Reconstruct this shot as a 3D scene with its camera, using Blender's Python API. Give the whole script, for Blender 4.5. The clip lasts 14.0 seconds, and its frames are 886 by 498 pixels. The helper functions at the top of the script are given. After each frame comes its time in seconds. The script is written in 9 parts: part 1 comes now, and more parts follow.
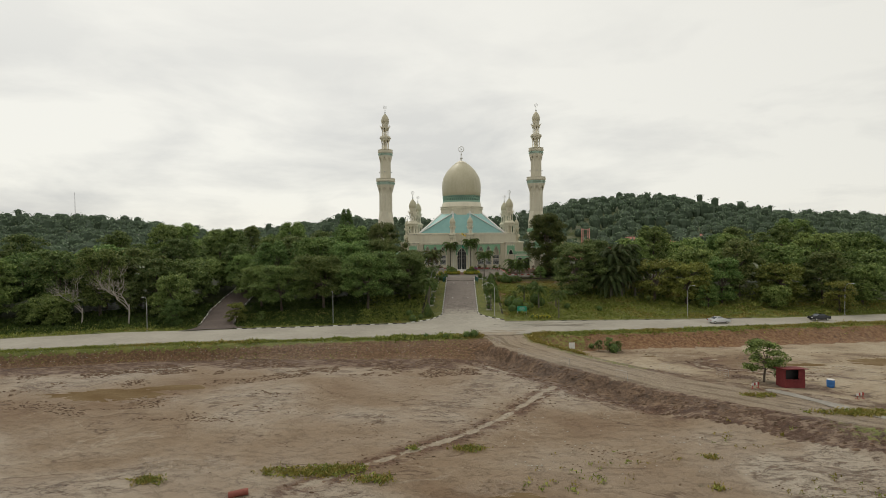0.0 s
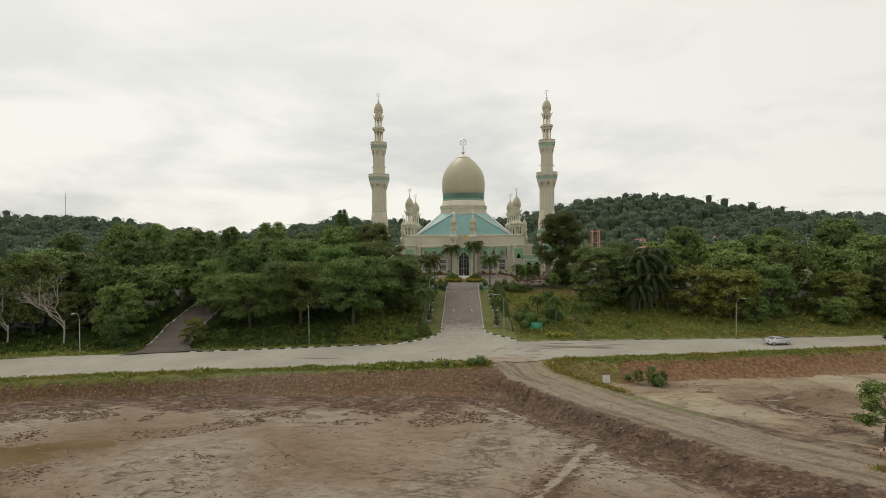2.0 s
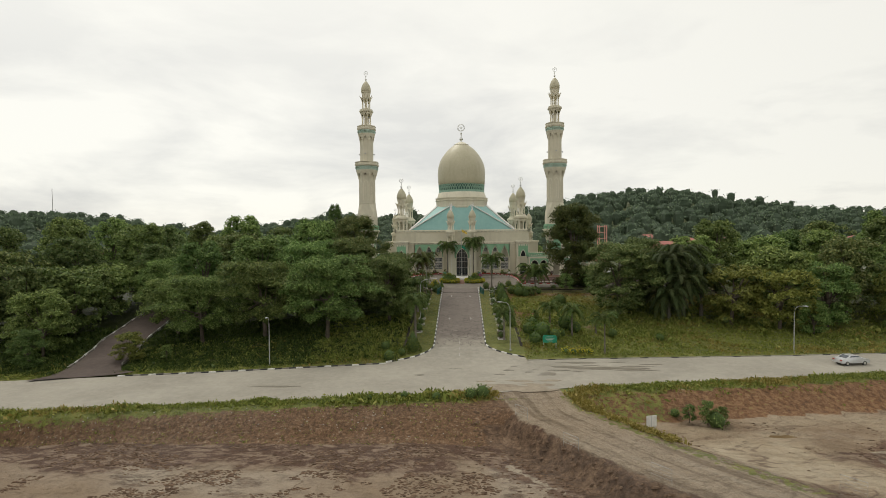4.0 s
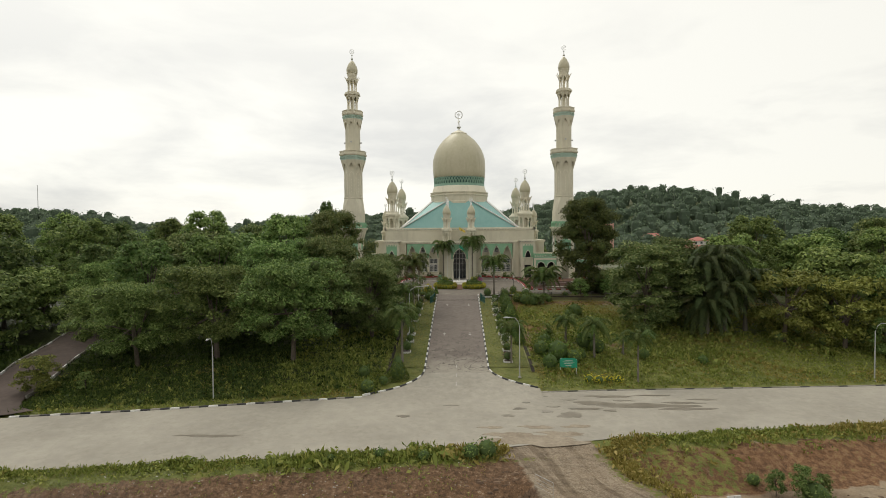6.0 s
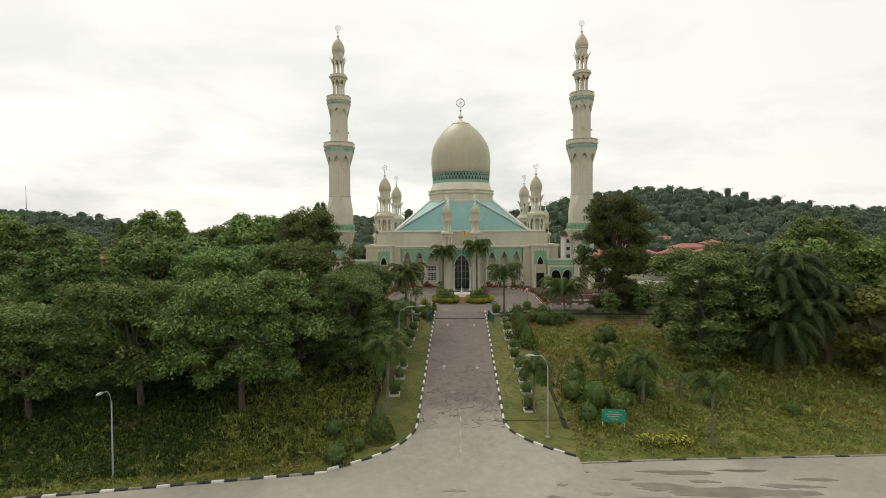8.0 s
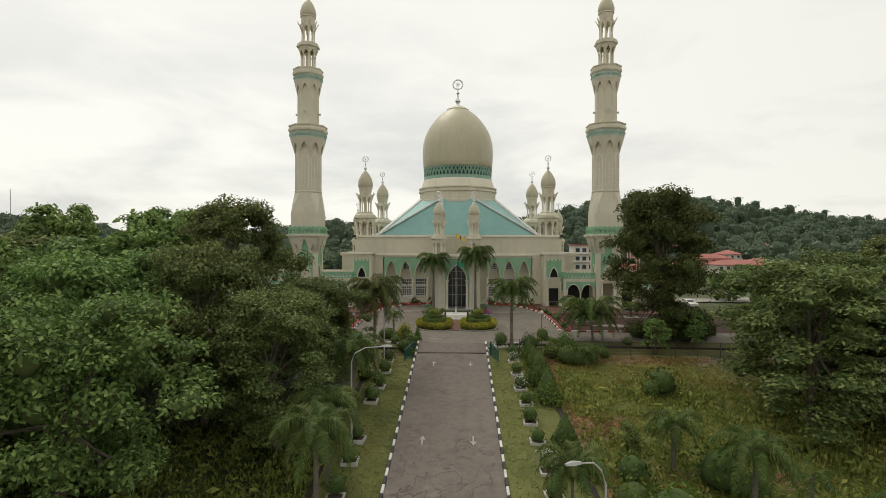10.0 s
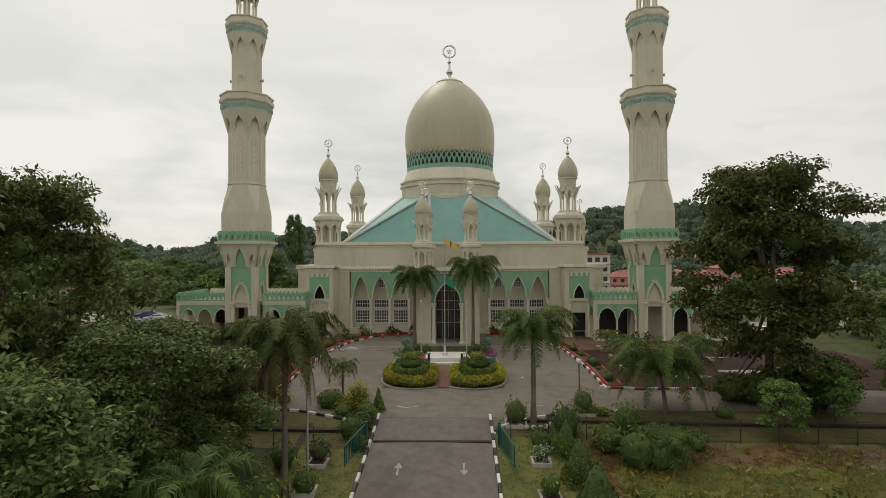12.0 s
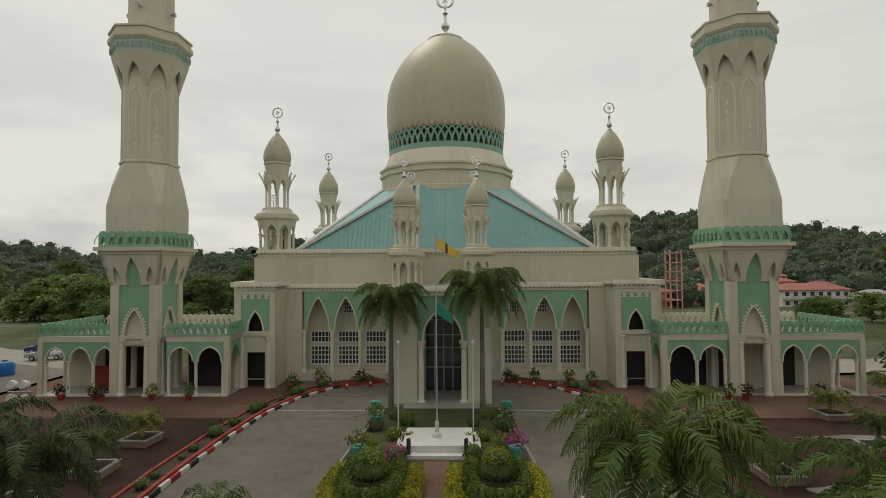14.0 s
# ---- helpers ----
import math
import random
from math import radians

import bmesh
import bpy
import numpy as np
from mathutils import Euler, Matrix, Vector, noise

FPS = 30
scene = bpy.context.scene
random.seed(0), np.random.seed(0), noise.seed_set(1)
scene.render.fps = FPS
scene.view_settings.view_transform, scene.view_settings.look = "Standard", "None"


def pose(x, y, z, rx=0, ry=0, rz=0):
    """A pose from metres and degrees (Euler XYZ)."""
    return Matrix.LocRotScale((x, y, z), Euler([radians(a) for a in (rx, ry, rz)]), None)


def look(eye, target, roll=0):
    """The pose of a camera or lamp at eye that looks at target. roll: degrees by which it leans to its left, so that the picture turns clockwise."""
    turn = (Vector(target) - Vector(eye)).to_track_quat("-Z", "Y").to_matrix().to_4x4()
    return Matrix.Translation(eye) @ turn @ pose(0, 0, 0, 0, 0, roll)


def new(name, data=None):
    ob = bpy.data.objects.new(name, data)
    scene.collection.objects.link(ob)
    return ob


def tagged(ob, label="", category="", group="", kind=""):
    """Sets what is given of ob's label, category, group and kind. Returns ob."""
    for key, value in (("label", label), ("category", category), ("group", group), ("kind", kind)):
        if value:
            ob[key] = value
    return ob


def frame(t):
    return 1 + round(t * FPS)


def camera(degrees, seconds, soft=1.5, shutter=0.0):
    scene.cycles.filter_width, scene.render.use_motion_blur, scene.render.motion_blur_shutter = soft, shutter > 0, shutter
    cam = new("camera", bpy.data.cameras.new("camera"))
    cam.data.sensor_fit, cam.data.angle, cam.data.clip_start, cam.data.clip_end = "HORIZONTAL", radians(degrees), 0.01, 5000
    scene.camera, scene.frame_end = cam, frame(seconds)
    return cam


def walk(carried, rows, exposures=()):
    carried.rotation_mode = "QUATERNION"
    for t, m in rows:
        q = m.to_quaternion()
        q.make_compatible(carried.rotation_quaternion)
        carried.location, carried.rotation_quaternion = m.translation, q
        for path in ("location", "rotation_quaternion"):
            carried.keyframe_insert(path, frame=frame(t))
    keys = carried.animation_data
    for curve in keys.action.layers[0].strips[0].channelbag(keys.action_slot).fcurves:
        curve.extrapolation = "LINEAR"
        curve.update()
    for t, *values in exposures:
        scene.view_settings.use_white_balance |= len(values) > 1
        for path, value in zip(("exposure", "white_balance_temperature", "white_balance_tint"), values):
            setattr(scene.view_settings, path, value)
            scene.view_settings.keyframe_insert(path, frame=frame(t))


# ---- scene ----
cam = camera(81.1, 14.0, 0.8)
PATH = [
    (0, (0.06, 10.306, 19.37), (-0.013, 12.304, 19.322), -0.4),
    (0.5, (-0.077, 15.363, 19.418), (-0.15, 17.361, 19.37), -0.4),
    (1, (-0.234, 20.423, 19.44), (-0.308, 22.421, 19.395), -0.3),
    (1.5, (-0.327, 25.391, 19.475), (-0.403, 27.389, 19.431), -0.4),
    (2, (-0.3, 30.29, 19.493), (-0.377, 32.288, 19.452), -0.4),
    (2.5, (-0.295, 35.16, 19.421), (-0.372, 37.158, 19.381), -0.4),
    (3, (-0.164, 39.98, 19.341), (-0.241, 41.978, 19.299), -0.5),
    (3.2, (-0.103, 41.819, 19.327), (-0.179, 43.817, 19.282), -0.6),
    (5.5, (0.049, 61.062, 19.181), (-0.017, 63.059, 19.119), -0.2),
    (6, (0.016, 65.428, 19.232), (-0.048, 67.426, 19.171), -0.4),
    (6.5, (-0.084, 69.803, 19.339), (-0.148, 71.801, 19.278), -0.5),
    (7, (-0.246, 74.203, 19.429), (-0.312, 76.201, 19.371), -0.4),
    (7.5, (-0.371, 78.723, 19.501), (-0.436, 80.721, 19.443), -0.4),
    (8, (-0.482, 83.548, 19.537), (-0.546, 85.546, 19.484), -0.4),
    (8.2, (-0.455, 85.642, 19.53), (-0.518, 87.64, 19.481), -0.4),
    (10.3, (0.688, 109.785, 18.885), (0.623, 111.783, 18.873), 0.1),
    (10.5, (0.807, 112.287, 18.878), (0.743, 114.286, 18.871), -0.0),
    (11, (1.029, 118.906, 18.934), (0.97, 120.905, 18.932), -0.2),
    (11.5, (1.292, 125.411, 18.922), (1.233, 127.411, 18.929), -0.3),
    (12, (1.424, 131.762, 18.9), (1.365, 133.762, 18.919), -0.3),
    (12.5, (1.434, 138.116, 18.865), (1.378, 140.115, 18.899), -0.2),
    (13, (1.381, 144.201, 18.733), (1.329, 146.199, 18.782), -0.2),
    (13.5, (1.387, 149.857, 18.755), (1.336, 151.855, 18.815), -0.2),
    (14, (1.219, 154.908, 18.749), (1.169, 156.906, 18.818), -0.4),
]

EXPOSURES = [(0.0, -0.03), (3.0, 0.05), (5.5, 0.18), (6.5, 0.2), (8.2, 0.2), (11.0, 0.01), (12.5, -0.15), (14.0, -0.28)]
walk(cam, [(t, look(eye, target, roll)) for t, eye, target, roll in PATH], EXPOSURES)

# ---- sky and sun ----
SUN_EL, SUN_ROT = radians(58), radians(-35)
world = bpy.data.worlds.new("overcast_sky")
scene.world = world
world.use_nodes = True
wn, wl = world.node_tree.nodes, world.node_tree.links
wn.clear()
w_out = wn.new("ShaderNodeOutputWorld")
w_bg = wn.new("ShaderNodeBackground")
w_sky = wn.new("ShaderNodeTexSky")
w_sky.sky_type, w_sky.sun_disc, w_sky.sun_elevation, w_sky.sun_rotation = "NISHITA", False, SUN_EL, SUN_ROT
w_scale = wn.new("ShaderNodeVectorMath")
w_scale.operation = "SCALE"
w_scale.inputs["Scale"].default_value = 0.1
w_co = wn.new("ShaderNodeTexCoord")
w_map = wn.new("ShaderNodeMapping")
w_map.inputs["Scale"].default_value = (1.6, 1.6, 5.0)
w_map.inputs["Location"].default_value = (0.3, 0.1, 0.6)
w_n1 = wn.new("ShaderNodeTexNoise")
w_n1.inputs["Scale"].default_value, w_n1.inputs["Detail"].default_value, w_n1.inputs["Roughness"].default_value = 1.7, 7.0, 0.55
w_n1.inputs["Distortion"].default_value = 0.25
w_ramp = wn.new("ShaderNodeValToRGB")
w_ramp.color_ramp.elements[0].position, w_ramp.color_ramp.elements[1].position = 0.36, 0.57
w_ramp.color_ramp.elements[0].color, w_ramp.color_ramp.elements[1].color = (0.60, 0.60, 0.585, 1), (0.975, 0.955, 0.87, 1)
w_sep = wn.new("ShaderNodeSeparateXYZ")
w_lift = wn.new("ShaderNodeMapRange")
w_lift.inputs["From Min"].default_value, w_lift.inputs["From Max"].default_value = 0.0, 0.4
w_lift.inputs["To Min"].default_value, w_lift.inputs["To Max"].default_value = 0.05, 0.85
w_high = wn.new("ShaderNodeMix")
w_high.data_type = "RGBA"
w_high.inputs["B"].default_value = (0.985, 0.965, 0.885, 1)
w_mix = wn.new("ShaderNodeMix")
w_mix.data_type = "RGBA"
w_mix.inputs["Factor"].default_value = 0.93
wl.new(w_co.outputs["Generated"], w_map.inputs["Vector"])
wl.new(w_map.outputs["Vector"], w_n1.inputs["Vector"])
wl.new(w_n1.outputs["Fac"], w_ramp.inputs["Fac"])
wl.new(w_co.outputs["Generated"], w_sep.inputs["Vector"])
wl.new(w_sep.outputs["Z"], w_lift.inputs["Value"])
wl.new(w_lift.outputs["Result"], w_high.inputs["Factor"])
wl.new(w_ramp.outputs["Color"], w_high.inputs["A"])
wl.new(w_sky.outputs["Color"], w_scale.inputs[0])
wl.new(w_scale.outputs["Vector"], w_mix.inputs["A"])
w_glow = wn.new("ShaderNodeVectorMath")
w_glow.operation = "DOT_PRODUCT"
w_glow.inputs[1].default_value = (math.sin(SUN_ROT), math.cos(SUN_ROT), 0.0)
wl.new(w_co.outputs["Generated"], w_glow.inputs[0])
w_gain = wn.new("ShaderNodeMapRange")
w_gain.inputs["From Min"].default_value, w_gain.inputs["From Max"].default_value = 0.1, 0.95
w_gain.inputs["To Min"].default_value, w_gain.inputs["To Max"].default_value = 0.92, 1.03
wl.new(w_glow.outputs["Value"], w_gain.inputs["Value"])
w_lit = wn.new("ShaderNodeVectorMath")
w_lit.operation = "SCALE"
wl.new(w_high.outputs["Result"], w_lit.inputs[0])
wl.new(w_gain.outputs["Result"], w_lit.inputs["Scale"])
wl.new(w_lit.outputs["Vector"], w_mix.inputs["B"])
wl.new(w_mix.outputs["Result"], w_bg.inputs["Color"])
w_bg.inputs["Strength"].default_value = 0.95
wl.new(w_bg.outputs["Background"], w_out.inputs["Surface"])

sun_data = bpy.data.lights.new("sun", "SUN")
sun_data.energy, sun_data.angle, sun_data.color = 1.0, radians(25), (1.0, 0.94, 0.83)
sun = new("sun", sun_data)
sun.matrix_world = look((0, 0, 0), (-math.sin(SUN_ROT) * math.cos(SUN_EL), -math.cos(SUN_ROT) * math.cos(SUN_EL), -math.sin(SUN_EL)))


# ---- materials ----
def mat(name, c1, c2, rough=0.8, scale=2.0, big=0.12, bump=0.15, metal=0.0, obj=0.0, island=0.0, stain=None, stain_amt=0.5, spec=0.4, stretch=(1, 1, 1)):
    """Two-scale mottled surface; obj and island vary the brightness from piece to piece."""
    m = bpy.data.materials.new(name)
    m.use_nodes = True
    n, l = m.node_tree.nodes, m.node_tree.links
    p = n["Principled BSDF"]
    p.inputs["Roughness"].default_value, p.inputs["Metallic"].default_value = rough, metal
    p.inputs["Specular IOR Level"].default_value = spec
    geo = n.new("ShaderNodeNewGeometry")
    mp = n.new("ShaderNodeMapping")
    mp.inputs["Scale"].default_value = stretch
    l.new(geo.outputs["Position"], mp.inputs["Vector"])
    fine, large = n.new("ShaderNodeTexNoise"), n.new("ShaderNodeTexNoise")
    fine.inputs["Scale"].default_value, fine.inputs["Detail"].default_value, fine.inputs["Roughness"].default_value = scale, 6, 0.65
    large.inputs["Scale"].default_value, large.inputs["Detail"].default_value = scale * big, 4
    l.new(mp.outputs["Vector"], fine.inputs["Vector"])
    l.new(geo.outputs["Position"], large.inputs["Vector"])
    add = n.new("ShaderNodeMath")
    add.operation = "ADD"
    l.new(fine.outputs["Fac"], add.inputs[0])
    l.new(large.outputs["Fac"], add.inputs[1])
    rng = n.new("ShaderNodeMapRange")
    rng.inputs["From Min"].default_value, rng.inputs["From Max"].default_value = 0.72, 1.28
    l.new(add.outputs["Value"], rng.inputs["Value"])
    mix = n.new("ShaderNodeMix")
    mix.data_type = "RGBA"
    mix.inputs["A"].default_value, mix.inputs["B"].default_value = (*c1, 1), (*c2, 1)
    l.new(rng.outputs["Result"], mix.inputs["Factor"])
    colour = mix.outputs["Result"]
    if stain:
        st = n.new("ShaderNodeTexNoise")
        st.inputs["Scale"].default_value, st.inputs["Detail"].default_value, st.inputs["Roughness"].default_value = scale * 0.5, 8, 0.7
        sm = n.new("ShaderNodeMapping")
        sm.inputs["Scale"].default_value = (1, 1, 0.16)
        l.new(geo.outputs["Position"], sm.inputs["Vector"])
        l.new(sm.outputs["Vector"], st.inputs["Vector"])
        sr = n.new("ShaderNodeMapRange")
        sr.inputs["From Min"].default_value, sr.inputs["From Max"].default_value, sr.inputs["To Max"].default_value = 0.5, 0.75, stain_amt
        l.new(st.outputs["Fac"], sr.inputs["Value"])
        m2 = n.new("ShaderNodeMix")
        m2.data_type = "RGBA"
        m2.inputs["B"].default_value = (*stain, 1)
        l.new(sr.outputs["Result"], m2.inputs["Factor"])
        l.new(colour, m2.inputs["A"])
        colour = m2.outputs["Result"]
    for amount, source in ((obj, "obj"), (island, "island")):
        if amount:
            if source == "obj":
                val = n.new("ShaderNodeObjectInfo").outputs["Random"]
            else:
                val = geo.outputs["Random Per Island"]
            r2 = n.new("ShaderNodeMapRange")
            r2.inputs["To Min"].default_value, r2.inputs["To Max"].default_value = 1 - amount, 1 + amount
            l.new(val, r2.inputs["Value"])
            sc = n.new("ShaderNodeVectorMath")
            sc.operation = "SCALE"
            l.new(colour, sc.inputs[0])
            l.new(r2.outputs["Result"], sc.inputs["Scale"])
            colour = sc.outputs["Vector"]
    l.new(colour, p.inputs["Base Color"])
    if bump:
        b = n.new("ShaderNodeBump")
        b.inputs["Strength"].default_value, b.inputs["Distance"].default_value = bump, 0.05
        l.new(fine.outputs["Fac"], b.inputs["Height"])
        l.new(b.outputs["Normal"], p.inputs["Normal"])
    return m


def leaf_mat(name, c1, c2, c3, obj=0.25):
    """Foliage: each leaf and each plant a little different, with light through the leaves."""
    m = bpy.data.materials.new(name)
    m.use_nodes = True
    n, l = m.node_tree.nodes, m.node_tree.links
    p = n["Principled BSDF"]
    p.inputs["Roughness"].default_value, p.inputs["Specular IOR Level"].default_value = 0.62, 0.22
    geo, info = n.new("ShaderNodeNewGeometry"), n.new("ShaderNodeObjectInfo")
    ramp = n.new("ShaderNodeValToRGB")
    e = ramp.color_ramp.elements
    e[0].color, e[1].color, e[1].position = (*c1, 1), (*c3, 1), 1.0
    mid = e.new(0.6)
    mid.color = (*c2, 1)
    l.new(geo.outputs["Random Per Island"], ramp.inputs["Fac"])
    hsv = n.new("ShaderNodeHueSaturation")
    hue, val = n.new("ShaderNodeMapRange"), n.new("ShaderNodeMapRange")
    hue.inputs["To Min"].default_value, hue.inputs["To Max"].default_value = 0.475, 0.515
    val.inputs["To Min"].default_value, val.inputs["To Max"].default_value = 1 - obj, 1 + obj
    l.new(info.outputs["Random"], hue.inputs["Value"])
    mul = n.new("ShaderNodeMath")
    mul.operation = "FRACT"
    m7 = n.new("ShaderNodeMath")
    m7.operation = "MULTIPLY"
    m7.inputs[1].default_value = 7.31
    l.new(info.outputs["Random"], m7.inputs[0])
    l.new(m7.outputs["Value"], mul.inputs[0])
    l.new(mul.outputs["Value"], val.inputs["Value"])
    l.new(ramp.outputs["Color"], hsv.inputs["Color"])
    l.new(hue.outputs["Result"], hsv.inputs["Hue"])
    l.new(val.outputs["Result"], hsv.inputs["Value"])
    l.new(hsv.outputs["Color"], p.inputs["Base Color"])
    tr = n.new("ShaderNodeBsdfTranslucent")
    l.new(hsv.outputs["Color"], tr.inputs["Color"])
    ms = n.new("ShaderNodeMixShader")
    ms.inputs["Fac"].default_value = 0.3
    l.new(p.outputs["BSDF"], ms.inputs[1])
    l.new(tr.outputs["BSDF"], ms.inputs[2])
    l.new(ms.outputs["Shader"], n["Material Output"].inputs["Surface"])
    return m


CREAM = mat("cream_painted_plaster", (0.57, 0.535, 0.415), (0.65, 0.612, 0.487), 0.75, 0.8, 0.2, 0.06, stain=(0.33, 0.30, 0.23), stain_amt=0.45)
TRIM = mat("pale_cream_trim", (0.67, 0.63, 0.505), (0.75, 0.71, 0.58), 0.7, 1.5, 0.2, 0.05, stain=(0.36, 0.34, 0.28), stain_amt=0.4)
GREEN = mat("mint_green_plaster", (0.20, 0.385, 0.235), (0.26, 0.46, 0.295), 0.7, 0.9, 0.2, 0.05, stain=(0.13, 0.25, 0.17), stain_amt=0.35)
TEAL = mat("teal_painted_concrete", (0.21, 0.36, 0.275), (0.27, 0.43, 0.335), 0.6, 1.0, 0.2, 0.05, stain=(0.11, 0.21, 0.17), stain_amt=0.35)
ROOF = mat("teal_metal_roofing", (0.235, 0.435, 0.41), (0.295, 0.505, 0.475), 0.45, 0.7, 0.15, 0.03, stain=(0.16, 0.38, 0.40), stain_amt=0.4)
DOME = mat("beige_dome_tiles", (0.435, 0.405, 0.285), (0.505, 0.47, 0.34), 0.42, 1.4, 0.12, 0.05, stain=(0.34, 0.305, 0.215), stain_amt=0.5)
STEEL = mat("polished_steel", (0.62, 0.62, 0.60), (0.72, 0.72, 0.70), 0.28, 3, 0.2, 0.02, metal=0.9)
# Near black that paints the shade inside rooms, doorways and the stall.
DARK = mat("interior_shade_black", (0.012, 0.012, 0.014), (0.03, 0.03, 0.03), 0.5, 2, 0.2, 0.0)
PANE = mat("dark_window_glass", (0.03, 0.04, 0.05), (0.07, 0.08, 0.09), 0.12, 0.8, 0.3, 0.0, spec=0.6)
WHITE = mat("worn_white_paint", (0.58, 0.57, 0.54), (0.72, 0.71, 0.68), 0.6, 4, 0.2, 0.05, stain=(0.30, 0.29, 0.26), stain_amt=0.6)
BLACK = mat("black_paint", (0.02, 0.02, 0.02), (0.05, 0.05, 0.05), 0.6, 4, 0.2, 0.05)
ASPHALT = mat("worn_grey_road", (0.25, 0.230, 0.19), (0.36, 0.335, 0.28), 0.85, 1.4, 0.08, 0.15, stain=(0.20, 0.185, 0.165), stain_amt=0.6)
DRIVE = mat("mauve_grey_asphalt", (0.130, 0.110, 0.096), (0.195, 0.168, 0.146), 0.85, 1.6, 0.1, 0.15, stain=(0.09, 0.076, 0.07), stain_amt=0.7, spec=0.25)
YARD = mat("damp_grey_asphalt", (0.138, 0.120, 0.098), (0.205, 0.180, 0.150), 0.8, 1.2, 0.1, 0.1, stain=(0.09, 0.08, 0.072), stain_amt=0.7, spec=0.25)
WETYARD = mat("dark_wet_paving", (0.034, 0.018, 0.014), (0.078, 0.043, 0.034), 0.8, 1.0, 0.15, 0.08, spec=0.12)
BRICKPAVE = mat("red_brown_paving", (0.115, 0.066, 0.048), (0.190, 0.116, 0.088), 0.8, 2.5, 0.1, 0.2, obj=0.2, spec=0.12)
CONCRETE = mat("grey_concrete", (0.30, 0.29, 0.26), (0.42, 0.40, 0.37), 0.85, 2.5, 0.15, 0.2, stain=(0.16, 0.15, 0.13), stain_amt=0.5)
REDPAINT = mat("red_painted_kerb", (0.26, 0.035, 0.03), (0.36, 0.06, 0.045), 0.7, 3, 0.2, 0.1)
METAL = mat("galvanised_pole", (0.35, 0.36, 0.36), (0.48, 0.48, 0.47), 0.5, 3, 0.2, 0.03, metal=0.4)
SIGNGREEN = mat("green_sign_face", (0.01, 0.22, 0.13), (0.02, 0.27, 0.16), 0.5, 3, 0.2, 0.0)
GATEGREEN = mat("dark_green_metal", (0.008, 0.070, 0.056), (0.018, 0.105, 0.085), 0.5, 3, 0.2, 0.0)
BARK = mat("grey_brown_bark", (0.07, 0.055, 0.042), (0.14, 0.115, 0.09), 0.9, 5, 0.2, 0.5)
DEADWOOD = mat("bleached_dead_wood", (0.30, 0.27, 0.23), (0.42, 0.38, 0.33), 0.9, 5, 0.2, 0.4)
PALMBARK = mat("grey_palm_trunk", (0.105, 0.092, 0.074), (0.20, 0.178, 0.146), 0.9, 4, 0.2, 0.4, stretch=(1, 1, 4))
ROOFRED = mat("red_roof_tiles", (0.30, 0.110, 0.090), (0.38, 0.155, 0.125), 0.8, 1.5, 0.1, 0.1, obj=0.25)
PINK = mat("salmon_painted_wall", (0.60, 0.28, 0.235), (0.68, 0.35, 0.30), 0.8, 1, 0.2, 0.0, obj=0.15)
HOUSEWALL = mat("off_white_house_wall", (0.58, 0.55, 0.50), (0.70, 0.67, 0.62), 0.8, 1, 0.2, 0.0, obj=0.15)
LEAF = leaf_mat("broadleaf_foliage", (0.062, 0.109, 0.027), (0.144, 0.220, 0.058), (0.262, 0.336, 0.106), 0.3)
LEAFDARK = leaf_mat("dark_foliage", (0.035, 0.051, 0.013), (0.083, 0.108, 0.029), (0.159, 0.177, 0.049))
LEAFMIX = leaf_mat("mottled_green_foliage", (0.051, 0.081, 0.022), (0.117, 0.167, 0.049), (0.240, 0.269, 0.098), 0.15)
LEAFOLIVE = leaf_mat("olive_foliage", (0.090, 0.108, 0.019), (0.174, 0.194, 0.041), (0.276, 0.282, 0.074))
# Paler bluish greens: the distance haze is mixed into the leaf colour.
LEAFFAR = leaf_mat("hazy_forest_foliage", (0.063, 0.098, 0.060), (0.113, 0.161, 0.097), (0.167, 0.218, 0.132), 0.3)
# Solid crown cores: a darker green that stands for shade between the leaves.
CORE = mat("crown_shade_green", (0.045, 0.070, 0.018), (0.085, 0.120, 0.032), 0.9, 1.2, 0.3, 0.4)
PALMLEAF = leaf_mat("palm_frond_green", (0.034, 0.067, 0.013), (0.081, 0.128, 0.029), (0.147, 0.185, 0.052))
HEDGE = leaf_mat("clipped_green_hedge", (0.055, 0.099, 0.018), (0.110, 0.165, 0.031), (0.181, 0.231, 0.049))
YELLOWHEDGE = leaf_mat("yellow_green_hedge", (0.20, 0.21, 0.018), (0.34, 0.33, 0.028), (0.48, 0.44, 0.06))
YELLOWLEAF = leaf_mat("yellow_leaves", (0.35, 0.30, 0.02), (0.55, 0.48, 0.04), (0.65, 0.58, 0.10))
PURPLELEAF = leaf_mat("purple_brown_leaves", (0.05, 0.025, 0.028), (0.09, 0.05, 0.05), (0.13, 0.08, 0.07))
PINKFLOWER = leaf_mat("magenta_flowers", (0.30, 0.03, 0.15), (0.50, 0.06, 0.26), (0.60, 0.14, 0.36))
WHITEFLOWER = leaf_mat("white_flowers", (0.30, 0.33, 0.25), (0.58, 0.58, 0.52), (0.75, 0.74, 0.70))
WETROAD = mat("wet_road_patch", (0.135, 0.118, 0.092), (0.245, 0.218, 0.178), 0.32, 0.8, 0.3, 0.0, spec=0.35)
SIDEROAD = mat("brown_side_road", (0.060, 0.044, 0.037), (0.105, 0.078, 0.066), 0.85, 1.6, 0.1, 0.15, stain=(0.07, 0.055, 0.048), stain_amt=0.6)
# Darker green for the solid bush cores, painting the shade inside.
BUSHCORE = mat("bush_shade_green", (0.045, 0.075, 0.02), (0.075, 0.115, 0.032), 0.9, 3, 0.3, 0.4)
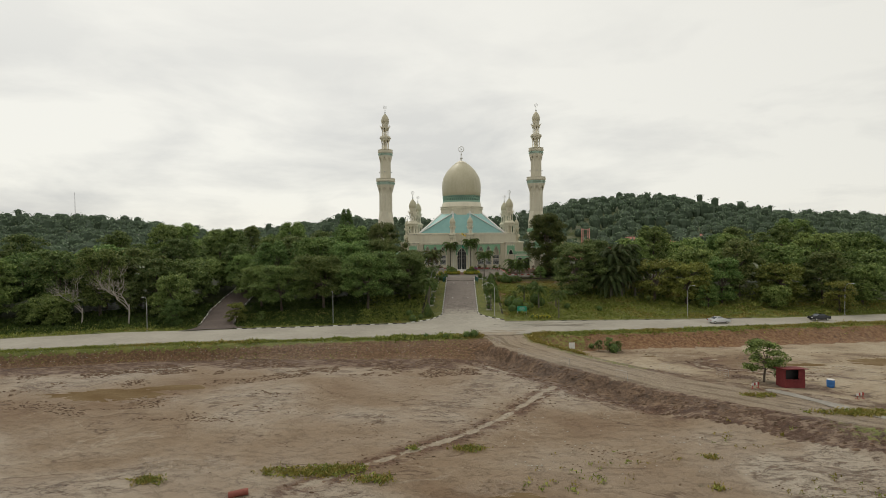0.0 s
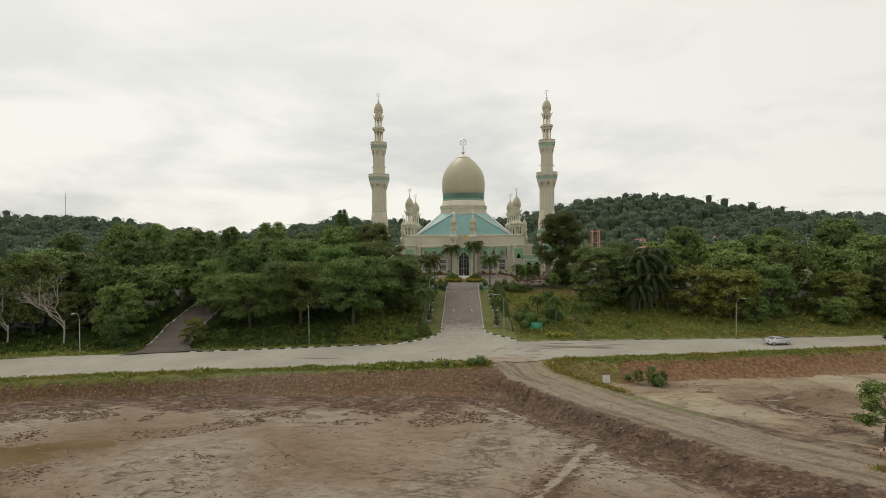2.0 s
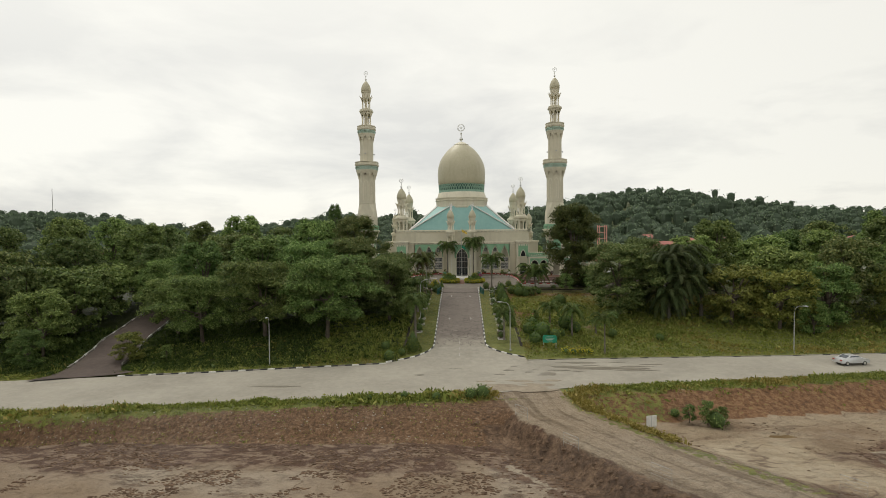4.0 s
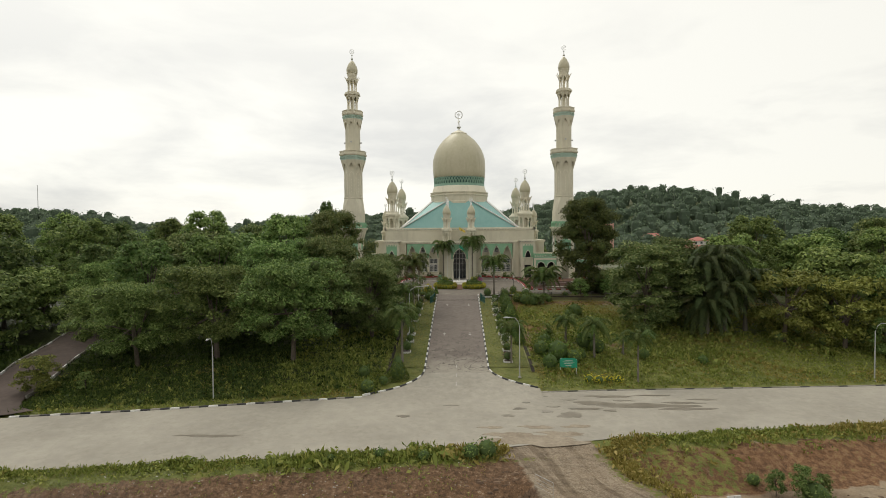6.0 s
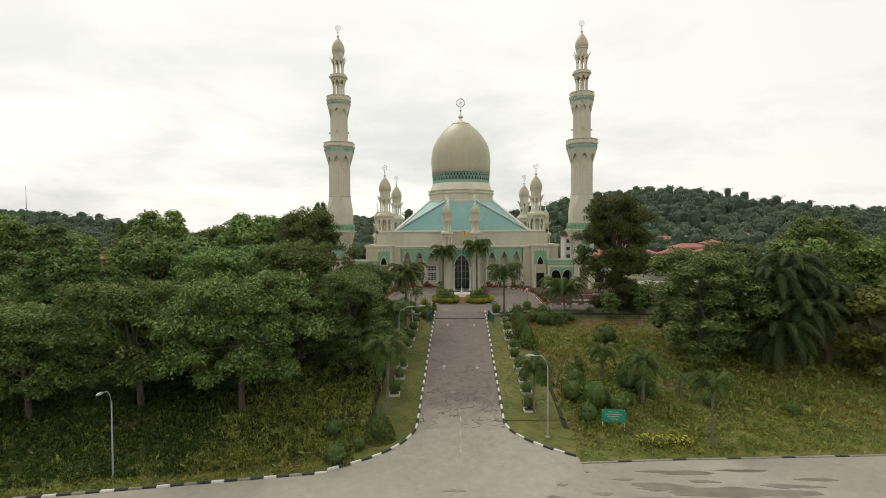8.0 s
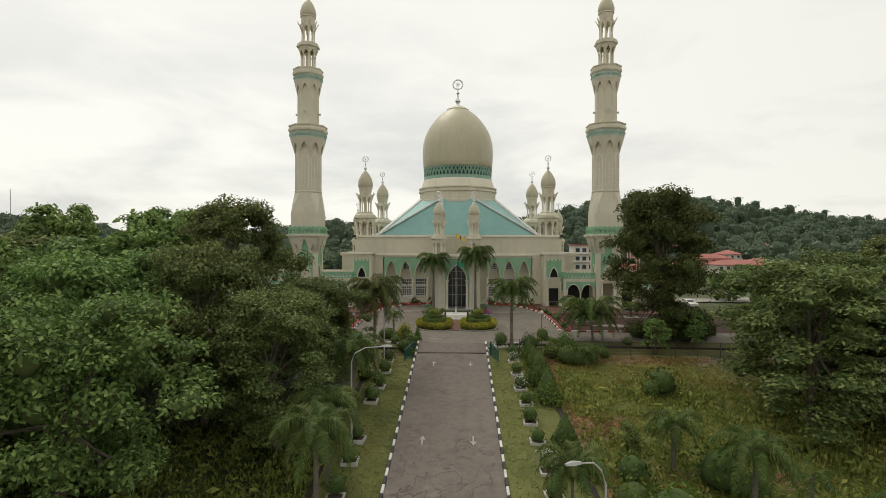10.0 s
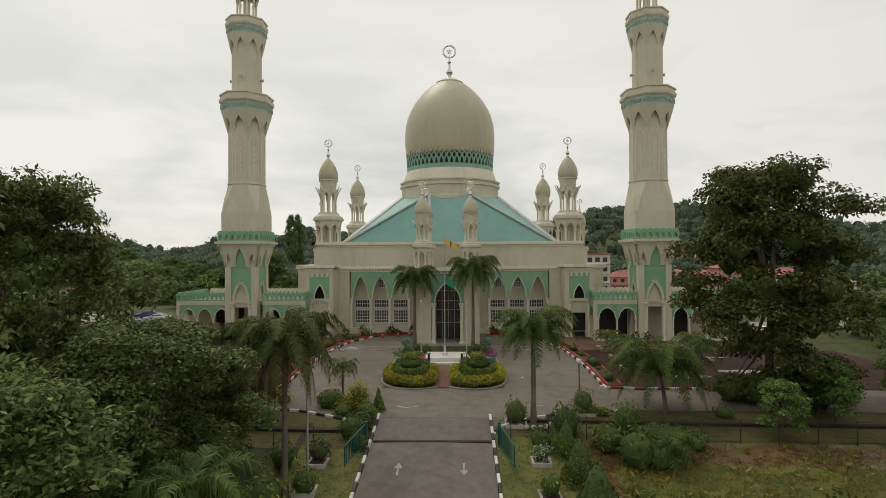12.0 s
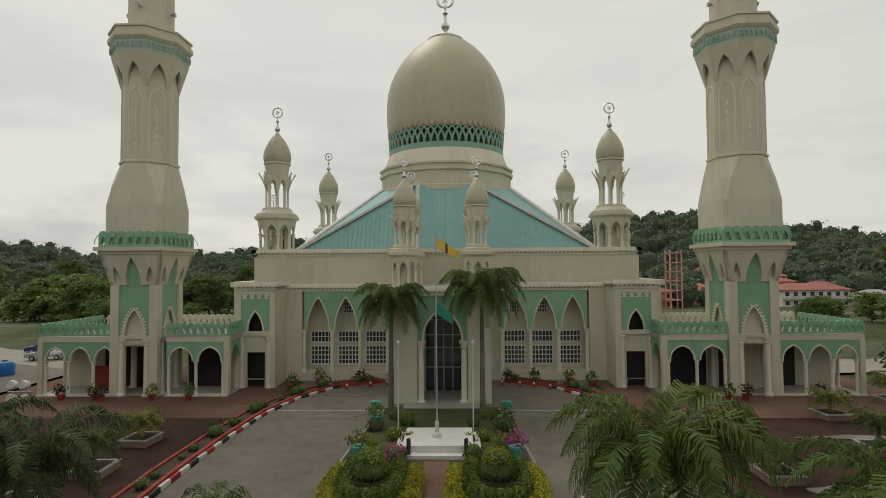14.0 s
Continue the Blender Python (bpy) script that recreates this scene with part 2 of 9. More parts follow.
DULLKERB = mat("dull_kerb_concrete", (0.20, 0.185, 0.16), (0.32, 0.30, 0.26), 0.85, 2.5, 0.15, 0.2)
WEED = leaf_mat("green_weeds", (0.098, 0.135, 0.027), (0.190, 0.240, 0.050), (0.33, 0.345, 0.094), 0.0)
STRAW = leaf_mat("straw_and_dry_grass", (0.162, 0.151, 0.030), (0.274, 0.244, 0.058), (0.392, 0.336, 0.106), 0.0)
# Dark green of the far canopy's solid cores, with its shade painted in.
FARCORE = mat("forest_shade_green", (0.045, 0.068, 0.042), (0.078, 0.110, 0.068), 0.9, 0.4, 0.3, 0.4)
WIRE = mat("dark_fence_wire", (0.03, 0.035, 0.03), (0.06, 0.065, 0.055), 0.6, 3, 0.2, 0.0)
RIM = mat("pale_planter_rim", (0.40, 0.39, 0.36), (0.54, 0.53, 0.49), 0.8, 3, 0.2, 0.1, stain=(0.2, 0.19, 0.16), stain_amt=0.6)
FADED = mat("worn_off_road_paint", (0.24, 0.22, 0.20), (0.44, 0.42, 0.38), 0.8, 5, 0.3, 0.05)
MINT = mat("pale_mint_paint", (0.38, 0.50, 0.42), (0.44, 0.56, 0.48), 0.65, 1.0, 0.2, 0.05, stain=(0.17, 0.28, 0.21), stain_amt=0.35)
# Dark green with tree shade in it; also used for some bed shrubs.
DEEPGREEN = leaf_mat("shade_dark_green", (0.026, 0.046, 0.009), (0.058, 0.091, 0.018), (0.112, 0.140, 0.035), 0.0)
DEADFROND = leaf_mat("dead_palm_frond", (0.075, 0.050, 0.026), (0.130, 0.090, 0.048), (0.20, 0.145, 0.080))
OILPALM = leaf_mat("dark_palm_fronds", (0.022, 0.038, 0.012), (0.050, 0.074, 0.022), (0.102, 0.122, 0.038))


def worn_foot():
    """The driveway's dark asphalt is worn through to the pale road surface towards its foot, in ragged patches."""
    n, l = DRIVE.node_tree.nodes, DRIVE.node_tree.links
    p = n["Principled BSDF"]
    old = p.inputs["Base Color"].links[0].from_socket
    geo = n.new("ShaderNodeNewGeometry")
    sep = n.new("ShaderNodeSeparateXYZ")
    l.new(geo.outputs["Position"], sep.inputs["Vector"])
    rag = n.new("ShaderNodeTexNoise")
    rag.inputs["Scale"].default_value, rag.inputs["Detail"].default_value, rag.inputs["Roughness"].default_value = 0.35, 8, 0.7
    l.new(geo.outputs["Position"], rag.inputs["Vector"])
    k = n.new("ShaderNodeMath")
    k.operation = "MULTIPLY_ADD"
    k.inputs[1].default_value = 26.0
    l.new(rag.outputs["Fac"], k.inputs[0])
    l.new(sep.outputs["Y"], k.inputs[2])
    r = n.new("ShaderNodeMapRange")
    r.inputs["From Min"].default_value, r.inputs["From Max"].default_value = 152.5, 145.0
    l.new(k.outputs["Value"], r.inputs["Value"])
    mix = n.new("ShaderNodeMix")
    mix.data_type = "RGBA"
    l.new(r.outputs["Result"], mix.inputs["Factor"])
    l.new(old, mix.inputs["A"])
    fine = n.new("ShaderNodeTexNoise")
    fine.inputs["Scale"].default_value, fine.inputs["Detail"].default_value = 1.4, 7
    l.new(geo.outputs["Position"], fine.inputs["Vector"])
    pale = n.new("ShaderNodeMix")
    pale.data_type = "RGBA"
    pale.inputs["A"].default_value, pale.inputs["B"].default_value = (0.25, 0.230, 0.19, 1), (0.36, 0.335, 0.28, 1)
    l.new(fine.outputs["Fac"], pale.inputs["Factor"])
    l.new(pale.outputs["Result"], mix.inputs["B"])
    web = n.new("ShaderNodeTexNoise")
    web.inputs["Scale"].default_value, web.inputs["Detail"].default_value, web.inputs["Distortion"].default_value = 0.32, 5, 1.2
    l.new(geo.outputs["Position"], web.inputs["Vector"])
    off = n.new("ShaderNodeMath")
    off.operation = "SUBTRACT"
    off.inputs[1].default_value = 0.5
    l.new(web.outputs["Fac"], off.inputs[0])
    size = n.new("ShaderNodeMath")
    size.operation = "ABSOLUTE"
    l.new(off.outputs["Value"], size.inputs[0])
    line = n.new("ShaderNodeMapRange")
    line.inputs["From Min"].default_value, line.inputs["From Max"].default_value, line.inputs["To Max"].default_value = 0.012, 0.004, 0.7
    l.new(size.outputs["Value"], line.inputs["Value"])
    crack = n.new("ShaderNodeMix")
    crack.data_type = "RGBA"
    crack.inputs["B"].default_value = (0.045, 0.038, 0.034, 1)
    worn = n.new("ShaderNodeMapRange")
    worn.inputs["From Min"].default_value, worn.inputs["From Max"].default_value = 170.0, 150.0
    l.new(k.outputs["Value"], worn.inputs["Value"])
    both = n.new("ShaderNodeMath")
    both.operation = "MULTIPLY"
    l.new(line.outputs["Result"], both.inputs[0])
    l.new(worn.outputs["Result"], both.inputs[1])
    l.new(both.outputs["Value"], crack.inputs["Factor"])
    l.new(mix.outputs["Result"], crack.inputs["A"])
    l.new(crack.outputs["Result"], p.inputs["Base Color"])


worn_foot()
BRICKBOX = mat("white_washed_brick", (0.20, 0.12, 0.09), (0.34, 0.25, 0.20), 0.85, 6, 0.2, 0.2, stain=(0.45, 0.42, 0.37), stain_amt=0.7)


# ---- mesh building ----
class Geo:
    def __init__(self):
        self.v, self.f, self.mi = [], [], []

    def add(self, verts, faces, mi=0):
        o = len(self.v)
        self.v.extend(verts)
        self.f.extend([tuple(i + o for i in f) for f in faces])
        self.mi.extend([mi] * len(faces))
        return self

    def box(self, x0, x1, y0, y1, z0, z1, mi=0):
        return self.add([(x0, y0, z0), (x1, y0, z0), (x1, y1, z0), (x0, y1, z0), (x0, y0, z1), (x1, y0, z1), (x1, y1, z1), (x0, y1, z1)],
                        [(3, 2, 1, 0), (4, 5, 6, 7), (0, 1, 5, 4), (1, 2, 6, 5), (2, 3, 7, 6), (3, 0, 4, 7)], mi)

    def lathe(self, prof, n=16, cx=0, cy=0, turn=0.0, mi=0):
        verts, faces = [], []
        for r, z in prof:
            for k in range(n):
                a = turn + 2 * math.pi * k / n
                verts.append((cx + r * math.cos(a), cy + r * math.sin(a), z))
        for j in range(len(prof) - 1):
            for k in range(n):
                k2 = (k + 1) % n
                faces.append((j * n + k, j * n + k2, (j + 1) * n + k2, (j + 1) * n + k))
        faces.append(tuple(range(n - 1, -1, -1)))
        faces.append(tuple((len(prof) - 1) * n + k for k in range(n)))
        return self.add(verts, faces, mi)

    def loft(self, rings, mi=0):
        n = len(rings[0])
        verts = [p for r in rings for p in r]
        faces = [(j * n + k, j * n + (k + 1) % n, (j + 1) * n + (k + 1) % n, (j + 1) * n + k) for j in range(len(rings) - 1) for k in range(n)]
        faces += [tuple(range(n - 1, -1, -1)), tuple((len(rings) - 1) * n + k for k in range(n))]
        return self.add(verts, faces, mi)

    def tube(self, pts, radii, n=6, mi=0):
        rings = []
        for i, p in enumerate(pts):
            p = Vector(p)
            d = (Vector(pts[min(i + 1, len(pts) - 1)]) - Vector(pts[max(i - 1, 0)])).normalized()
            a = d.orthogonal().normalized() if abs(d.z) > 0.9 else d.cross(Vector((0, 0, 1))).normalized()
            b = d.cross(a)
            r = radii[i] if isinstance(radii, (list, tuple)) else radii
            rings.append([tuple(p + a * (r * math.cos(2 * math.pi * k / n)) + b * (r * math.sin(2 * math.pi * k / n))) for k in range(n)])
        return self.loft(rings, mi)

    def mesh(self, name, mats, smooth=0.0):
        me = bpy.data.meshes.new(name)
        me.from_pydata(self.v, [], self.f)
        for m in mats if isinstance(mats, (list, tuple)) else [mats]:
            me.materials.append(m)
        if any(self.mi):
            me.polygons.foreach_set("material_index", self.mi)
        bm = bmesh.new()
        bm.from_mesh(me)
        bmesh.ops.recalc_face_normals(bm, faces=bm.faces)
        if smooth:
            for f in bm.faces:
                f.smooth = True
            for e in bm.edges:
                if len(e.link_faces) == 2 and e.calc_face_angle(0) > smooth:
                    e.smooth = False
        bm.to_mesh(me)
        bm.free()
        me.update()
        return me


def part(name, g, material, parent, label="", smooth=0.0):
    """Links a Geo or a mesh as one part under its thing."""
    ob = new(name, g.mesh(name, material, smooth) if isinstance(g, Geo) else g)
    ob.parent = parent
    return tagged(ob, label)


def thing(name, label, category, at=(0, 0, 0), turn=0.0, group="", kind=""):
    ob = new(name)
    ob.matrix_basis = pose(*at, 0, 0, turn)
    ob.empty_display_size = 0.2
    return tagged(ob, label, category, group, kind)


SHARED = {}


def shared(key, make):
    if key not in SHARED:
        SHARED[key] = make()
    return SHARED[key]


def put(name, me, parent, at=(0, 0, 0), turn=0.0, scale=1.0, label=""):
    ob = new(name, me)
    ob.parent = parent
    ob.matrix_basis = pose(*at, 0, 0, turn) @ Matrix.Scale(scale, 4) if not isinstance(scale, tuple) else pose(*at, 0, 0, turn) @ Matrix.Diagonal((*scale, 1))
    return tagged(ob, label)


def arch_curve(hw, zs, za, n=7):
    """Half widths of a pointed arch from its spring to its apex."""
    h = za - zs
    R = (hw * hw + h * h) / (2 * hw)
    return [(max(0.0, hw - (R - math.sqrt(max(0.0, R * R - (h * k / n) ** 2)))) if k < n else 0.0, zs + h * k / n) for k in range(n + 1)]


def bay(g, u0, u1, zs, za, zt, hw, d0, d1, fm, n=7, mi=0, uc=None):
    """A piece of wall with a pointed arch cut through it, from the spring upward."""
    uc = (u0 + u1) / 2 if uc is None else uc
    c = arch_curve(hw, zs, za, n)
    polys = []
    for (h0, z0), (h1, z1) in zip(c, c[1:]):
        polys.append([(u0, z0), (uc - h0, z0), (uc - h1, z1), (u0, z1)])
        polys.append([(uc + h0, z0), (u1, z0), (u1, z1), (uc + h1, z1)])
        for s in (-1, 1):
            q = [(uc + s * h0, z0), (uc + s * h1, z1)]
            g.add([fm(q[0][0], d0, q[0][1]), fm(q[1][0], d0, q[1][1]), fm(q[1][0], d1, q[1][1]), fm(q[0][0], d1, q[0][1])], [(0, 1, 2, 3)], mi)
    polys.append([(u0, za), (u1, za), (u1, zt), (u0, zt)])
    for p in polys:
        g.add([fm(u, d0, z) for u, z in p], [(0, 1, 2, 3)], mi)
        g.add([fm(u, d1, z) for u, z in p], [(3, 2, 1, 0)], mi)
    for u in (u0, u1):
        g.add([fm(u, d0, zs), fm(u, d0, zt), fm(u, d1, zt), fm(u, d1, zs)], [(0, 1, 2, 3)], mi)
    g.add([fm(u0, d0, zt), fm(u1, d0, zt), fm(u1, d1, zt), fm(u0, d1, zt)], [(0, 1, 2, 3)], mi)
    for a, b in ((u0, uc - hw), (uc + hw, u1)):
        g.add([fm(a, d0, zs), fm(b, d0, zs), fm(b, d1, zs), fm(a, d1, zs)], [(0, 1, 2, 3)], mi)


def slab(g, u0, u1, z0, z1, d0, d1, fm, mi=0):
    g.add([fm(u, d, z) for z in (z0, z1) for d in (d0, d1) for u in (u0, u1)],
          [(0, 1, 3, 2), (4, 6, 7, 5), (0, 4, 5, 1), (2, 3, 7, 6), (0, 2, 6, 4), (1, 5, 7, 3)], mi)


def arch_band(g, uc, hw, zs, za, w, d0, d1, fm, n=8, mi=0):
    """A raised moulding that follows a pointed arch."""
    a, b = arch_curve(hw, zs, za, n), arch_curve(hw + w, zs, za + w * 1.3, n)
    for s in (-1, 1):
        for k in range(n):
            q = [(uc + s * a[k][0], a[k][1]), (uc + s * b[k][0], b[k][1]), (uc + s * b[k + 1][0], b[k + 1][1]), (uc + s * a[k + 1][0], a[k + 1][1])]
            g.add([fm(u, d, z) for d in (d0, d1) for u, z in q], [(0, 1, 2, 3), (7, 6, 5, 4), (0, 4, 5, 1), (1, 5, 6, 2), (2, 6, 7, 3), (3, 7, 4, 0)], mi)


def wall_map(x0, y0, ang):
    """Maps (along, depth behind the face, height) for a wall whose face looks at the bearing ang (degrees; -90 looks at -y)."""
    a = radians(ang)
    nx, ny = math.cos(a), math.sin(a)
    tx, ty = -ny, nx
    return lambda u, d, z: (x0 + tx * u - nx * d, y0 + ty * u - ny * d, z)


def ring_map(apo, z0, z1, apo1, ang):
    """A face of a tapering prism about the z axis."""
    a = radians(ang)
    nx, ny = math.cos(a), math.sin(a)
    tx, ty = -ny, nx

    def fm(u, d, z):
        t = (z - z0) / (z1 - z0)
        r = apo + (apo1 - apo) * t
        k = r / apo
        return (tx * u * k + nx * (r - d), ty * u * k + ny * (r - d), z)
    return fm


# ---- the lie of the land ----
NEAR = [(-400, 60), (-130, 86), (-80, 97.5), (-54, 103.8), (-26.6, 107.8), (1.5, 111.3), (16, 114.2), (38.4, 117.4), (65.5, 122.5), (93, 127.3), (130, 133), (400, 170)]
FAR = [(-400, 72), (-130, 98), (-90, 107.7), (-70, 114.6), (-50, 117.8), (-36, 120.2), (-11.6, 125.3), (17, 128.2), (48, 130.2), (73, 132.6), (101, 138), (130, 144), (400, 182)]
TRACK = [(7.2, 114), (9.5, 104.5), (16.8, 94.3), (28.5, 80.5), (39, 72.5), (52, 63.5), (80, 48), (160, 8)]
SIDE = [(-52.5, 117.5), (-55, 124), (-58.5, 136), (-60.5, 149), (-62, 160), (-66, 175), (-76, 192)]


def interp(table, x):
    return float(np.interp(x, [p[0] for p in table], [p[1] for p in table]))


def track_side(x, y, line):
    """Signed distance from a line: negative to its right, walking along it; and the share of its length."""
    best = (1e9, 0, 0)
    for i in range(len(line) - 1):
        (ax, ay), (bx, by) = line[i], line[i + 1]
        dx, dy = bx - ax, by - ay
        L = math.hypot(dx, dy)
        t = max(0.0, min(1.0, ((x - ax) * dx + (y - ay) * dy) / (L * L)))
        ox, oy = x - ax - dx * t, y - ay - dy * t
        d = math.hypot(ox, oy)
        if d < best[0]:
            best = (d, math.copysign(d, dx * oy - dy * ox), i + t)
    return best[1], best[2]


def ease(a, b, v):
    t = max(0.0, min(1.0, (v - a) / (b - a)))
    return t * t * (3 - 2 * t)


POOLS = [(-49, 80.5, 9, 3.4), (-42, 84, 6, 1.6), (74, 100, 10, 3.4), (56, 98, 6, 1.4), (33.5, 104, 2.6, 0.5), (5.5, 52.5, 4, 1.6), (62, 86, 5, 1.2)]
RILLS = [[(0.3, 101.5), (2.5, 98.6), (4.3, 96.8), (7.6, 93), (10, 90.5), (14, 85.3), (17, 81.5), (21, 77.5), (26, 72.5)],
         [(13.6, 85.0), (11.5, 82.6), (9.5, 79), (8.4, 77.4), (6.4, 74.2), (4.4, 71.4), (0.8, 67.2), (-3, 64), (-6, 61.9), (-9.4, 59), (-15, 54)],
         [(44, 101.5), (40, 99.5), (38.5, 96.5), (41, 93), (47, 90.5), (55, 88.5)]]


def pool_share(x, y):
    """1 in the middle of a shallow pool, 0 at its shore, negative outside."""
    return max(1 - math.hypot((x - px) / rx, (y - py) / ry) for px, py, rx, ry in POOLS)


HILL_PROFILE = [(-60, 0.0), (0, 0.0), (3, 0.25), (44, 6.4), (57, 7.1), (140, 7.1), (215, 3.0), (300, 0.0), (3000, 0.0)]
RIDGE = [(-3000, 50), (-900, 48), (-620, 41), (-500, 38), (-400, 25), (-310, 11), (-230, 24), (-150, 33), (-60, 28), (40, 30), (120, 46), (190, 57), (270, 57), (340, 45), (420, 36), (560, 29), (800, 31), (3000, 40)]


def drive_z(y):
    return interp([(100, 0.0), (124, 0.0), (128, 0.25), (172, 6.55), (186, 7.1), (300, 7.1)], y)


def land(x, y):
    n1 = noise.noise((x * 0.09, y * 0.09, 1.7))
    n2 = noise.noise((x * 0.4, y * 0.4, 4.1))
    near, far = interp(NEAR, x), interp(FAR, x)
    if y > far:
        h = interp(HILL_PROFILE, y - (far if x > -8 else max(far, 126.0 - 1.5 * ease(-8, -20, x))))
        if y < 200:
            k = ease(20, 5, abs(x + 0.5))
            h = h * (1 - k) + drive_z(y) * k
        h = h * (1 - ease(150, 400, abs(x)) * 0.6)
        off = min(1.0, max(0.0, (y - far - 1.5) / 6)) * ease(5.5, 8, abs(x + 0.5)) * (1 - ease(150, 168, y) * ease(60, 45, abs(x)))
        h += off * (0.35 * n1 + 0.12 * n2)
        if y > 330:
            h += interp(RIDGE, x * 690 / y) * ease(360, 690, y) + 6 * n1 * ease(400, 500, y)
        s, t = track_side(x, y, SIDE)
        if abs(s) < 9 and y < 200:
            h -= ease(8, 3.8, abs(s)) * 0.25
        if 124 < y < 171 and -4.8 < x < 3.9:
            h -= 0.15
        return h
    if y > near + 0.4:
        return -0.12
    if y > near - 0.5:
        return -0.02
    foot = min(101.0, near - 4.5) if x < 4 else near - 7.5
    n3 = noise.noise((x * 0.8, y * 1.3, 7.3))
    field = -2.35 + 0.25 * n1 + 0.09 * n2 + 0.07 * n3
    s, t = track_side(x, y, TRACK)
    if s > 0:
        field = -1.0 - 1.2 * ease(78, 100, y) + 0.2 * n1 + 0.09 * n2 + 0.08 * n3 - 0.5 * ease(20, 60, s)
    wet = ease(-0.35, 0.1, pool_share(x, y))
    field += (-2.42 - field) * wet if s <= 0 else (-1.35 - 1.05 * ease(78, 100, y) - field) * wet
    top = -0.05 + 0.1 * n2
    verge = near - 2.2
    bank = top + (field - top) * ease(verge, foot, y) if y > foot else field
    track = interp([(0, 0.0), (1, -0.25), (2, -0.55), (3, -0.7), (4, -0.75), (7, -0.9)], t) + 0.05 * n2
    edge = ease(6.2 + 4.0 * ease(84, 68, y) + 0.9 * n1 + 0.2 * n2, 3.9 + 0.6 * n1, abs(s)) if s < 0 else ease(9.5, 4.0, s)
    out = bank + (track - bank) * edge
    return out


def lay(x, y, up=0.0):
    return land(x, y) + up


def sheet(name, xs, ys, zf, material, parent=None, label="", category="", kind="structure"):
    g = Geo()
    nx = len(xs)
    g.v = [(x, y, zf(x, y)) for y in ys for x in xs]
    g.f = [(j * nx + i, j * nx + i + 1, (j + 1) * nx + i + 1, (j + 1) * nx + i) for j in range(len(ys) - 1) for i in range(nx - 1)]
    g.mi = [0] * len(g.f)
    ob = new(name, g.mesh(name, material))
    return tagged(ob, label, category, "", kind)


def ground_material():
    m = bpy.data.materials.new("ground_mud_and_grass")
    m.use_nodes = True
    n, l = m.node_tree.nodes, m.node_tree.links
    p = n["Principled BSDF"]
    geo = n.new("ShaderNodeNewGeometry")

    def noise_tex(scale, detail=6, rough=0.6, stretch=(1, 1, 1), distort=0.0):
        mp = n.new("ShaderNodeMapping")
        mp.inputs["Scale"].default_value, mp.inputs["Rotation"].default_value = stretch, (0.2, 0.15, 0.12)
        t = n.new("ShaderNodeTexNoise")
        t.inputs["Scale"].default_value, t.inputs["Detail"].default_value, t.inputs["Roughness"].default_value = scale, detail, rough
        t.inputs["Distortion"].default_value = distort
        l.new(geo.outputs["Position"], mp.inputs["Vector"])
        l.new(mp.outputs["Vector"], t.inputs["Vector"])
        return t.outputs["Fac"]

    def ramp(fac, stops):
        r = n.new("ShaderNodeValToRGB")
        e = r.color_ramp.elements
        e[0].position, e[0].color = stops[0][0], (*stops[0][1], 1)
        e[1].position, e[1].color = stops[-1][0], (*stops[-1][1], 1)
        for pos, c in stops[1:-1]:
            e.new(pos).color = (*c, 1)
        l.new(fac, r.inputs["Fac"])
        return r.outputs["Color"]

    def mixc(fac, a, b):
        x = n.new("ShaderNodeMix")
        x.data_type = "RGBA"
        l.new(fac, x.inputs["Factor"])
        l.new(a, x.inputs["A"])
        l.new(b, x.inputs["B"])
        return x.outputs["Result"]

    def attr(name):
        a = n.new("ShaderNodeAttribute")
        a.attribute_name = name
        return a.outputs["Fac"]

    def sharpen(fac, rag, lo=0.42, hi=0.58):
        s = n.new("ShaderNodeMath")
        s.operation = "MULTIPLY_ADD"
        s.inputs[1].default_value, s.inputs[2].default_value = 1.7, -0.85
        l.new(rag, s.inputs[0])
        a = n.new("ShaderNodeMath")
        l.new(fac, a.inputs[0])
        l.new(s.outputs["Value"], a.inputs[1])
        r = n.new("ShaderNodeMapRange")
        r.inputs["From Min"].default_value, r.inputs["From Max"].default_value = lo, hi
        l.new(a.outputs["Value"], r.inputs["Value"])
        return r.outputs["Result"]

    def span(fac, lo, hi, top=1.0):
        r = n.new("ShaderNodeMapRange")
        r.inputs["From Min"].default_value, r.inputs["From Max"].default_value, r.inputs["To Max"].default_value = lo, hi, top
        l.new(fac, r.inputs["Value"])
        return r.outputs["Result"]

    def times(a, b):
        k = n.new("ShaderNodeMath")
        k.operation = "MULTIPLY"
        l.new(a, k.inputs[0])
        l.new(b, k.inputs[1])
        return k.outputs["Value"]

    def plus(a, b, k=1.0):
        q = n.new("ShaderNodeMath")
        q.operation = "MULTIPLY_ADD"
        q.inputs[1].default_value = k
        l.new(b, q.inputs[0])
        l.new(a, q.inputs[2])
        return q.outputs["Value"]

    def along_noise(kx, ky, scale, rough=0.65):
        """Noise laid along the dirt track: kx across it, ky along it."""
        c = n.new("ShaderNodeCombineXYZ")
        for name, k, slot in (("across", kx, "X"), ("along", ky, "Y")):
            q = n.new("ShaderNodeMath")
            q.operation = "MULTIPLY"
            q.inputs[1].default_value = k
            l.new(attr(name), q.inputs[0])
            l.new(q.outputs["Value"], c.inputs[slot])
        t = n.new("ShaderNodeTexNoise")
        t.inputs["Scale"].default_value, t.inputs["Detail"].default_value, t.inputs["Roughness"].default_value = scale, 9, rough
        l.new(c.outputs["Vector"], t.inputs["Vector"])
        return t.outputs["Fac"]

    def lines(fac, wide, thin, top=1.0):
        """Thin broken lines where a noise crosses its middle."""
        q = n.new("ShaderNodeMath")
        q.operation = "SUBTRACT"
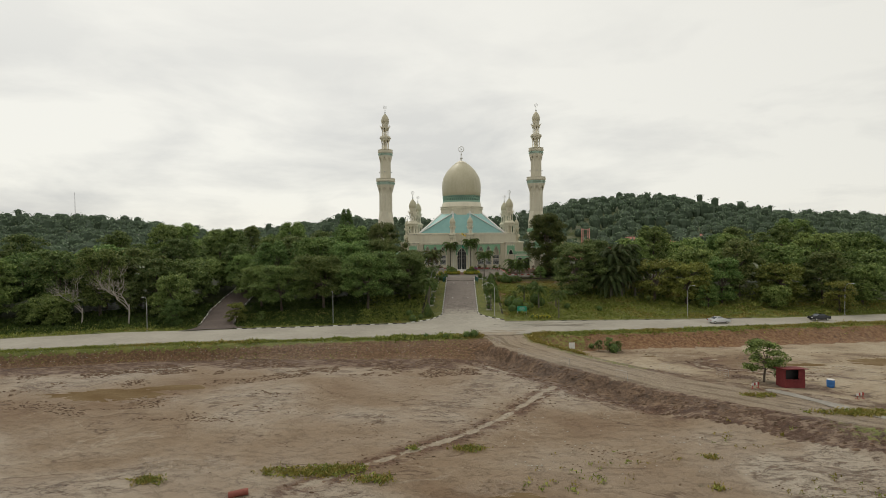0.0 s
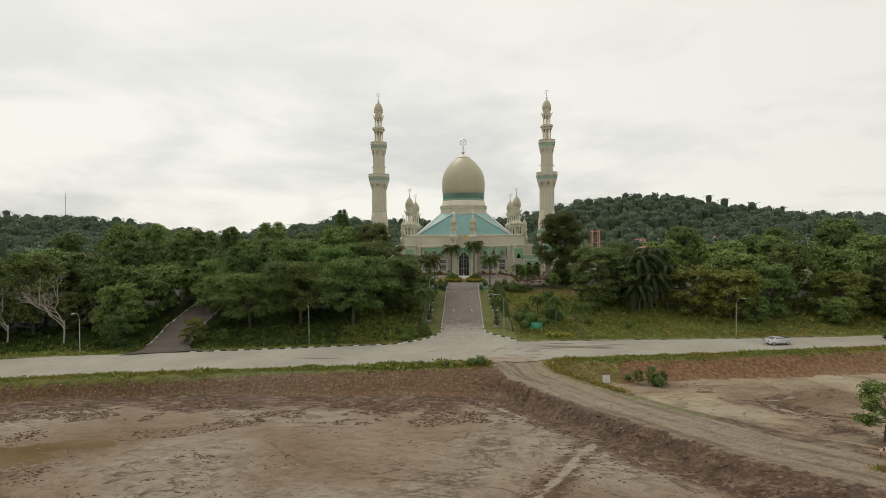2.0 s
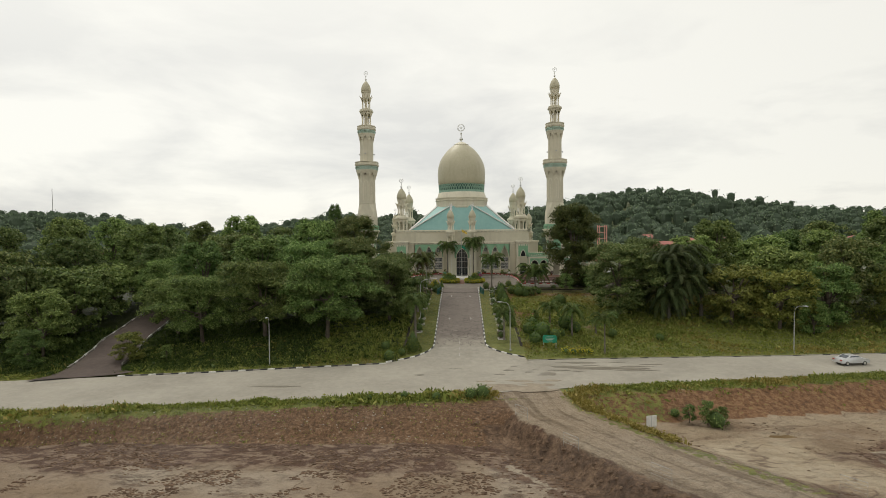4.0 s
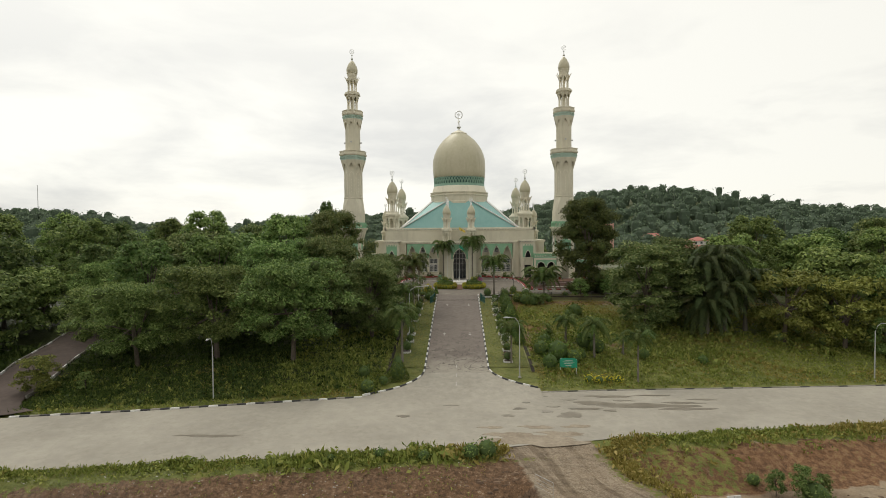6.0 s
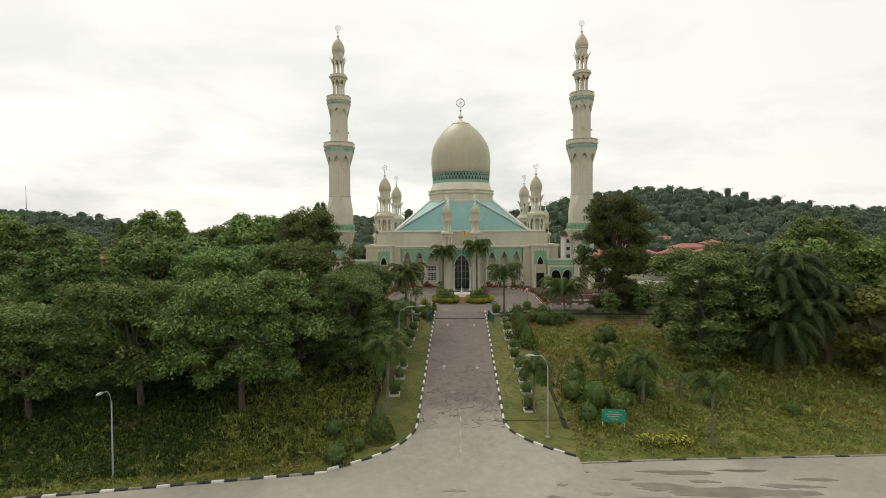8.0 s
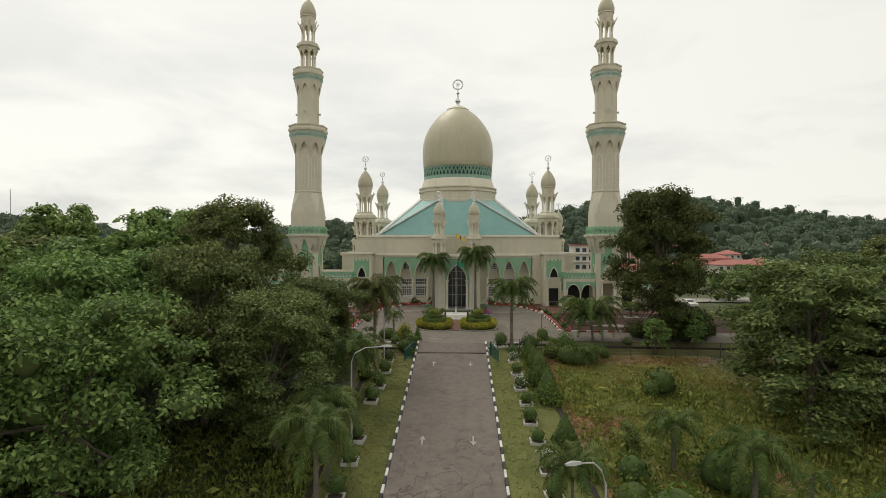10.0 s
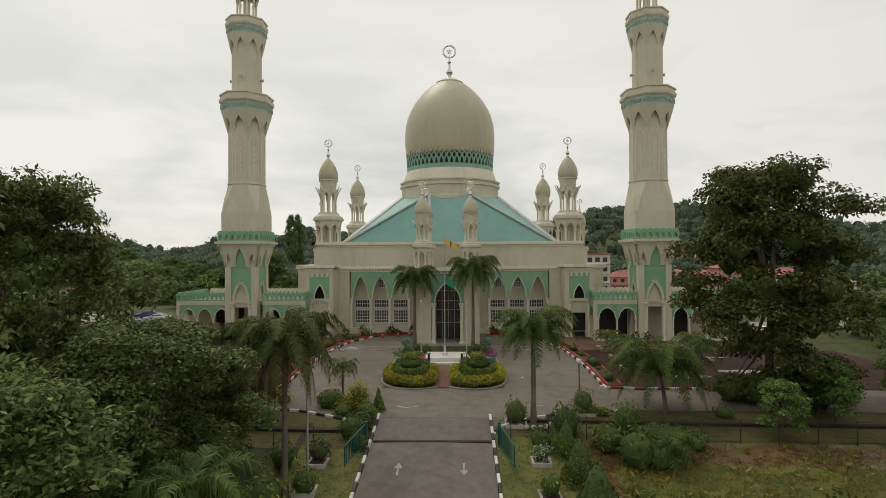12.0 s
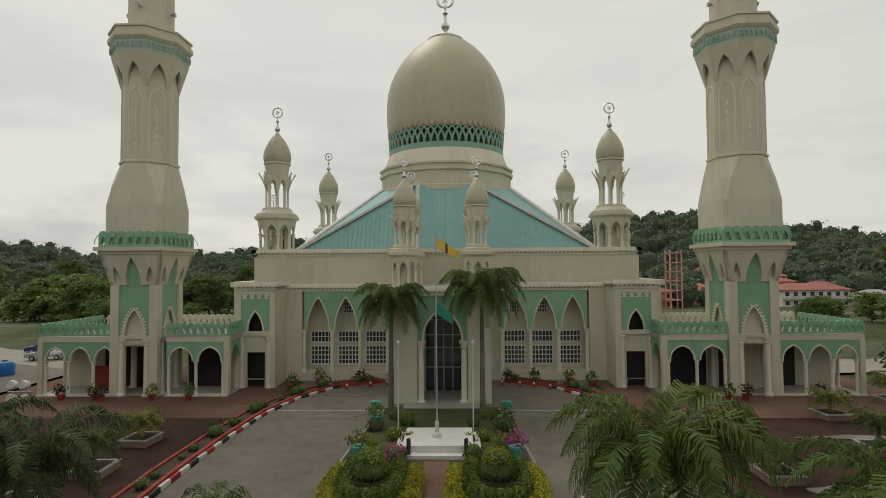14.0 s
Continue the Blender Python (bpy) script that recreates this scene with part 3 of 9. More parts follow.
        q.inputs[1].default_value = 0.5
        l.new(fac, q.inputs[0])
        a = n.new("ShaderNodeMath")
        a.operation = "ABSOLUTE"
        l.new(q.outputs["Value"], a.inputs[0])
        return span(a.outputs["Value"], wide, thin, top)

    def level(fac, at, wide, top=1.0):
        """A thin line where a noise passes a level."""
        q = n.new("ShaderNodeMath")
        q.operation = "SUBTRACT"
        q.inputs[1].default_value = at
        l.new(fac, q.inputs[0])
        a = n.new("ShaderNodeMath")
        a.operation = "ABSOLUTE"
        l.new(q.outputs["Value"], a.inputs[0])
        return span(a.outputs["Value"], wide, wide * 0.3, top)

    streak = noise_tex(0.05, 5, 0.5, (0.9, 1.1, 1), 0.5)
    patch = noise_tex(0.13, 6, 0.58, (0.9, 1.1, 1), 0.7)
    fine = noise_tex(1.7, 10, 0.75)
    grit = noise_tex(7.0, 6, 0.75)
    rag = noise_tex(0.45, 8, 0.7)
    ridge = noise_tex(0.34, 9, 0.66, (0.7, 1.5, 1), 0.8)
    clod = noise_tex(0.85, 8, 0.74, (0.7, 1.4, 1), 0.5)
    crumb = noise_tex(2.4, 7, 0.72)
    shore = noise_tex(0.08, 6, 0.5, (0.8, 1.2, 1), 1.0)
    scrape = noise_tex(0.55, 8, 0.7, (0.4, 1.7, 1), 0.4)
    clods = span(clod, 0.53, 0.57)
    # smooth silt from damp brown to drying beige
    mud = ramp(streak, [(0.34, (0.178, 0.118, 0.071)), (0.45, (0.240, 0.180, 0.121)), (0.54, (0.280, 0.223, 0.162)), (0.64, (0.342, 0.292, 0.226))])
    mud = mixc(span(patch, 0.54, 0.64, 0.45), mud, ramp(fine, [(0.3, (0.125, 0.078, 0.046)), (0.7, (0.225, 0.158, 0.100))]))
    # terraces of dried silt: one side darker, with a thin broken lip
    mud = mixc(span(shore, 0.505, 0.512, 0.30), mud, ramp(patch, [(0.35, (0.175, 0.118, 0.075)), (0.65, (0.265, 0.200, 0.138))]))
    rough_area = span(noise_tex(0.05, 6, 0.62, (0.9, 1.1, 1), 0.4), 0.53, 0.59)
    calm_area = span(noise_tex(0.14, 6, 0.6), 0.48, 0.56)
    mud = mixc(times(level(shore, 0.508, 0.010, 0.75), calm_area), mud, ramp(fine, [(0.35, (0.060, 0.036, 0.022)), (0.65, (0.130, 0.082, 0.050))]))
    mud = mixc(times(level(shore, 0.455, 0.008, 0.5), calm_area), mud, ramp(fine, [(0.35, (0.26, 0.205, 0.145)), (0.65, (0.38, 0.325, 0.25))]))
    # driven and scraped ground: lips, scrape marks and crumbs
    mud = mixc(times(span(scrape, 0.545, 0.575, 0.8), rough_area), mud, ramp(fine, [(0.35, (0.062, 0.037, 0.023)), (0.65, (0.150, 0.098, 0.062))]))
    mud = mixc(times(span(scrape, 0.455, 0.425, 0.55), rough_area), mud, ramp(fine, [(0.35, (0.245, 0.192, 0.135)), (0.65, (0.345, 0.29, 0.22))]))
    mud = mixc(times(lines(ridge, 0.022, 0.006, 0.75), rough_area), mud, ramp(fine, [(0.35, (0.050, 0.030, 0.018)), (0.65, (0.120, 0.075, 0.045))]))
    mud = mixc(times(span(clod, 0.565, 0.590, 0.85), rough_area), mud, ramp(fine, [(0.35, (0.070, 0.040, 0.024)), (0.65, (0.160, 0.100, 0.062))]))
    mud = mixc(span(crumb, 0.66, 0.69, 0.7), mud, ramp(fine, [(0.35, (0.080, 0.048, 0.028)), (0.65, (0.150, 0.095, 0.058))]))
    mud = mixc(times(sharpen(attr("pale"), patch, 0.3, 0.7), span(streak, 0.36, 0.52)), mud, ramp(patch, [(0.38, (0.37, 0.305, 0.215)), (0.54, (0.30, 0.235, 0.155)), (0.64, (0.185, 0.130, 0.080))]))
    mud = mixc(times(times(attr("pale"), level(shore, 0.52, 0.012, 0.8)), span(ridge, 0.40, 0.55)), mud, ramp(fine, [(0.35, (0.090, 0.058, 0.036)), (0.65, (0.175, 0.120, 0.078))]))
    # water rills: pale sand in the bed, dark red broken banks beside it
    bed = plus(plus(attr("rill"), rag, 2.2), fine, 0.7)
    mud = mixc(times(span(bed, 3.6, 2.5, 0.9), span(ridge, 0.42, 0.5)), mud, ramp(clod, [(0.40, (0.060, 0.032, 0.020)), (0.52, (0.125, 0.068, 0.042)), (0.62, (0.20, 0.130, 0.085))]))
    mud = mixc(span(bed, 1.86, 1.70), mud, ramp(fine, [(0.3, (0.25, 0.205, 0.15)), (0.7, (0.37, 0.32, 0.245))]))
    churn = ramp(clod, [(0.40, (0.215, 0.158, 0.112)), (0.48, (0.150, 0.098, 0.066)), (0.505, (0.080, 0.047, 0.031)), (0.56, (0.115, 0.064, 0.040)), (0.62, (0.052, 0.030, 0.021))])
    red = ramp(fine, [(0.34, (0.080, 0.039, 0.018)), (0.5, (0.180, 0.094, 0.044)), (0.66, (0.310, 0.185, 0.100))])
    soil = ramp(noise_tex(2.6, 8, 0.8), [(0.34, (0.045, 0.028, 0.016)), (0.48, (0.125, 0.070, 0.036)), (0.58, (0.185, 0.110, 0.060)), (0.67, (0.36, 0.30, 0.23))])
    grass = ramp(rag, [(0.30, (0.072, 0.090, 0.018)), (0.5, (0.135, 0.150, 0.031)), (0.70, (0.215, 0.195, 0.056))])
    # dark ground tone with the trees' shade in its colour
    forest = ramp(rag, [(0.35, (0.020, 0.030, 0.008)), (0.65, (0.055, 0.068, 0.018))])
    tracks = along_noise(0.8, 0.05, 1.0)
    stones = ramp(grit, [(0.32, (0.165, 0.120, 0.078)), (0.5, (0.255, 0.200, 0.140)), (0.68, (0.365, 0.305, 0.228))])
    gravel = mixc(span(tracks, 0.50, 0.58, 0.8), stones, ramp(fine, [(0.3, (0.085, 0.058, 0.036)), (0.7, (0.20, 0.150, 0.098))]))
    gravel = mixc(span(tracks, 0.43, 0.37, 0.6), gravel, ramp(fine, [(0.3, (0.27, 0.225, 0.165)), (0.7, (0.36, 0.31, 0.235))]))
    gully = along_noise(0.5, 0.45, 1.0, 0.75)
    dark = ramp(plus(span(fine, -0.1, 1.9), gully, 0.7), [(0.50, (0.042, 0.025, 0.015)), (0.62, (0.092, 0.056, 0.034)), (0.70, (0.148, 0.094, 0.058)), (0.82, (0.24, 0.165, 0.105))])
    col = mixc(sharpen(attr("churn"), patch, 0.42, 0.58), mud, churn)
    col = mixc(sharpen(attr("red"), rag, 0.35, 0.65), col, red)
    col = mixc(sharpen(attr("verge"), fine, 0.40, 0.60), col, soil)
    col = mixc(sharpen(attr("bank"), rag, 0.40, 0.56), col, dark)
    col = mixc(sharpen(attr("gravel"), rag, 0.36, 0.60), col, gravel)
    col = mixc(sharpen(attr("grass"), fine, 0.44, 0.56), col, grass)
    # shade mask: painted tree shade, and the dark olive land behind
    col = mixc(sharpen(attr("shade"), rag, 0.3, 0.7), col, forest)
    pool = sharpen(attr("pool"), plus(span(ridge, 0.25, 0.75, 0.6), shore, 0.4), 0.18, 0.21)
    col = mixc(pool, col, ramp(patch, [(0.35, (0.130, 0.088, 0.046)), (0.65, (0.185, 0.138, 0.082))]))
    speck = n.new("ShaderNodeVectorMath")
    speck.operation = "SCALE"
    l.new(col, speck.inputs[0])
    grain = n.new("ShaderNodeMapRange")
    grain.inputs["From Min"].default_value, grain.inputs["From Max"].default_value = 0.28, 0.72
    grain.inputs["To Min"].default_value, grain.inputs["To Max"].default_value = 0.80, 1.20
    l.new(plus(span(fine, 0.0, 1.0, 0.55), crumb, 0.45), grain.inputs["Value"])
    l.new(grain.outputs["Result"], speck.inputs["Scale"])
    col = speck.outputs["Vector"]
    l.new(col, p.inputs["Base Color"])
    wet = n.new("ShaderNodeMapRange")
    wet.inputs["From Min"].default_value, wet.inputs["From Max"].default_value = 0.42, 0.62
    wet.inputs["To Min"].default_value, wet.inputs["To Max"].default_value = 0.85, 0.5
    l.new(streak, wet.inputs["Value"])
    soak = sharpen(attr("wet"), rag, 0.3, 0.7)
    shine = n.new("ShaderNodeMix")
    shine.inputs["B"].default_value = 0.22
    l.new(soak, shine.inputs["Factor"])
    l.new(wet.outputs["Result"], shine.inputs["A"])
    mirror = n.new("ShaderNodeMix")
    mirror.inputs["B"].default_value = 0.3
    l.new(pool, mirror.inputs["Factor"])
    l.new(shine.outputs["Result"], mirror.inputs["A"])
    l.new(mirror.outputs["Result"], p.inputs["Roughness"])
    l.new(span(pool, 1.0, 0.0, 0.3), p.inputs["Specular IOR Level"])
    b = n.new("ShaderNodeBump")
    b.inputs["Distance"].default_value = 0.22
    l.new(span(pool, 1.0, 0.0, 0.9), b.inputs["Strength"])
    l.new(plus(plus(plus(fine, times(ridge, rough_area), 1.1), clods, 0.22), grit, 0.12), b.inputs["Height"])
    l.new(b.outputs["Normal"], p.inputs["Normal"])
    return m


def build_ground():
    xs = [-3000, -1800, -1100, -750, -520, -380, -280, -210, -165, -135] + [-118 + 1.2 * i for i in range(91)] + [-9.4 + 0.6 * i for i in range(117)] + [61 + 1.3 * i for i in range(51)] + [140, 165, 200, 260, 340, 440, 560, 720, 950, 1400, 3000]
    ys = [-1500, -500, -150, -60, -20, 0, 12, 22, 30] + [36 + 1.0 * i for i in range(26)] + [62 + 0.5 * i for i in range(96)] + [110.2 + 0.9 * i for i in range(25)] + [132.5 + 1.1 * i for i in range(70)] + [214, 222, 232, 245, 260, 280, 305, 330, 360, 390, 420, 450, 480, 520, 560, 600, 640, 690, 760, 900, 1300, 3000]
    nx = len(xs)
    v = [(x, y, land(x, y)) for y in ys for x in xs]
    f = [(j * nx + i, j * nx + i + 1, (j + 1) * nx + i + 1, (j + 1) * nx + i) for j in range(len(ys) - 1) for i in range(nx - 1)]
    me = bpy.data.meshes.new("ground")
    me.from_pydata(v, [], f)
    me.materials.append(ground_material())
    gr, rd, ch, sh, gv, bk, wt, vg, ac, al, pl2, po, ri = ([] for _ in range(13))
    for x, y, z in v:
        near, far = interp(NEAR, x), interp(FAR, x)
        a = b = c = d = e = k = w = g2 = pale = 0.0
        s, t = track_side(x, y, TRACK) if y < 115 else (50.0, 0.0)
        if y > far - 0.5:
            a = 1.0
            # ground under the trees is coloured darker, in place of their shade
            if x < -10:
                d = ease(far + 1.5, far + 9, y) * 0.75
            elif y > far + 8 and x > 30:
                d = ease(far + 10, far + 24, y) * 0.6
            if 10 < x < 60 and 165 < y < 168:
                b = 0.55
            if 45 > x > 6 and 130 < y < 160:
                b = max(0.0, 0.95 - math.hypot((x - 13.0) / 5, (y - 151) / 4.5), 0.85 - math.hypot((x - 24) / 4.5, (y - 143.5) / 2.5), 0.75 - math.hypot((x - 12) / 2.5, (y - 133.5) / 2))
            if b > 0:
                a = 1.0 - 1.1 * b
            if 9.8 < x < 40 and 138 < y < 168:
                a = min(a, 1 - 0.75 * max(ease(12.2, 10.4, x), 0.8 * ease(164, 166.5, y)))
                b = max(b, 1 - a)
            if y > 205:
                d = 0.6
        elif y > near - 2.6:
            e = ease(5.4, 3.4, abs(s))
            a = 0.95 * (1 - e)
        else:
            foot = min(101.0, near - 4.5) if x < 4 else near - 7.5
            if y > foot and s < 0:
                g2, a = 1.0, 0.16 + 0.40 * ease(near - 4.2, near - 2.4, y)
                b = 0.9 * ease(-3, 2.5, x)
            elif y > foot and s > 0 and abs(s) > 4:
                b, a = 0.85, 0.30 if x > 24 else 0.5
            if s < -3.4 and abs(s) < 8.5 and y < 105:
                k = ease(8.5, 6.3, abs(s)) * ease(3.3, 4.3, abs(s)) * (0.45 + 0.5 * ease(72, 86, y))
                c = 0.8
            e = ease(4.6, 2.6, abs(s))
            if 3 < s < 7 and y < 100:
                k = max(k, 0.45)
            for wx, wy, wa, wb, ws in ((-26, 58.5, 10, 3.0, 1.0), (3, 55, 6, 3.2, 1.0), (34, 53, 6, 3.0, 1.0), (-16, 74, 16, 4, 0.6), (-44, 79, 12, 4, 0.75), (55, 95, 22, 6, 0.8), (8, 80, 6, 2.5, 0.5), (36, 104, 14, 3, 0.6), (-8, 90, 10, 2, 0.5)):
                w = max(w, ws * (1 - math.hypot((x - wx) / wa, (y - wy) / wb)))
            w = max(0.0, w) * (1 - e)
            if s < -3.6 and x < 4:
                c = max(c, 0.9 * ease(foot - 11, foot - 1, y))
            if s > 3.5:
                pale = ease(3.5, 9, s)
            if s > 3.5 and y < 100:
                c = max(c, 0.35)
            if 3.0 < abs(s) < 5.5 and s > 0 and y > 88:
                a = max(a, 0.5)
            if 30 < x < 80 and 3.0 < -s < 8.5 and y < 80:
                a = 0.66 * ease(32, 46, x) * ease(3.0, 4.2, -s) * ease(8.5, 6.5, -s)
        po.append(max(-1.0, pool_share(x, y)) if y < 108 and abs(s) > 4 else -1.0)
        ri.append(min([6.0] + [abs(track_side(x, y, r)[0]) for r in RILLS]) if y < 106 and -24 < x < 62 else 6.0)
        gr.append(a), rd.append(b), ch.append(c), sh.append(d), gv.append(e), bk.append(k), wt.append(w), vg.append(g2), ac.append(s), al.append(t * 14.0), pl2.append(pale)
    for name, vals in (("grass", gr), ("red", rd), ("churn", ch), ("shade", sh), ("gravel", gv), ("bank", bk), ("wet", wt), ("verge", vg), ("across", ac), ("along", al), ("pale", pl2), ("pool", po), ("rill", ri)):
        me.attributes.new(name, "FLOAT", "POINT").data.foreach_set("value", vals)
    for pl in me.polygons:
        pl.use_smooth = True
    ob = new("ground", me)
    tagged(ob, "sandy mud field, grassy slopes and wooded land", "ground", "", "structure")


build_ground()


def ribbon(name, line, half, up, material, label, category, step=2.0, zf=None):
    """A strip of paving along a line, lying on the land."""
    pts = []
    for (ax, ay), (bx, by) in zip(line, line[1:]):
        k = max(1, int(math.hypot(bx - ax, by - ay) / step))
        pts += [(ax + (bx - ax) * i / k, ay + (by - ay) * i / k) for i in range(k)]
    pts.append(line[-1])
    sm = pts[:]
    for _ in range(3):
        sm = [sm[0]] + [((a[0] + b[0] + c[0]) / 3, (a[1] + b[1] + c[1]) / 3) for a, b, c in zip(sm, sm[1:], sm[2:])] + [sm[-1]]
    g, cols = Geo(), 7
    for i, (x, y) in enumerate(sm):
        a, b = sm[max(0, i - 1)], sm[min(len(sm) - 1, i + 1)]
        L = math.hypot(b[0] - a[0], b[1] - a[1])
        nx, ny = (b[1] - a[1]) / L, -(b[0] - a[0]) / L
        w = half(i / len(sm)) if callable(half) else half
        wob = 0.25 * noise.noise((x * 0.3, y * 0.3, 9))
        for c in range(cols):
            o = (c / (cols - 1) * 2 - 1) * (w + wob)
            px, py = x + nx * o, y + ny * o
            g.v.append((px, py, (zf(px, py) if zf else land(px, py)) + up))
    g.f = [(i * cols + c, i * cols + c + 1, (i + 1) * cols + c + 1, (i + 1) * cols + c) for i in range(len(sm) - 1) for c in range(cols - 1)]
    g.mi = [0] * len(g.f)
    return tagged(new(name, g.mesh(name, material)), label, category, "", "structure"), sm


def build_roads():
    g = Geo()
    xs = [-400, -250, -160] + [-130 + 2.0 * i for i in range(131)] + [160, 250, 400]
    for x in xs:
        a, b = interp(NEAR, x), interp(FAR, x)
        for t in (0, 0.2, 0.4, 0.6, 0.8, 1):
            g.v.append((x, a - 0.3 + (b - a + 0.3) * t + (0.35 * noise.noise((x * 0.35, 3, 1)) if t == 0 else 0), 0.02 + 0.06 * math.sin(math.pi * t)))
    g.f = [(i * 6 + c, (i + 1) * 6 + c, (i + 1) * 6 + c + 1, i * 6 + c + 1) for i in range(len(xs) - 1) for c in range(5)]
    g.mi = [0] * len(g.f)
    tagged(new("road", g.mesh("road", ASPHALT)), "worn light grey two-lane road past the slope", "road", "", "structure")
    for name, y0, y1, material, label in (("driveway", 132.5, 171.0, DRIVE, "mauve grey asphalt driveway climbing to the gate"), ("junction_apron", 124.0, 132.5, ASPHALT, "worn light grey junction apron of the driveway")):
        g = Geo()
        n = int((y1 - y0) / 0.5)
        for i in range(n + 1):
            y = y0 + 0.5 * i
            fl = 7.5 * max(0.0, 1 - (y - 125.2) / 8.5) ** 2.2 if y > 125.2 else 7.5
            fr = 6.0 * max(0.0, 1 - (y - 128.0) / 6.5) ** 2.2 if y > 128.0 else 6.0
            a, b = -4.6 - fl, 3.65 + fr
            for c in range(7):
                t = c / 6
                g.v.append((a + (b - a) * t, y, drive_z(y) + 0.085 + 0.05 * math.sin(math.pi * t) - 0.16 * ease(127.0, 124.2, y)))
        g.f = [(i * 7 + c, i * 7 + c + 1, (i + 1) * 7 + c + 1, (i + 1) * 7 + c) for i in range(n) for c in range(6)]
        g.mi = [0] * len(g.f)
        tagged(new(name, g.mesh(name, material)), label, "road", "", "structure")
    ribbon("side_road", SIDE, lambda t: 3.4 + 3.0 * max(0, 1 - t * 14) ** 2, 0.33, SIDEROAD, "brownish asphalt side road climbing into the trees", "road")


build_roads()


# ---- the mosque ----
BASE = 7.1


def finial(s):
    g = Geo()
    g.lathe([(0.30 * s, 0), (0.16 * s, 0.25 * s), (0.34 * s, 0.5 * s), (0.36 * s, 0.65 * s), (0.14 * s, 0.95 * s), (0.10 * s, 1.5 * s), (0.22 * s, 1.62 * s), (0.07 * s, 1.8 * s), (0.06 * s, 2.1 * s)], 10)
    cz, R, r = 2.75 * s, 0.62 * s, 0.10 * s
    verts, faces, n, k = [], [], 20, 6
    for i in range(n):
        a = 2 * math.pi * i / n
        for j in range(k):
            b = 2 * math.pi * j / k
            rr = R + r * math.cos(b)
            verts.append((rr * math.cos(a), r * math.sin(b), cz + rr * math.sin(a)))
    for i in range(n):
        for j in range(k):
            faces.append((i * k + j, ((i + 1) % n) * k + j, ((i + 1) % n) * k + (j + 1) % k, i * k + (j + 1) % k))
    g.add(verts, faces)
    star = []
    for i in range(10):
        a = math.pi / 2 + 2 * math.pi * i / 10
        rr = (0.34 if i % 2 == 0 else 0.15) * s
        star.append((rr * math.cos(a), rr * math.sin(a)))
    g.add([(x, -0.05 * s, cz + z) for x, z in star] + [(x, 0.05 * s, cz + z) for x, z in star],
          [tuple(range(10)), tuple(range(19, 9, -1))] + [(i, 10 + i, 10 + (i + 1) % 10, (i + 1) % 10) for i in range(10)])
    g.box(-0.04 * s, 0.04 * s, -0.04 * s, 0.04 * s, cz - R, cz - 0.3 * s)
    return g


def column_geo(h, r, n=10):
    g = Geo()
    g.lathe([(r * 1.5, 0), (r * 1.5, 0.18 * r / 0.2), (r * 1.05, 0.3 * r / 0.2), (r, 0.35 * r / 0.2), (r * 0.92, h - 0.5 * r / 0.2), (r * 1.25, h - 0.42 * r / 0.2), (r * 1.0, h - 0.36 * r / 0.2), (r * 1.6, h - 0.1 * r / 0.2), (r * 1.6, h)], n)
    return g


def column_mesh(h, r):
    return shared(("column", round(h, 2), round(r, 2)), lambda: column_geo(h, r).mesh("column", TRIM, 0.6))


def dome_profile(r, h):
    """A bulbous dome: r is its greatest radius, h its height."""
    return [(r * 0.90, 0), (r * 0.965, h * 0.06), (r * 0.995, h * 0.14), (r, h * 0.20), (r * 0.985, h * 0.28), (r * 0.945, h * 0.37), (r * 0.875, h * 0.47), (r * 0.775, h * 0.58), (r * 0.645, h * 0.69), (r * 0.49, h * 0.80), (r * 0.31, h * 0.90), (r * 0.16, h * 0.965), (r * 0.06, h)]


def octagon_bays(g, zs0, zs1, apo0, apo1, spring, apex, hw_share, thick, n=8):
    for k in range(n):
        fm = ring_map(apo0, zs0, zs1, apo1, 360 * k / n - 90)
        half = apo0 * math.tan(math.pi / n)
        bay(g, -half, half, spring, apex, zs1, half * hw_share, 0, thick, fm, 5)


OCT = math.pi / 8


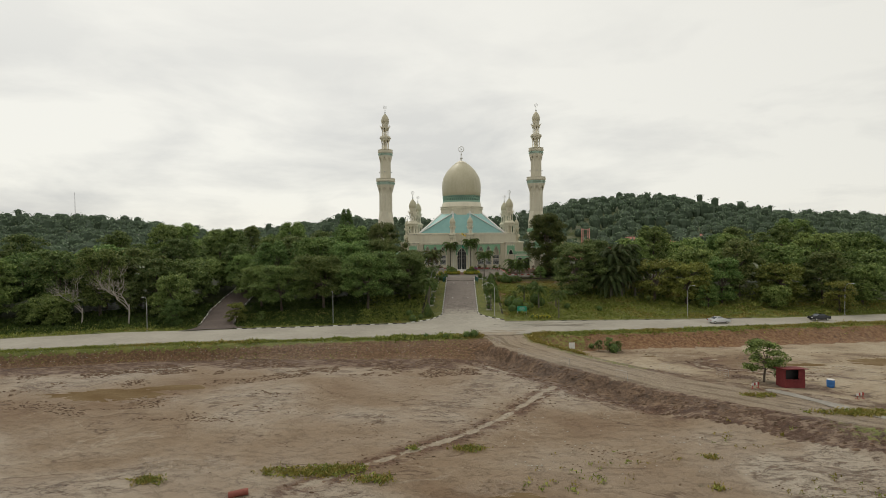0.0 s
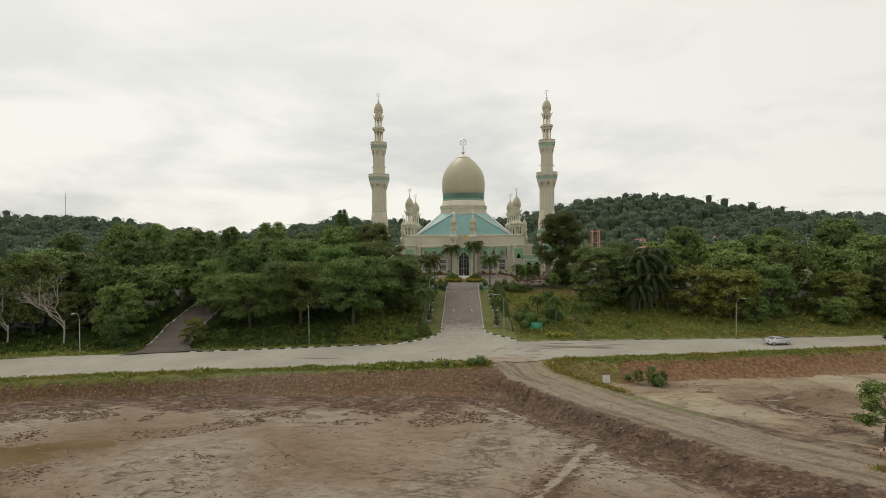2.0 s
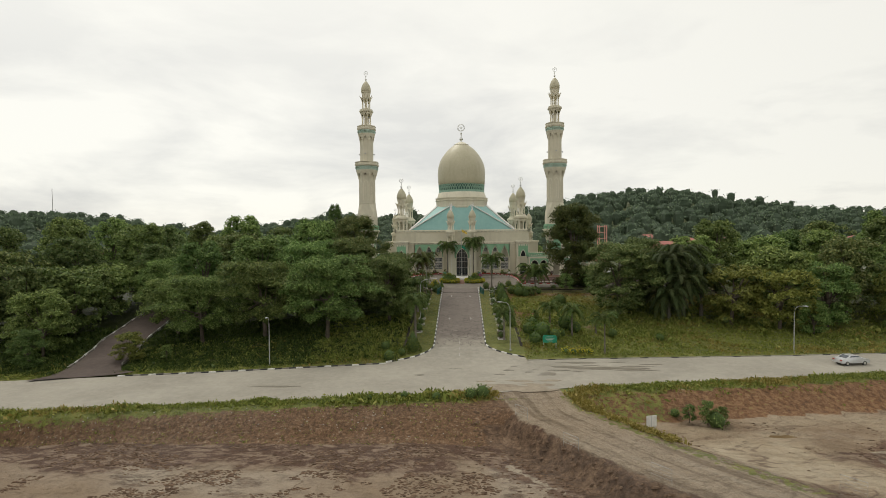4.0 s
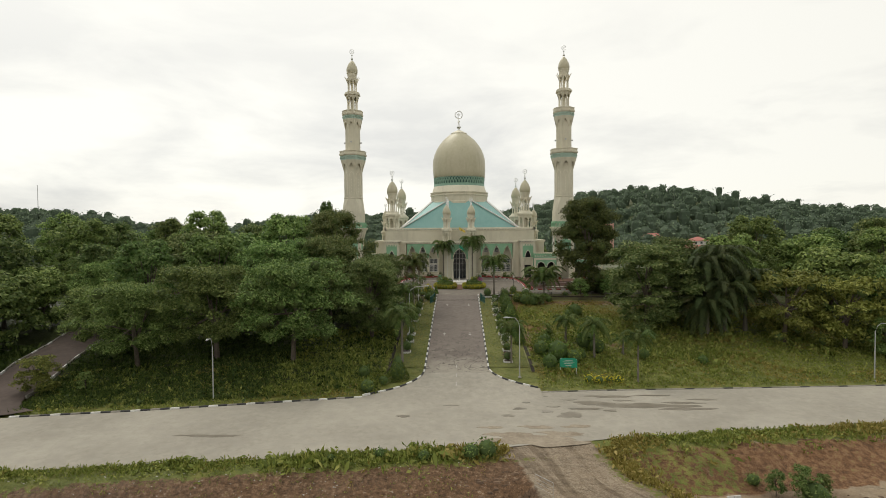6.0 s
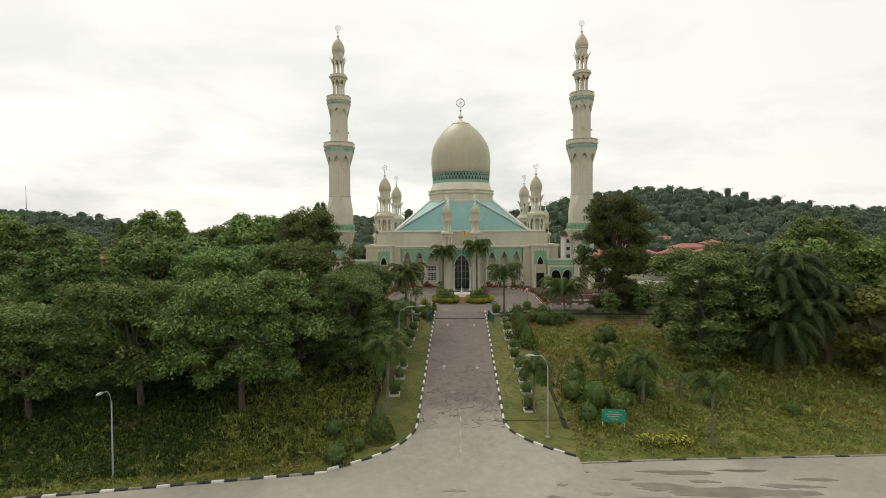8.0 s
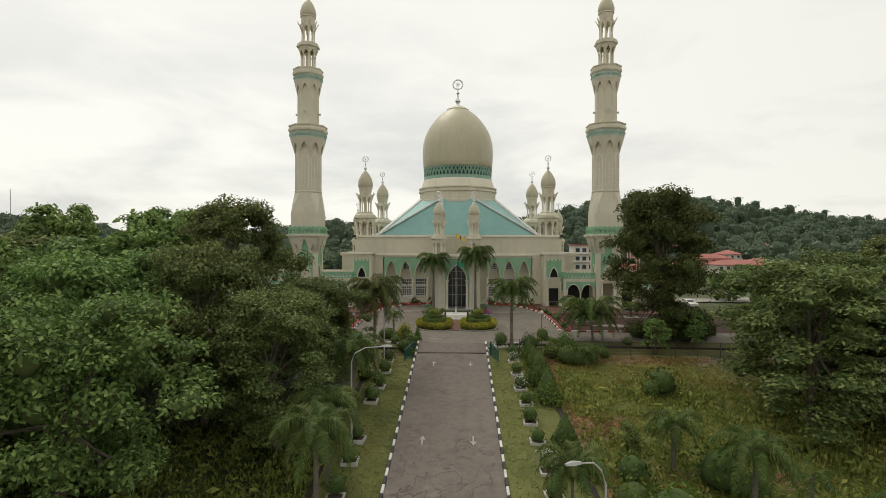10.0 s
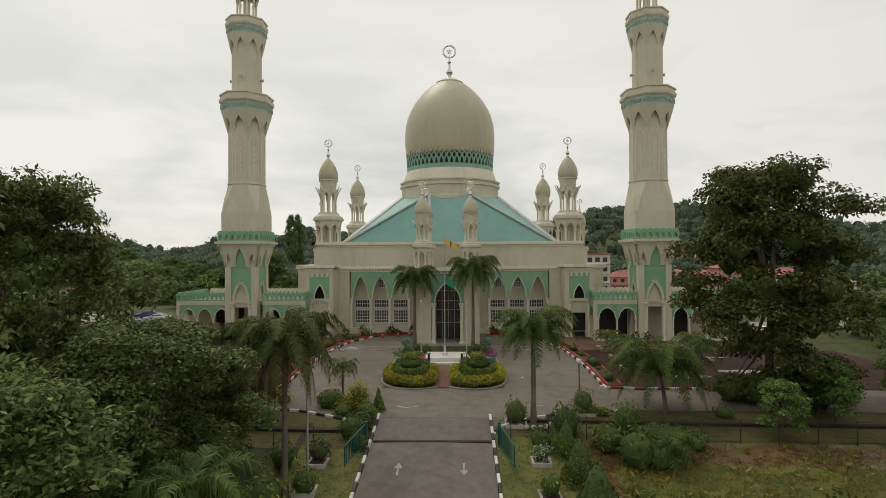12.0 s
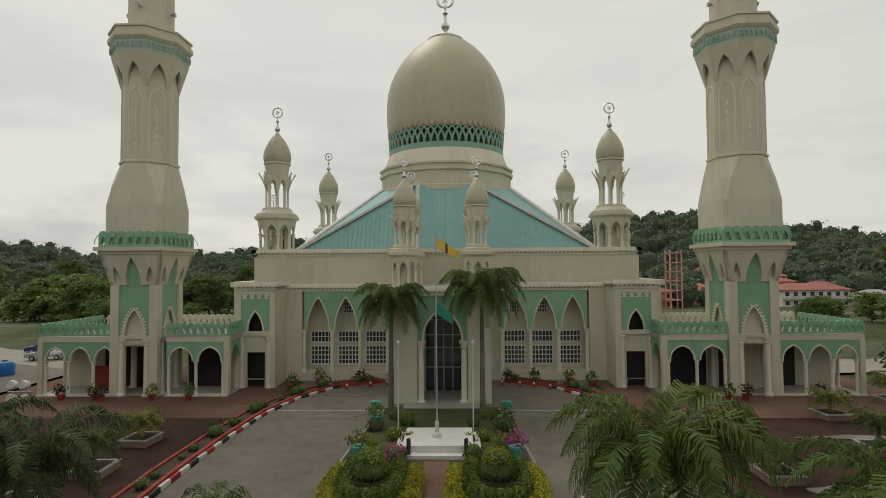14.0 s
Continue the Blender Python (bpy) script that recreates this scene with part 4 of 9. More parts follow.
def lantern(parent, x, y, z, s, name="lantern"):
    """Ring of columns, leaf-shaped petals, collar, bulb dome and finial; s scales it all."""
    core = part(name, Geo().lathe([(1.5 * s, 0), (1.5 * s, 0.25 * s), (1.32 * s, 0.3 * s)], 8, 0, 0, OCT), CREAM, parent)
    core.matrix_basis = pose(x, y, z)
    col = column_mesh(2.3 * s, 0.115 * s)
    for k in range(8):
        a = OCT + k * math.pi / 4
        put("column", col, core, (1.1 * s * math.cos(a), 1.1 * s * math.sin(a), 0.25 * s))

    def petals():
        g = Geo()
        octagon_bays(g, 2.1 * s, 3.7 * s, 1.1 * s, 1.32 * s, 2.15 * s, 3.3 * s, 0.8, 0.12 * s)
        for k in range(8):
            a = OCT + k * math.pi / 4
            c, sn = math.cos(a), math.sin(a)
            pts = [(1.15, 1.95, 0.10), (1.28, 2.6, 0.24), (1.55, 3.3, 0.26), (1.98, 4.02, 0.02)]
            rings = []
            for r, zz, w in pts:
                rings.append([((r * c - w * sn) * s, (r * sn + w * c) * s, zz * s), (((r - 0.14) * c) * s, ((r - 0.14) * sn) * s, (zz + 0.06) * s), ((r * c + w * sn) * s, (r * sn - w * c) * s, zz * s)])
            g.loft(rings)
        return g.mesh("petal_ring", TRIM)
    put("petal_ring", shared(("petals", round(s, 3)), petals), core)
    put("collar", shared(("collar", round(s, 3)), lambda: Geo().lathe([(0.14 * s, 0.3 * s), (0.14 * s, 2.9 * s), (1.05 * s, 3.3 * s), (1.1 * s, 3.6 * s), (1.28 * s, 4.9 * s), (1.42 * s, 5.0 * s), (1.4 * s, 5.12 * s), (1.2 * s, 5.15 * s)], 16).mesh("collar", CREAM, 0.5)), core)
    put("dome", shared(("bulb", round(s, 3)), lambda: Geo().lathe([(r, zz + 5.12 * s) for r, zz in dome_profile(1.45 * s, 3.3 * s)], 20).mesh("dome", DOME, 0.9)), core)
    put("finial", shared(("finial", round(s, 3)), lambda: finial(0.85 * s).mesh("finial", STEEL, 0.9)), core, (0, 0, 8.35 * s))
    return core


def turret(parent, x, y, z, h, apo, s):
    """Open columned stage with a corniced slab, and a lantern on it."""
    def body():
        g = Geo()
        g.lathe([(apo * 0.30, 0), (apo * 0.30, h * 0.7), (apo * 0.8, h)], 8, 0, 0, OCT)
        for k in range(4):
            a = k * math.pi / 2 + math.pi / 4
            g.lathe([(apo * 0.09, 0), (apo * 0.09, h * 0.9)], 6, apo * 0.55 * math.cos(a), apo * 0.55 * math.sin(a))
        octagon_bays(g, h * 0.5, h, apo * 0.92, apo * 1.05, h * 0.52, h * 0.86, 0.78, 0.16)
        e = 1.082
        g.lathe([(apo * 1.05 * e, h), (apo * 1.22 * e, h + 0.22), (apo * 1.22 * e, h + 0.5), (apo * 1.12 * e, h + 0.55), (apo * 1.12 * e, h + 0.75), (apo * 0.85 * e, h + 1.15 * h / 3.4), (apo * 0.8 * e, h + 1.3 * h / 3.4)], 8, 0, 0, OCT)
        return g.mesh("turret_body", CREAM)
    t = put("turret", shared(("turret", h, apo), body), parent, (x, y, z))
    col = column_mesh(h * 0.56, 0.17 * apo / 1.9)
    for k in range(8):
        a = OCT + k * math.pi / 4
        put("column", col, t, (apo * 0.95 * math.cos(a), apo * 0.95 * math.sin(a), 0))
    lantern(parent, x, y, z + h + 1.3 * h / 3.4 - 0.1, s)
    return t


def lattice(g, u0, u1, z0, z1, fm, cell=0.75, thick=0.16):
    """Pierced parapet: a row of pointed openings under a scalloped top."""
    n = max(2, round((u1 - u0) / cell))
    w, h = (u1 - u0) / n, z1 - z0
    slab(g, u0, u1, z0, z0 + 0.16 * h, -0.02, thick + 0.02, fm)
    for k in range(n):
        a, b = u0 + k * w, u0 + (k + 1) * w
        bay(g, a, b, z0 + 0.16 * h, z0 + 0.66 * h, z0 + 0.76 * h, w * 0.32, 0.0, thick, fm, 4)
        c = (a + b) / 2
        pts = [(a, z0 + 0.76 * h), (b, z0 + 0.76 * h), (b - 0.08 * w, z0 + 0.90 * h), (c + 0.2 * w, z1), (c - 0.2 * w, z1), (a + 0.08 * w, z0 + 0.90 * h)]
        g.add([fm(u, d, z) for d in (0, thick) for u, z in pts], [tuple(range(6)), tuple(range(11, 5, -1))] + [(i, 6 + i, 6 + (i + 1) % 6, (i + 1) % 6) for i in range(6)])
        arch_band(g, a, w * 0.40, z0 + 0.2 * h, z0 + 0.72 * h, 0.05, -0.05, 0.0, fm, 4)


def cornice(g, u0, u1, z, fm, teeth=True, out=0.3):
    """Two-stepped cornice with dentils; z is its underside."""
    slab(g, u0 - 0.1, u1 + 0.1, z, z + 0.18, -0.1, 0.3, fm)
    if teeth:
        n = int((u1 - u0) / 0.42)
        for k in range(n):
            u = u0 + (k + 0.5) * (u1 - u0) / n
            slab(g, u - 0.11, u + 0.11, z + 0.18, z + 0.36, -out * 0.75, 0.1, fm)
    slab(g, u0 - out, u1 + out, z + 0.36, z + 0.62, -out, 0.3, fm)
    slab(g, u0 - out * 0.6, u1 + out * 0.6, z + 0.62, z + 0.78, -out * 0.6, 0.3, fm)


def build_minaret(x, y, mirror):
    M = thing("minaret", "tall cream octagonal minaret with mint green base panels", "minaret", (x, y, 0), 0, "pair of minarets")
    hb = 2.2
    for k, ang in enumerate((-90, 0, 90, 180)):
        fm = wall_map(hb * math.cos(radians(ang)), hb * math.sin(radians(ang)), ang)
        g = Geo()
        far = hb if k % 2 == 0 else hb - 0.5
        for u in (-far, 1.42):
            slab(g, u, u + far - 1.42, BASE, 17.25 if k % 2 == 0 else 17.24, 0, 0.5, fm)
        slab(g, -1.42, 1.42, 12.35, 12.6, 0.1, 0.5, fm)
        bay(g, -1.42, 1.42, BASE + 4.4, BASE + 4.7, 12.35, 0.94, 0.28, 0.5, fm, 3)
        for u in (-1.42, 0.96):
            slab(g, u, u + 0.46, BASE, BASE + 4.4, 0.28, 0.5, fm)
        part("tower_wall", g, CREAM, M)
        g = Geo()
        bay(g, -1.42, 1.42, 12.6, 15.1, 17.25, 1.0, 0.12, 0.3, fm, 9)
        part("green_panel", g, GREEN, M, "mint green wall panel")
        g = Geo()
        arch_band(g, 0, 0.92, 12.6, 15.0, 0.14, 0.04, 0.2, fm, 10)
        part("arch_moulding", g, TRIM, M, "cream pointed arch moulding")
        g = Geo()
        c = arch_curve(1.12, 12.6, 15.35, 9)
        for hwid, zz in c[:-1]:
            for sgn in (-1, 1):
                p = fm(sgn * hwid, 0.1, zz)
                g.box(p[0] - 0.09, p[0] + 0.09, p[1] - 0.09, p[1] + 0.09, zz - 0.02, zz + 0.16)
        tagged(part("scallop", g, TRIM, M, "small cream scallops round the arch"), "", "", "", "stuff")
        g = Geo()
        slab(g, -1.2, 1.2, 12.5, 15.3, 0.42, 0.6, fm)
        part("niche_wall", g, CREAM, M)
        for u in (-1.18, 1.18):
            p = fm(u, 0.12, BASE)
            put("column", column_mesh(5.2, 0.24), M, p)
        # flare above
        fr = ring_map(hb, 17.25, 20.1, 2.85, ang)
        g = Geo()
        bay(g, -0.95, 0.95, 17.25, 19.85, 20.1, 0.66, 0, 0.3, fr, 8)
        for s0 in (-1, 1):
            a, b = sorted((s0 * 0.95, s0 * hb))
            bay(g, a, b, 17.6, 19.0, 20.1, 0.32, 0, 0.3, fr, 6, 0, s0 * 1.42)
            slab(g, a, b, 17.25, 17.6, 0, 0.3, fr)
        part("flared_corbel", g, CREAM, M)
        g = Geo()
        slab(g, -0.8, 0.8, 16.6, 20.1, 0.14, 0.3, ring_map(hb - 0.02, 16.6, 20.1, hb + 0.35, ang))
        part("green_tongue", g, GREEN, M, "mint green panel under a pointed arch")
        g = Geo()
        w2 = 2.9 if k % 2 == 0 else 2.72
        lattice(g, -w2, w2, 20.75, 22.2, wall_map(2.9 * math.cos(radians(ang)), 2.9 * math.sin(radians(ang)), ang), 0.83)
        part("parapet", g, GREEN, M, "mint green pierced parapet")
    g = Geo()
    g.box(-2.0, 2.0, -2.0, 2.0, 15.3, 20.1)
    g.box(-2.95, 2.95, -2.95, 2.95, 20.1, 20.4)
    g.box(-3.2, 3.2, -3.2, 3.2, 20.4, 20.75)
    part("platform", g, CREAM, M)
    part("doorway_ceiling", Geo().box(-1.68, 1.68, -1.68, 1.68, 11.6, 12.3), CREAM, M)
    part("inner_wall", Geo().box(-0.5, 1.6, 0.2, 1.6, BASE, 11.6), CREAM, M)
    # solid black box, painted shade behind the doorway
    part("doorway_shadow_room", Geo().box(-1.9, -0.55, 1.2, 1.9, BASE, 11.6), DARK, M, "black box painted as the shade behind the doorway")
    # shaft

    def sq(h, c, z):
        return [(h, -h + c, z), (h, h - c, z), (h - c, h, z), (-h + c, h, z), (-h, h - c, z), (-h, -h + c, z), (-h + c, -h, z), (h - c, -h, z)]
    ap = 2.28
    oc = ap * (1 - math.tan(OCT))
    g = Geo()
    g.loft([sq(2.62, 0.25, 20.8), sq(2.62, 0.25, 24.6), sq(2.45, 0.62, 26.6), sq(ap + 0.02, oc, 28.6), sq(ap + 0.1, oc, 28.65), sq(ap + 0.1, oc, 28.85), sq(ap, oc, 28.9), sq(ap, oc, 40.5)])
    part("shaft", g, CREAM, M)
    g = Geo()
    for k in range(8):
        fm = ring_map(ap, 28.9, 40, ap, k * 45 - 90)
        arch_band(g, 0, 0.62, 34.4, 35.6, 0.1, -0.05, 0.02, fm, 5)
        for u in (-0.72, 0.62):
            slab(g, u, u + 0.1, 29.6, 34.4, -0.05, 0.02, fm)
        if k in (7, 1, 0):
            for zz in range(5):
                slab(g, -0.08, 0.08, 30.2 + zz * 0.8, 30.55 + zz * 0.8, -0.03, 0.02, fm)
    part("shaft_ribs", g, TRIM, M)
    e = 1 / math.cos(OCT)

    def balcony(z0, a0, a1, hf, hb2, hc, mark):
        g = Geo()
        octagon_bays(g, z0, z0 + hf, a0, a1, z0 + 0.05, z0 + hf * 0.72, 0.72, 0.25)
        part("corbel_ring", g, CREAM, M)
        z1 = z0 + hf
        part("teal_band", Geo().lathe([(a1 * e, z1), (a1 * 1.02 * e, z1 + hb2)], 8, 0, 0, OCT), MINT, M, "mint band under the balcony")
        g = Geo()
        for k in range(8):
            fm = ring_map(a1 * 1.02, z1, z1 + hb2, a1 * 1.04, k * 45 - 90)
            half = a1 * math.tan(OCT)
            n = 6
            for i in range(n):
                u = -half + (i + 0.5) * 2 * half / n
                arch_band(g, u, half / n * 0.62, z1 + hb2 * 0.3, z1 + hb2 * 0.8, half / n * 0.3, -0.08, 0.0, fm, 3)
        part("teal_teeth", g, MINT, M)
        z2 = z1 + hb2
        part("balcony", Geo().lathe([(a1 * 1.04 * e, z2), (a1 * 1.10 * e, z2 + hc * 0.2), (a1 * 1.10 * e, z2 + hc * 0.5), (a1 * 1.05 * e, z2 + hc * 0.55), (a1 * 1.05 * e, z2 + hc * 0.85), (a1 * 1.09 * e, z2 + hc * 0.88), (a1 * 1.09 * e, z2 + hc), (a1 * 0.95 * e, z2 + hc), (a1 * 0.95 * e, z2 + hc * 0.6)], 8, 0, 0, OCT), CREAM, M)
    balcony(35.75, ap + 0.02, 3.1, 3.0, 1.1, 1.3, 0)
    part("upper_shaft", Geo().lathe([(1.86 * e, 40.5), (1.84 * e, 50.5)], 8, 0, 0, OCT), CREAM, M)
    balcony(47.0, 1.88, 2.42, 2.6, 0.95, 1.3, 1)
    for k in range(8):
        if k % 2 == 0:
            a = k * math.pi / 4 + math.pi / 2
            g = Geo()
            g.tube([(1.9 * math.cos(a), 1.9 * math.sin(a), 43.5), (2.35 * math.cos(a), 2.35 * math.sin(a), 43.5)], [0.08, 0.24], 8)
            part("loudspeaker", g, METAL, M, "small grey horn loudspeaker")
    g = Geo()
    octagon_bays(g, 54.2, 55.9, 1.2, 1.75, 54.3, 55.5, 0.8, 0.14)
    g.lathe([(1.75 * e, 55.9), (2.0 * e, 56.1), (2.0 * e, 56.4), (1.85 * e, 56.45), (1.85 * e, 56.75), (1.4 * e, 56.85)], 8, 0, 0, OCT)
    g.lathe([(0.5, 51.2), (0.5, 56)], 8)
    pav = part("pavilion", g, CREAM, M)
    col = column_mesh(3.6, 0.15)
    for k in range(8):
        a = OCT + k * math.pi / 4
        put("column", col, pav, (1.25 * math.cos(a), 1.25 * math.sin(a), 51.0))
    lantern(M, 0, 0, 56.7, 1.03)
    return M


def window_part(parent, x, y, z0, z1, w, cols, rows):
    """Dark pane with a white grid of glazing bars, facing the front."""
    W = part("window", Geo().box(x - w / 2, x + w / 2, y, y + 0.06, z0, z1), PANE, parent, "dark glass behind white glazing bars")
    g = Geo()
    for i in range(cols + 1):
        u = x - w / 2 + w * i / cols
        r = 0.09 if i in (0, cols) else 0.042
        g.box(u - r, u + r, y - 0.06, y + 0.02, z0, z1)
    for j in range(rows + 1):
        zz = z0 + (z1 - z0) * j / rows
        r = 0.09 if j in (0, rows) else 0.042
        g.box(x - w / 2, x + w / 2, y - 0.055, y + 0.015, zz - r, zz + r)
    part("window_frame", g, WHITE, W, "white window grid")
    return W


def build_mosque():
    M = thing("mosque", "cream and mint green mosque with beige dome and teal roof", "mosque")
    FA, TOP1, TOP2 = 208.3, 16.3, 20.0
    # lower hall: front arcade of three arches on each side
    for s in (-1, 1):
        g = Geo()
        for k in range(3):
            c = s * (7.3 + 2.9 * k)
            bay(g, c - 1.45, c + 1.45, 12.35, 15.75, 16.3, 1.16, FA, FA + 0.35, lambda u, d, z: (u, d, z), 10)
        part("green_spandrel", g, GREEN, M, "mint green wall with three pointed arches")
        for k in range(3):
            g = Geo()
            arch_band(g, s * (7.3 + 2.9 * k), 1.10, 12.35, 15.65, 0.13, FA - 0.06, FA + 0.1, lambda u, d, z: (u, d, z), 10)
            part("arch_moulding", g, TRIM, M)
        for k in range(4):
            put("column", column_mesh(12.35 - BASE - 0.9, 0.2), M, (s * (5.85 + 2.9 * k), FA + 0.12, BASE + 0.9), 0, 1.0, "twisted cream column")
        a, b = sorted((s * 4.2, s * 14.75))
        part("window_wall", Geo().box(a, b, FA + 1.6, FA + 2.0, BASE, 16.3), CREAM, M)
        part("plinth", Geo().box(a, b, FA - 0.15, FA + 1.6, BASE - 0.3, BASE + 0.9), CREAM, M)
        for k in range(3):
            c = s * (7.3 + 2.9 * k)
            window_part(M, c, FA + 1.52, 8.55, 10.5, 2.2, 6, 4)
            window_part(M, c, FA + 1.52, 10.85, 12.05, 2.2, 6, 2)
            if k < 2:
                window_part(M, c, FA + 1.52, 13.9, 15.1, 1.1, 4, 3)
        a, b = sorted((s * 14.75, s * 16.5))
        part("pier", Geo().box(a, b, FA - 0.05, FA + 2.0, BASE - 0.3, 16.6), CREAM, M)
        # projecting end wing
        fy = 205.0
        a, b = sorted((s * 16.4, s * 20.35))
        cx = (a + b) / 2
        ident = lambda u, d, z: (u, d, z)
        g = Geo()
        for u in (a, b - 0.55):
            g.box(u, u + 0.55, fy, fy + 0.5, BASE - 0.3, 16.6)
        g.box(a + 0.55, b - 0.55, fy, fy + 0.4, 16.2, 16.6)
        g.box(a + 0.55, b - 0.55, fy + 0.05, fy + 0.4, 12.2, 12.6)
        for u in (a + 0.55, cx + 0.9):
            g.box(u, u + (cx - 0.9 - a - 0.55), fy + 0.25, fy + 0.5, BASE, 12.2)
        g.box(cx - 0.9, cx + 0.9, fy + 0.25, fy + 0.5, 10.55, 12.2)
        g.box(a, a + 0.4, fy + 0.5, 212.5, BASE - 0.3, 16.6)
        g.box(b - 0.4, b, fy + 0.5, 212.5, BASE - 0.3, 16.6)
        part("wing_wall", g, CREAM, M)
        g = Geo()
        bay(g, a + 0.55, b - 0.55, 12.6, 14.6, 16.2, 0.78, fy + 0.1, fy + 0.4, ident, 9)
        part("green_panel", g, GREEN, M, "mint green wall panel with a lancet opening")
        g = Geo()
        arch_band(g, cx, 0.72, 12.6, 14.5, 0.14, fy + 0.02, fy + 0.2, ident, 9)
        part("arch_moulding", g, TRIM, M)
        for i in range(4):
            g = Geo()
            c0 = a + 0.55 + (b - a - 1.1) * (i + 0.5) / 4
            arch_band(g, c0, 0.22, 15.75, 15.76, 0.06, fy + 0.04, fy + 0.12, ident, 3)
            g.add([(c0 - 0.3, fy + 0.05, 16.2), (c0 + 0.3, fy + 0.05, 16.2), (c0, fy + 0.05, 15.7), (c0 - 0.3, fy + 0.12, 16.2), (c0 + 0.3, fy + 0.12, 16.2), (c0, fy + 0.12, 15.7)], [(0, 1, 2), (5, 4, 3), (0, 3, 4, 1), (1, 4, 5, 2), (2, 5, 3, 0)])
            part("pendant", g, TRIM, M, "small pointed cream pendant")
        # thin black panel in place of the wing's shaded inside
        part("wing_room", Geo().box(a + 0.45, b - 0.45, fy + 1.1, fy + 1.2, BASE, 15), DARK, M, "black panel painted as the shade inside the wing")
        part("wing_door_rail", Geo().box(cx - 0.85, cx + 0.85, fy + 0.3, fy + 0.36, 7.9, 8.0).box(cx - 0.85, cx - 0.8, fy + 0.3, fy + 0.36, 7.1, 8.0).box(cx + 0.8, cx + 0.85, fy + 0.3, fy + 0.36, 7.1, 8.0), METAL, M, "low metal gate")
        for u in (cx - 1.3, cx + 1.3):
            put("column", column_mesh(5.0, 0.2), M, (u, fy + 0.05, BASE))
        g = Geo()
        cornice(g, a, b, 16.6, lambda u, d, z: (u, fy + d, z))
        inner = s * 16.4
        g.box(min(inner, inner - s * 0.3), max(inner, inner - s * 0.3), fy, FA, 16.96, 17.22)
        outer = s * 20.35
        g.box(min(outer, outer + s * 0.3), max(outer, outer + s * 0.3), fy, 213, 16.96, 17.22)
        part("wing_cornice", g, TRIM, M)
        part("wing_roof", Geo().box(a, b, fy, 213, 16.6, 17.0), CONCRETE, M)
        # annex behind the wing
        a, b = sorted((s * 17.0, s * 24.0))
        g = Geo()
        g.box(a, b, 213.2, 236.5, BASE - 0.3, 16.6)
        g.box(a - 0.3, b + 0.3, 212.9, 236.8, 16.6, 17.2)
        part("annex_wall", g, CREAM, M)
        turret(M, s * 22.1, 220.5, 17.2, 2.1, 1.15, 0.72)
    for x0, x1 in ((-16.4, -4.1), (4.1, 16.4)):
        g = Geo()
        cornice(g, x0, x1, 16.3, lambda u, d, z: (u, FA + d, z))
        part("lower_cornice", g, TRIM, M, "dentilled cream cornice")
    part("lower_roof", Geo().box(-20.3, 20.3, FA + 0.3, 213.0, 16.3, 16.75), CONCRETE, M)
    # upper block
    FU, hx, yb = 211.2, 20.9, 238.2
    g = Geo()
    g.box(-hx, hx, FU, yb, 16.0, TOP2)
    part("upper_wall", g, CREAM, M)
    g = Geo()
    for ang, ux in ((-90, hx), (90, hx), (0, 13.5), (180, 13.5)):
        cx, cy = 0, (FU + yb) / 2
        dist = (yb - FU) / 2 if ang in (-90, 90) else hx
        cornice(g, -ux, ux, TOP2, wall_map(cx + dist * math.cos(radians(ang)), cy + dist * math.sin(radians(ang)), ang))
    part("upper_cornice", g, TRIM, M, "dentilled cream parapet cornice")
    part("flat_roof", Geo().box(-hx + 0.2, hx - 0.2, FU + 0.3, yb - 0.3, TOP2, TOP2 + 0.3), CONCRETE, M)
    # portal
    py, pw = 199.2, 4.15
    ident = lambda u, d, z: (u, d, z)
    for s in (-1, 1):
        a, b = sorted((s * 2.15, s * pw))
        part("portal_pier", Geo().box(a, b, py, py + 1.5, BASE - 0.2, 16.3), CREAM, M)
        a, b = sorted((s * (pw - 0.5), s * pw))
        part("portal_side_wall", Geo().box(a, b, py + 1.5, FA, BASE - 0.2, 16.3), CREAM, M)
        a, b = sorted((s * 1.7, s * 3.65))
        part("portal_back_wall", Geo().box(a, b, py + 4.4, py + 4.8, BASE, 16.3), CREAM, M)
    g = Geo()
    bay(g, -2.15, 2.15, 12.45, 15.3, 16.3, 1.72, py + 0.12, py + 0.6, ident, 10)
    part("portal_spandrel", g, GREEN, M, "mint green spandrel over the entrance arch")
    g = Geo()
    arch_band(g, 0, 1.62, 12.45, 15.15, 0.16, py + 0.02, py + 0.3, ident, 10)
    part("portal_arch_moulding", g, TRIM, M)
    for s in (-1, 1):
        put("column", column_mesh(12.45 - BASE, 0.27), M, (s * 1.85, py + 0.25, BASE), 0, 1.0, "twisted cream column")
    W = part("entrance_glazing", Geo().box(-1.7, 1.7, py + 4.5, py + 4.56, BASE, 15.3), PANE, M, "dark entrance glass")
    g = Geo()
    for u in (-1.7, -0.85, 0, 0.85, 1.7):
        g.box(u - 0.05, u + 0.05, py + 4.42, py + 4.5, BASE, 15.3)
    for z in (BASE + 0.05, 9.4, 11.2, 12.4, 13.8, 15.2):
        g.box(-1.7, 1.7, py + 4.42, py + 4.5, z - 0.05, z + 0.05)
    part("entrance_frame", g, METAL, W)
    g = Geo()
    cornice(g, -pw, pw, 16.3, lambda u, d, z: (u, py + d, z))
    for s in (-1, 1):
        a, b = sorted((s * pw, s * (pw + 0.3)))
        g.box(a, b, py, FA, 16.66, 16.92)
        for k in range(20):
            yy = py + 0.3 + k * 0.43
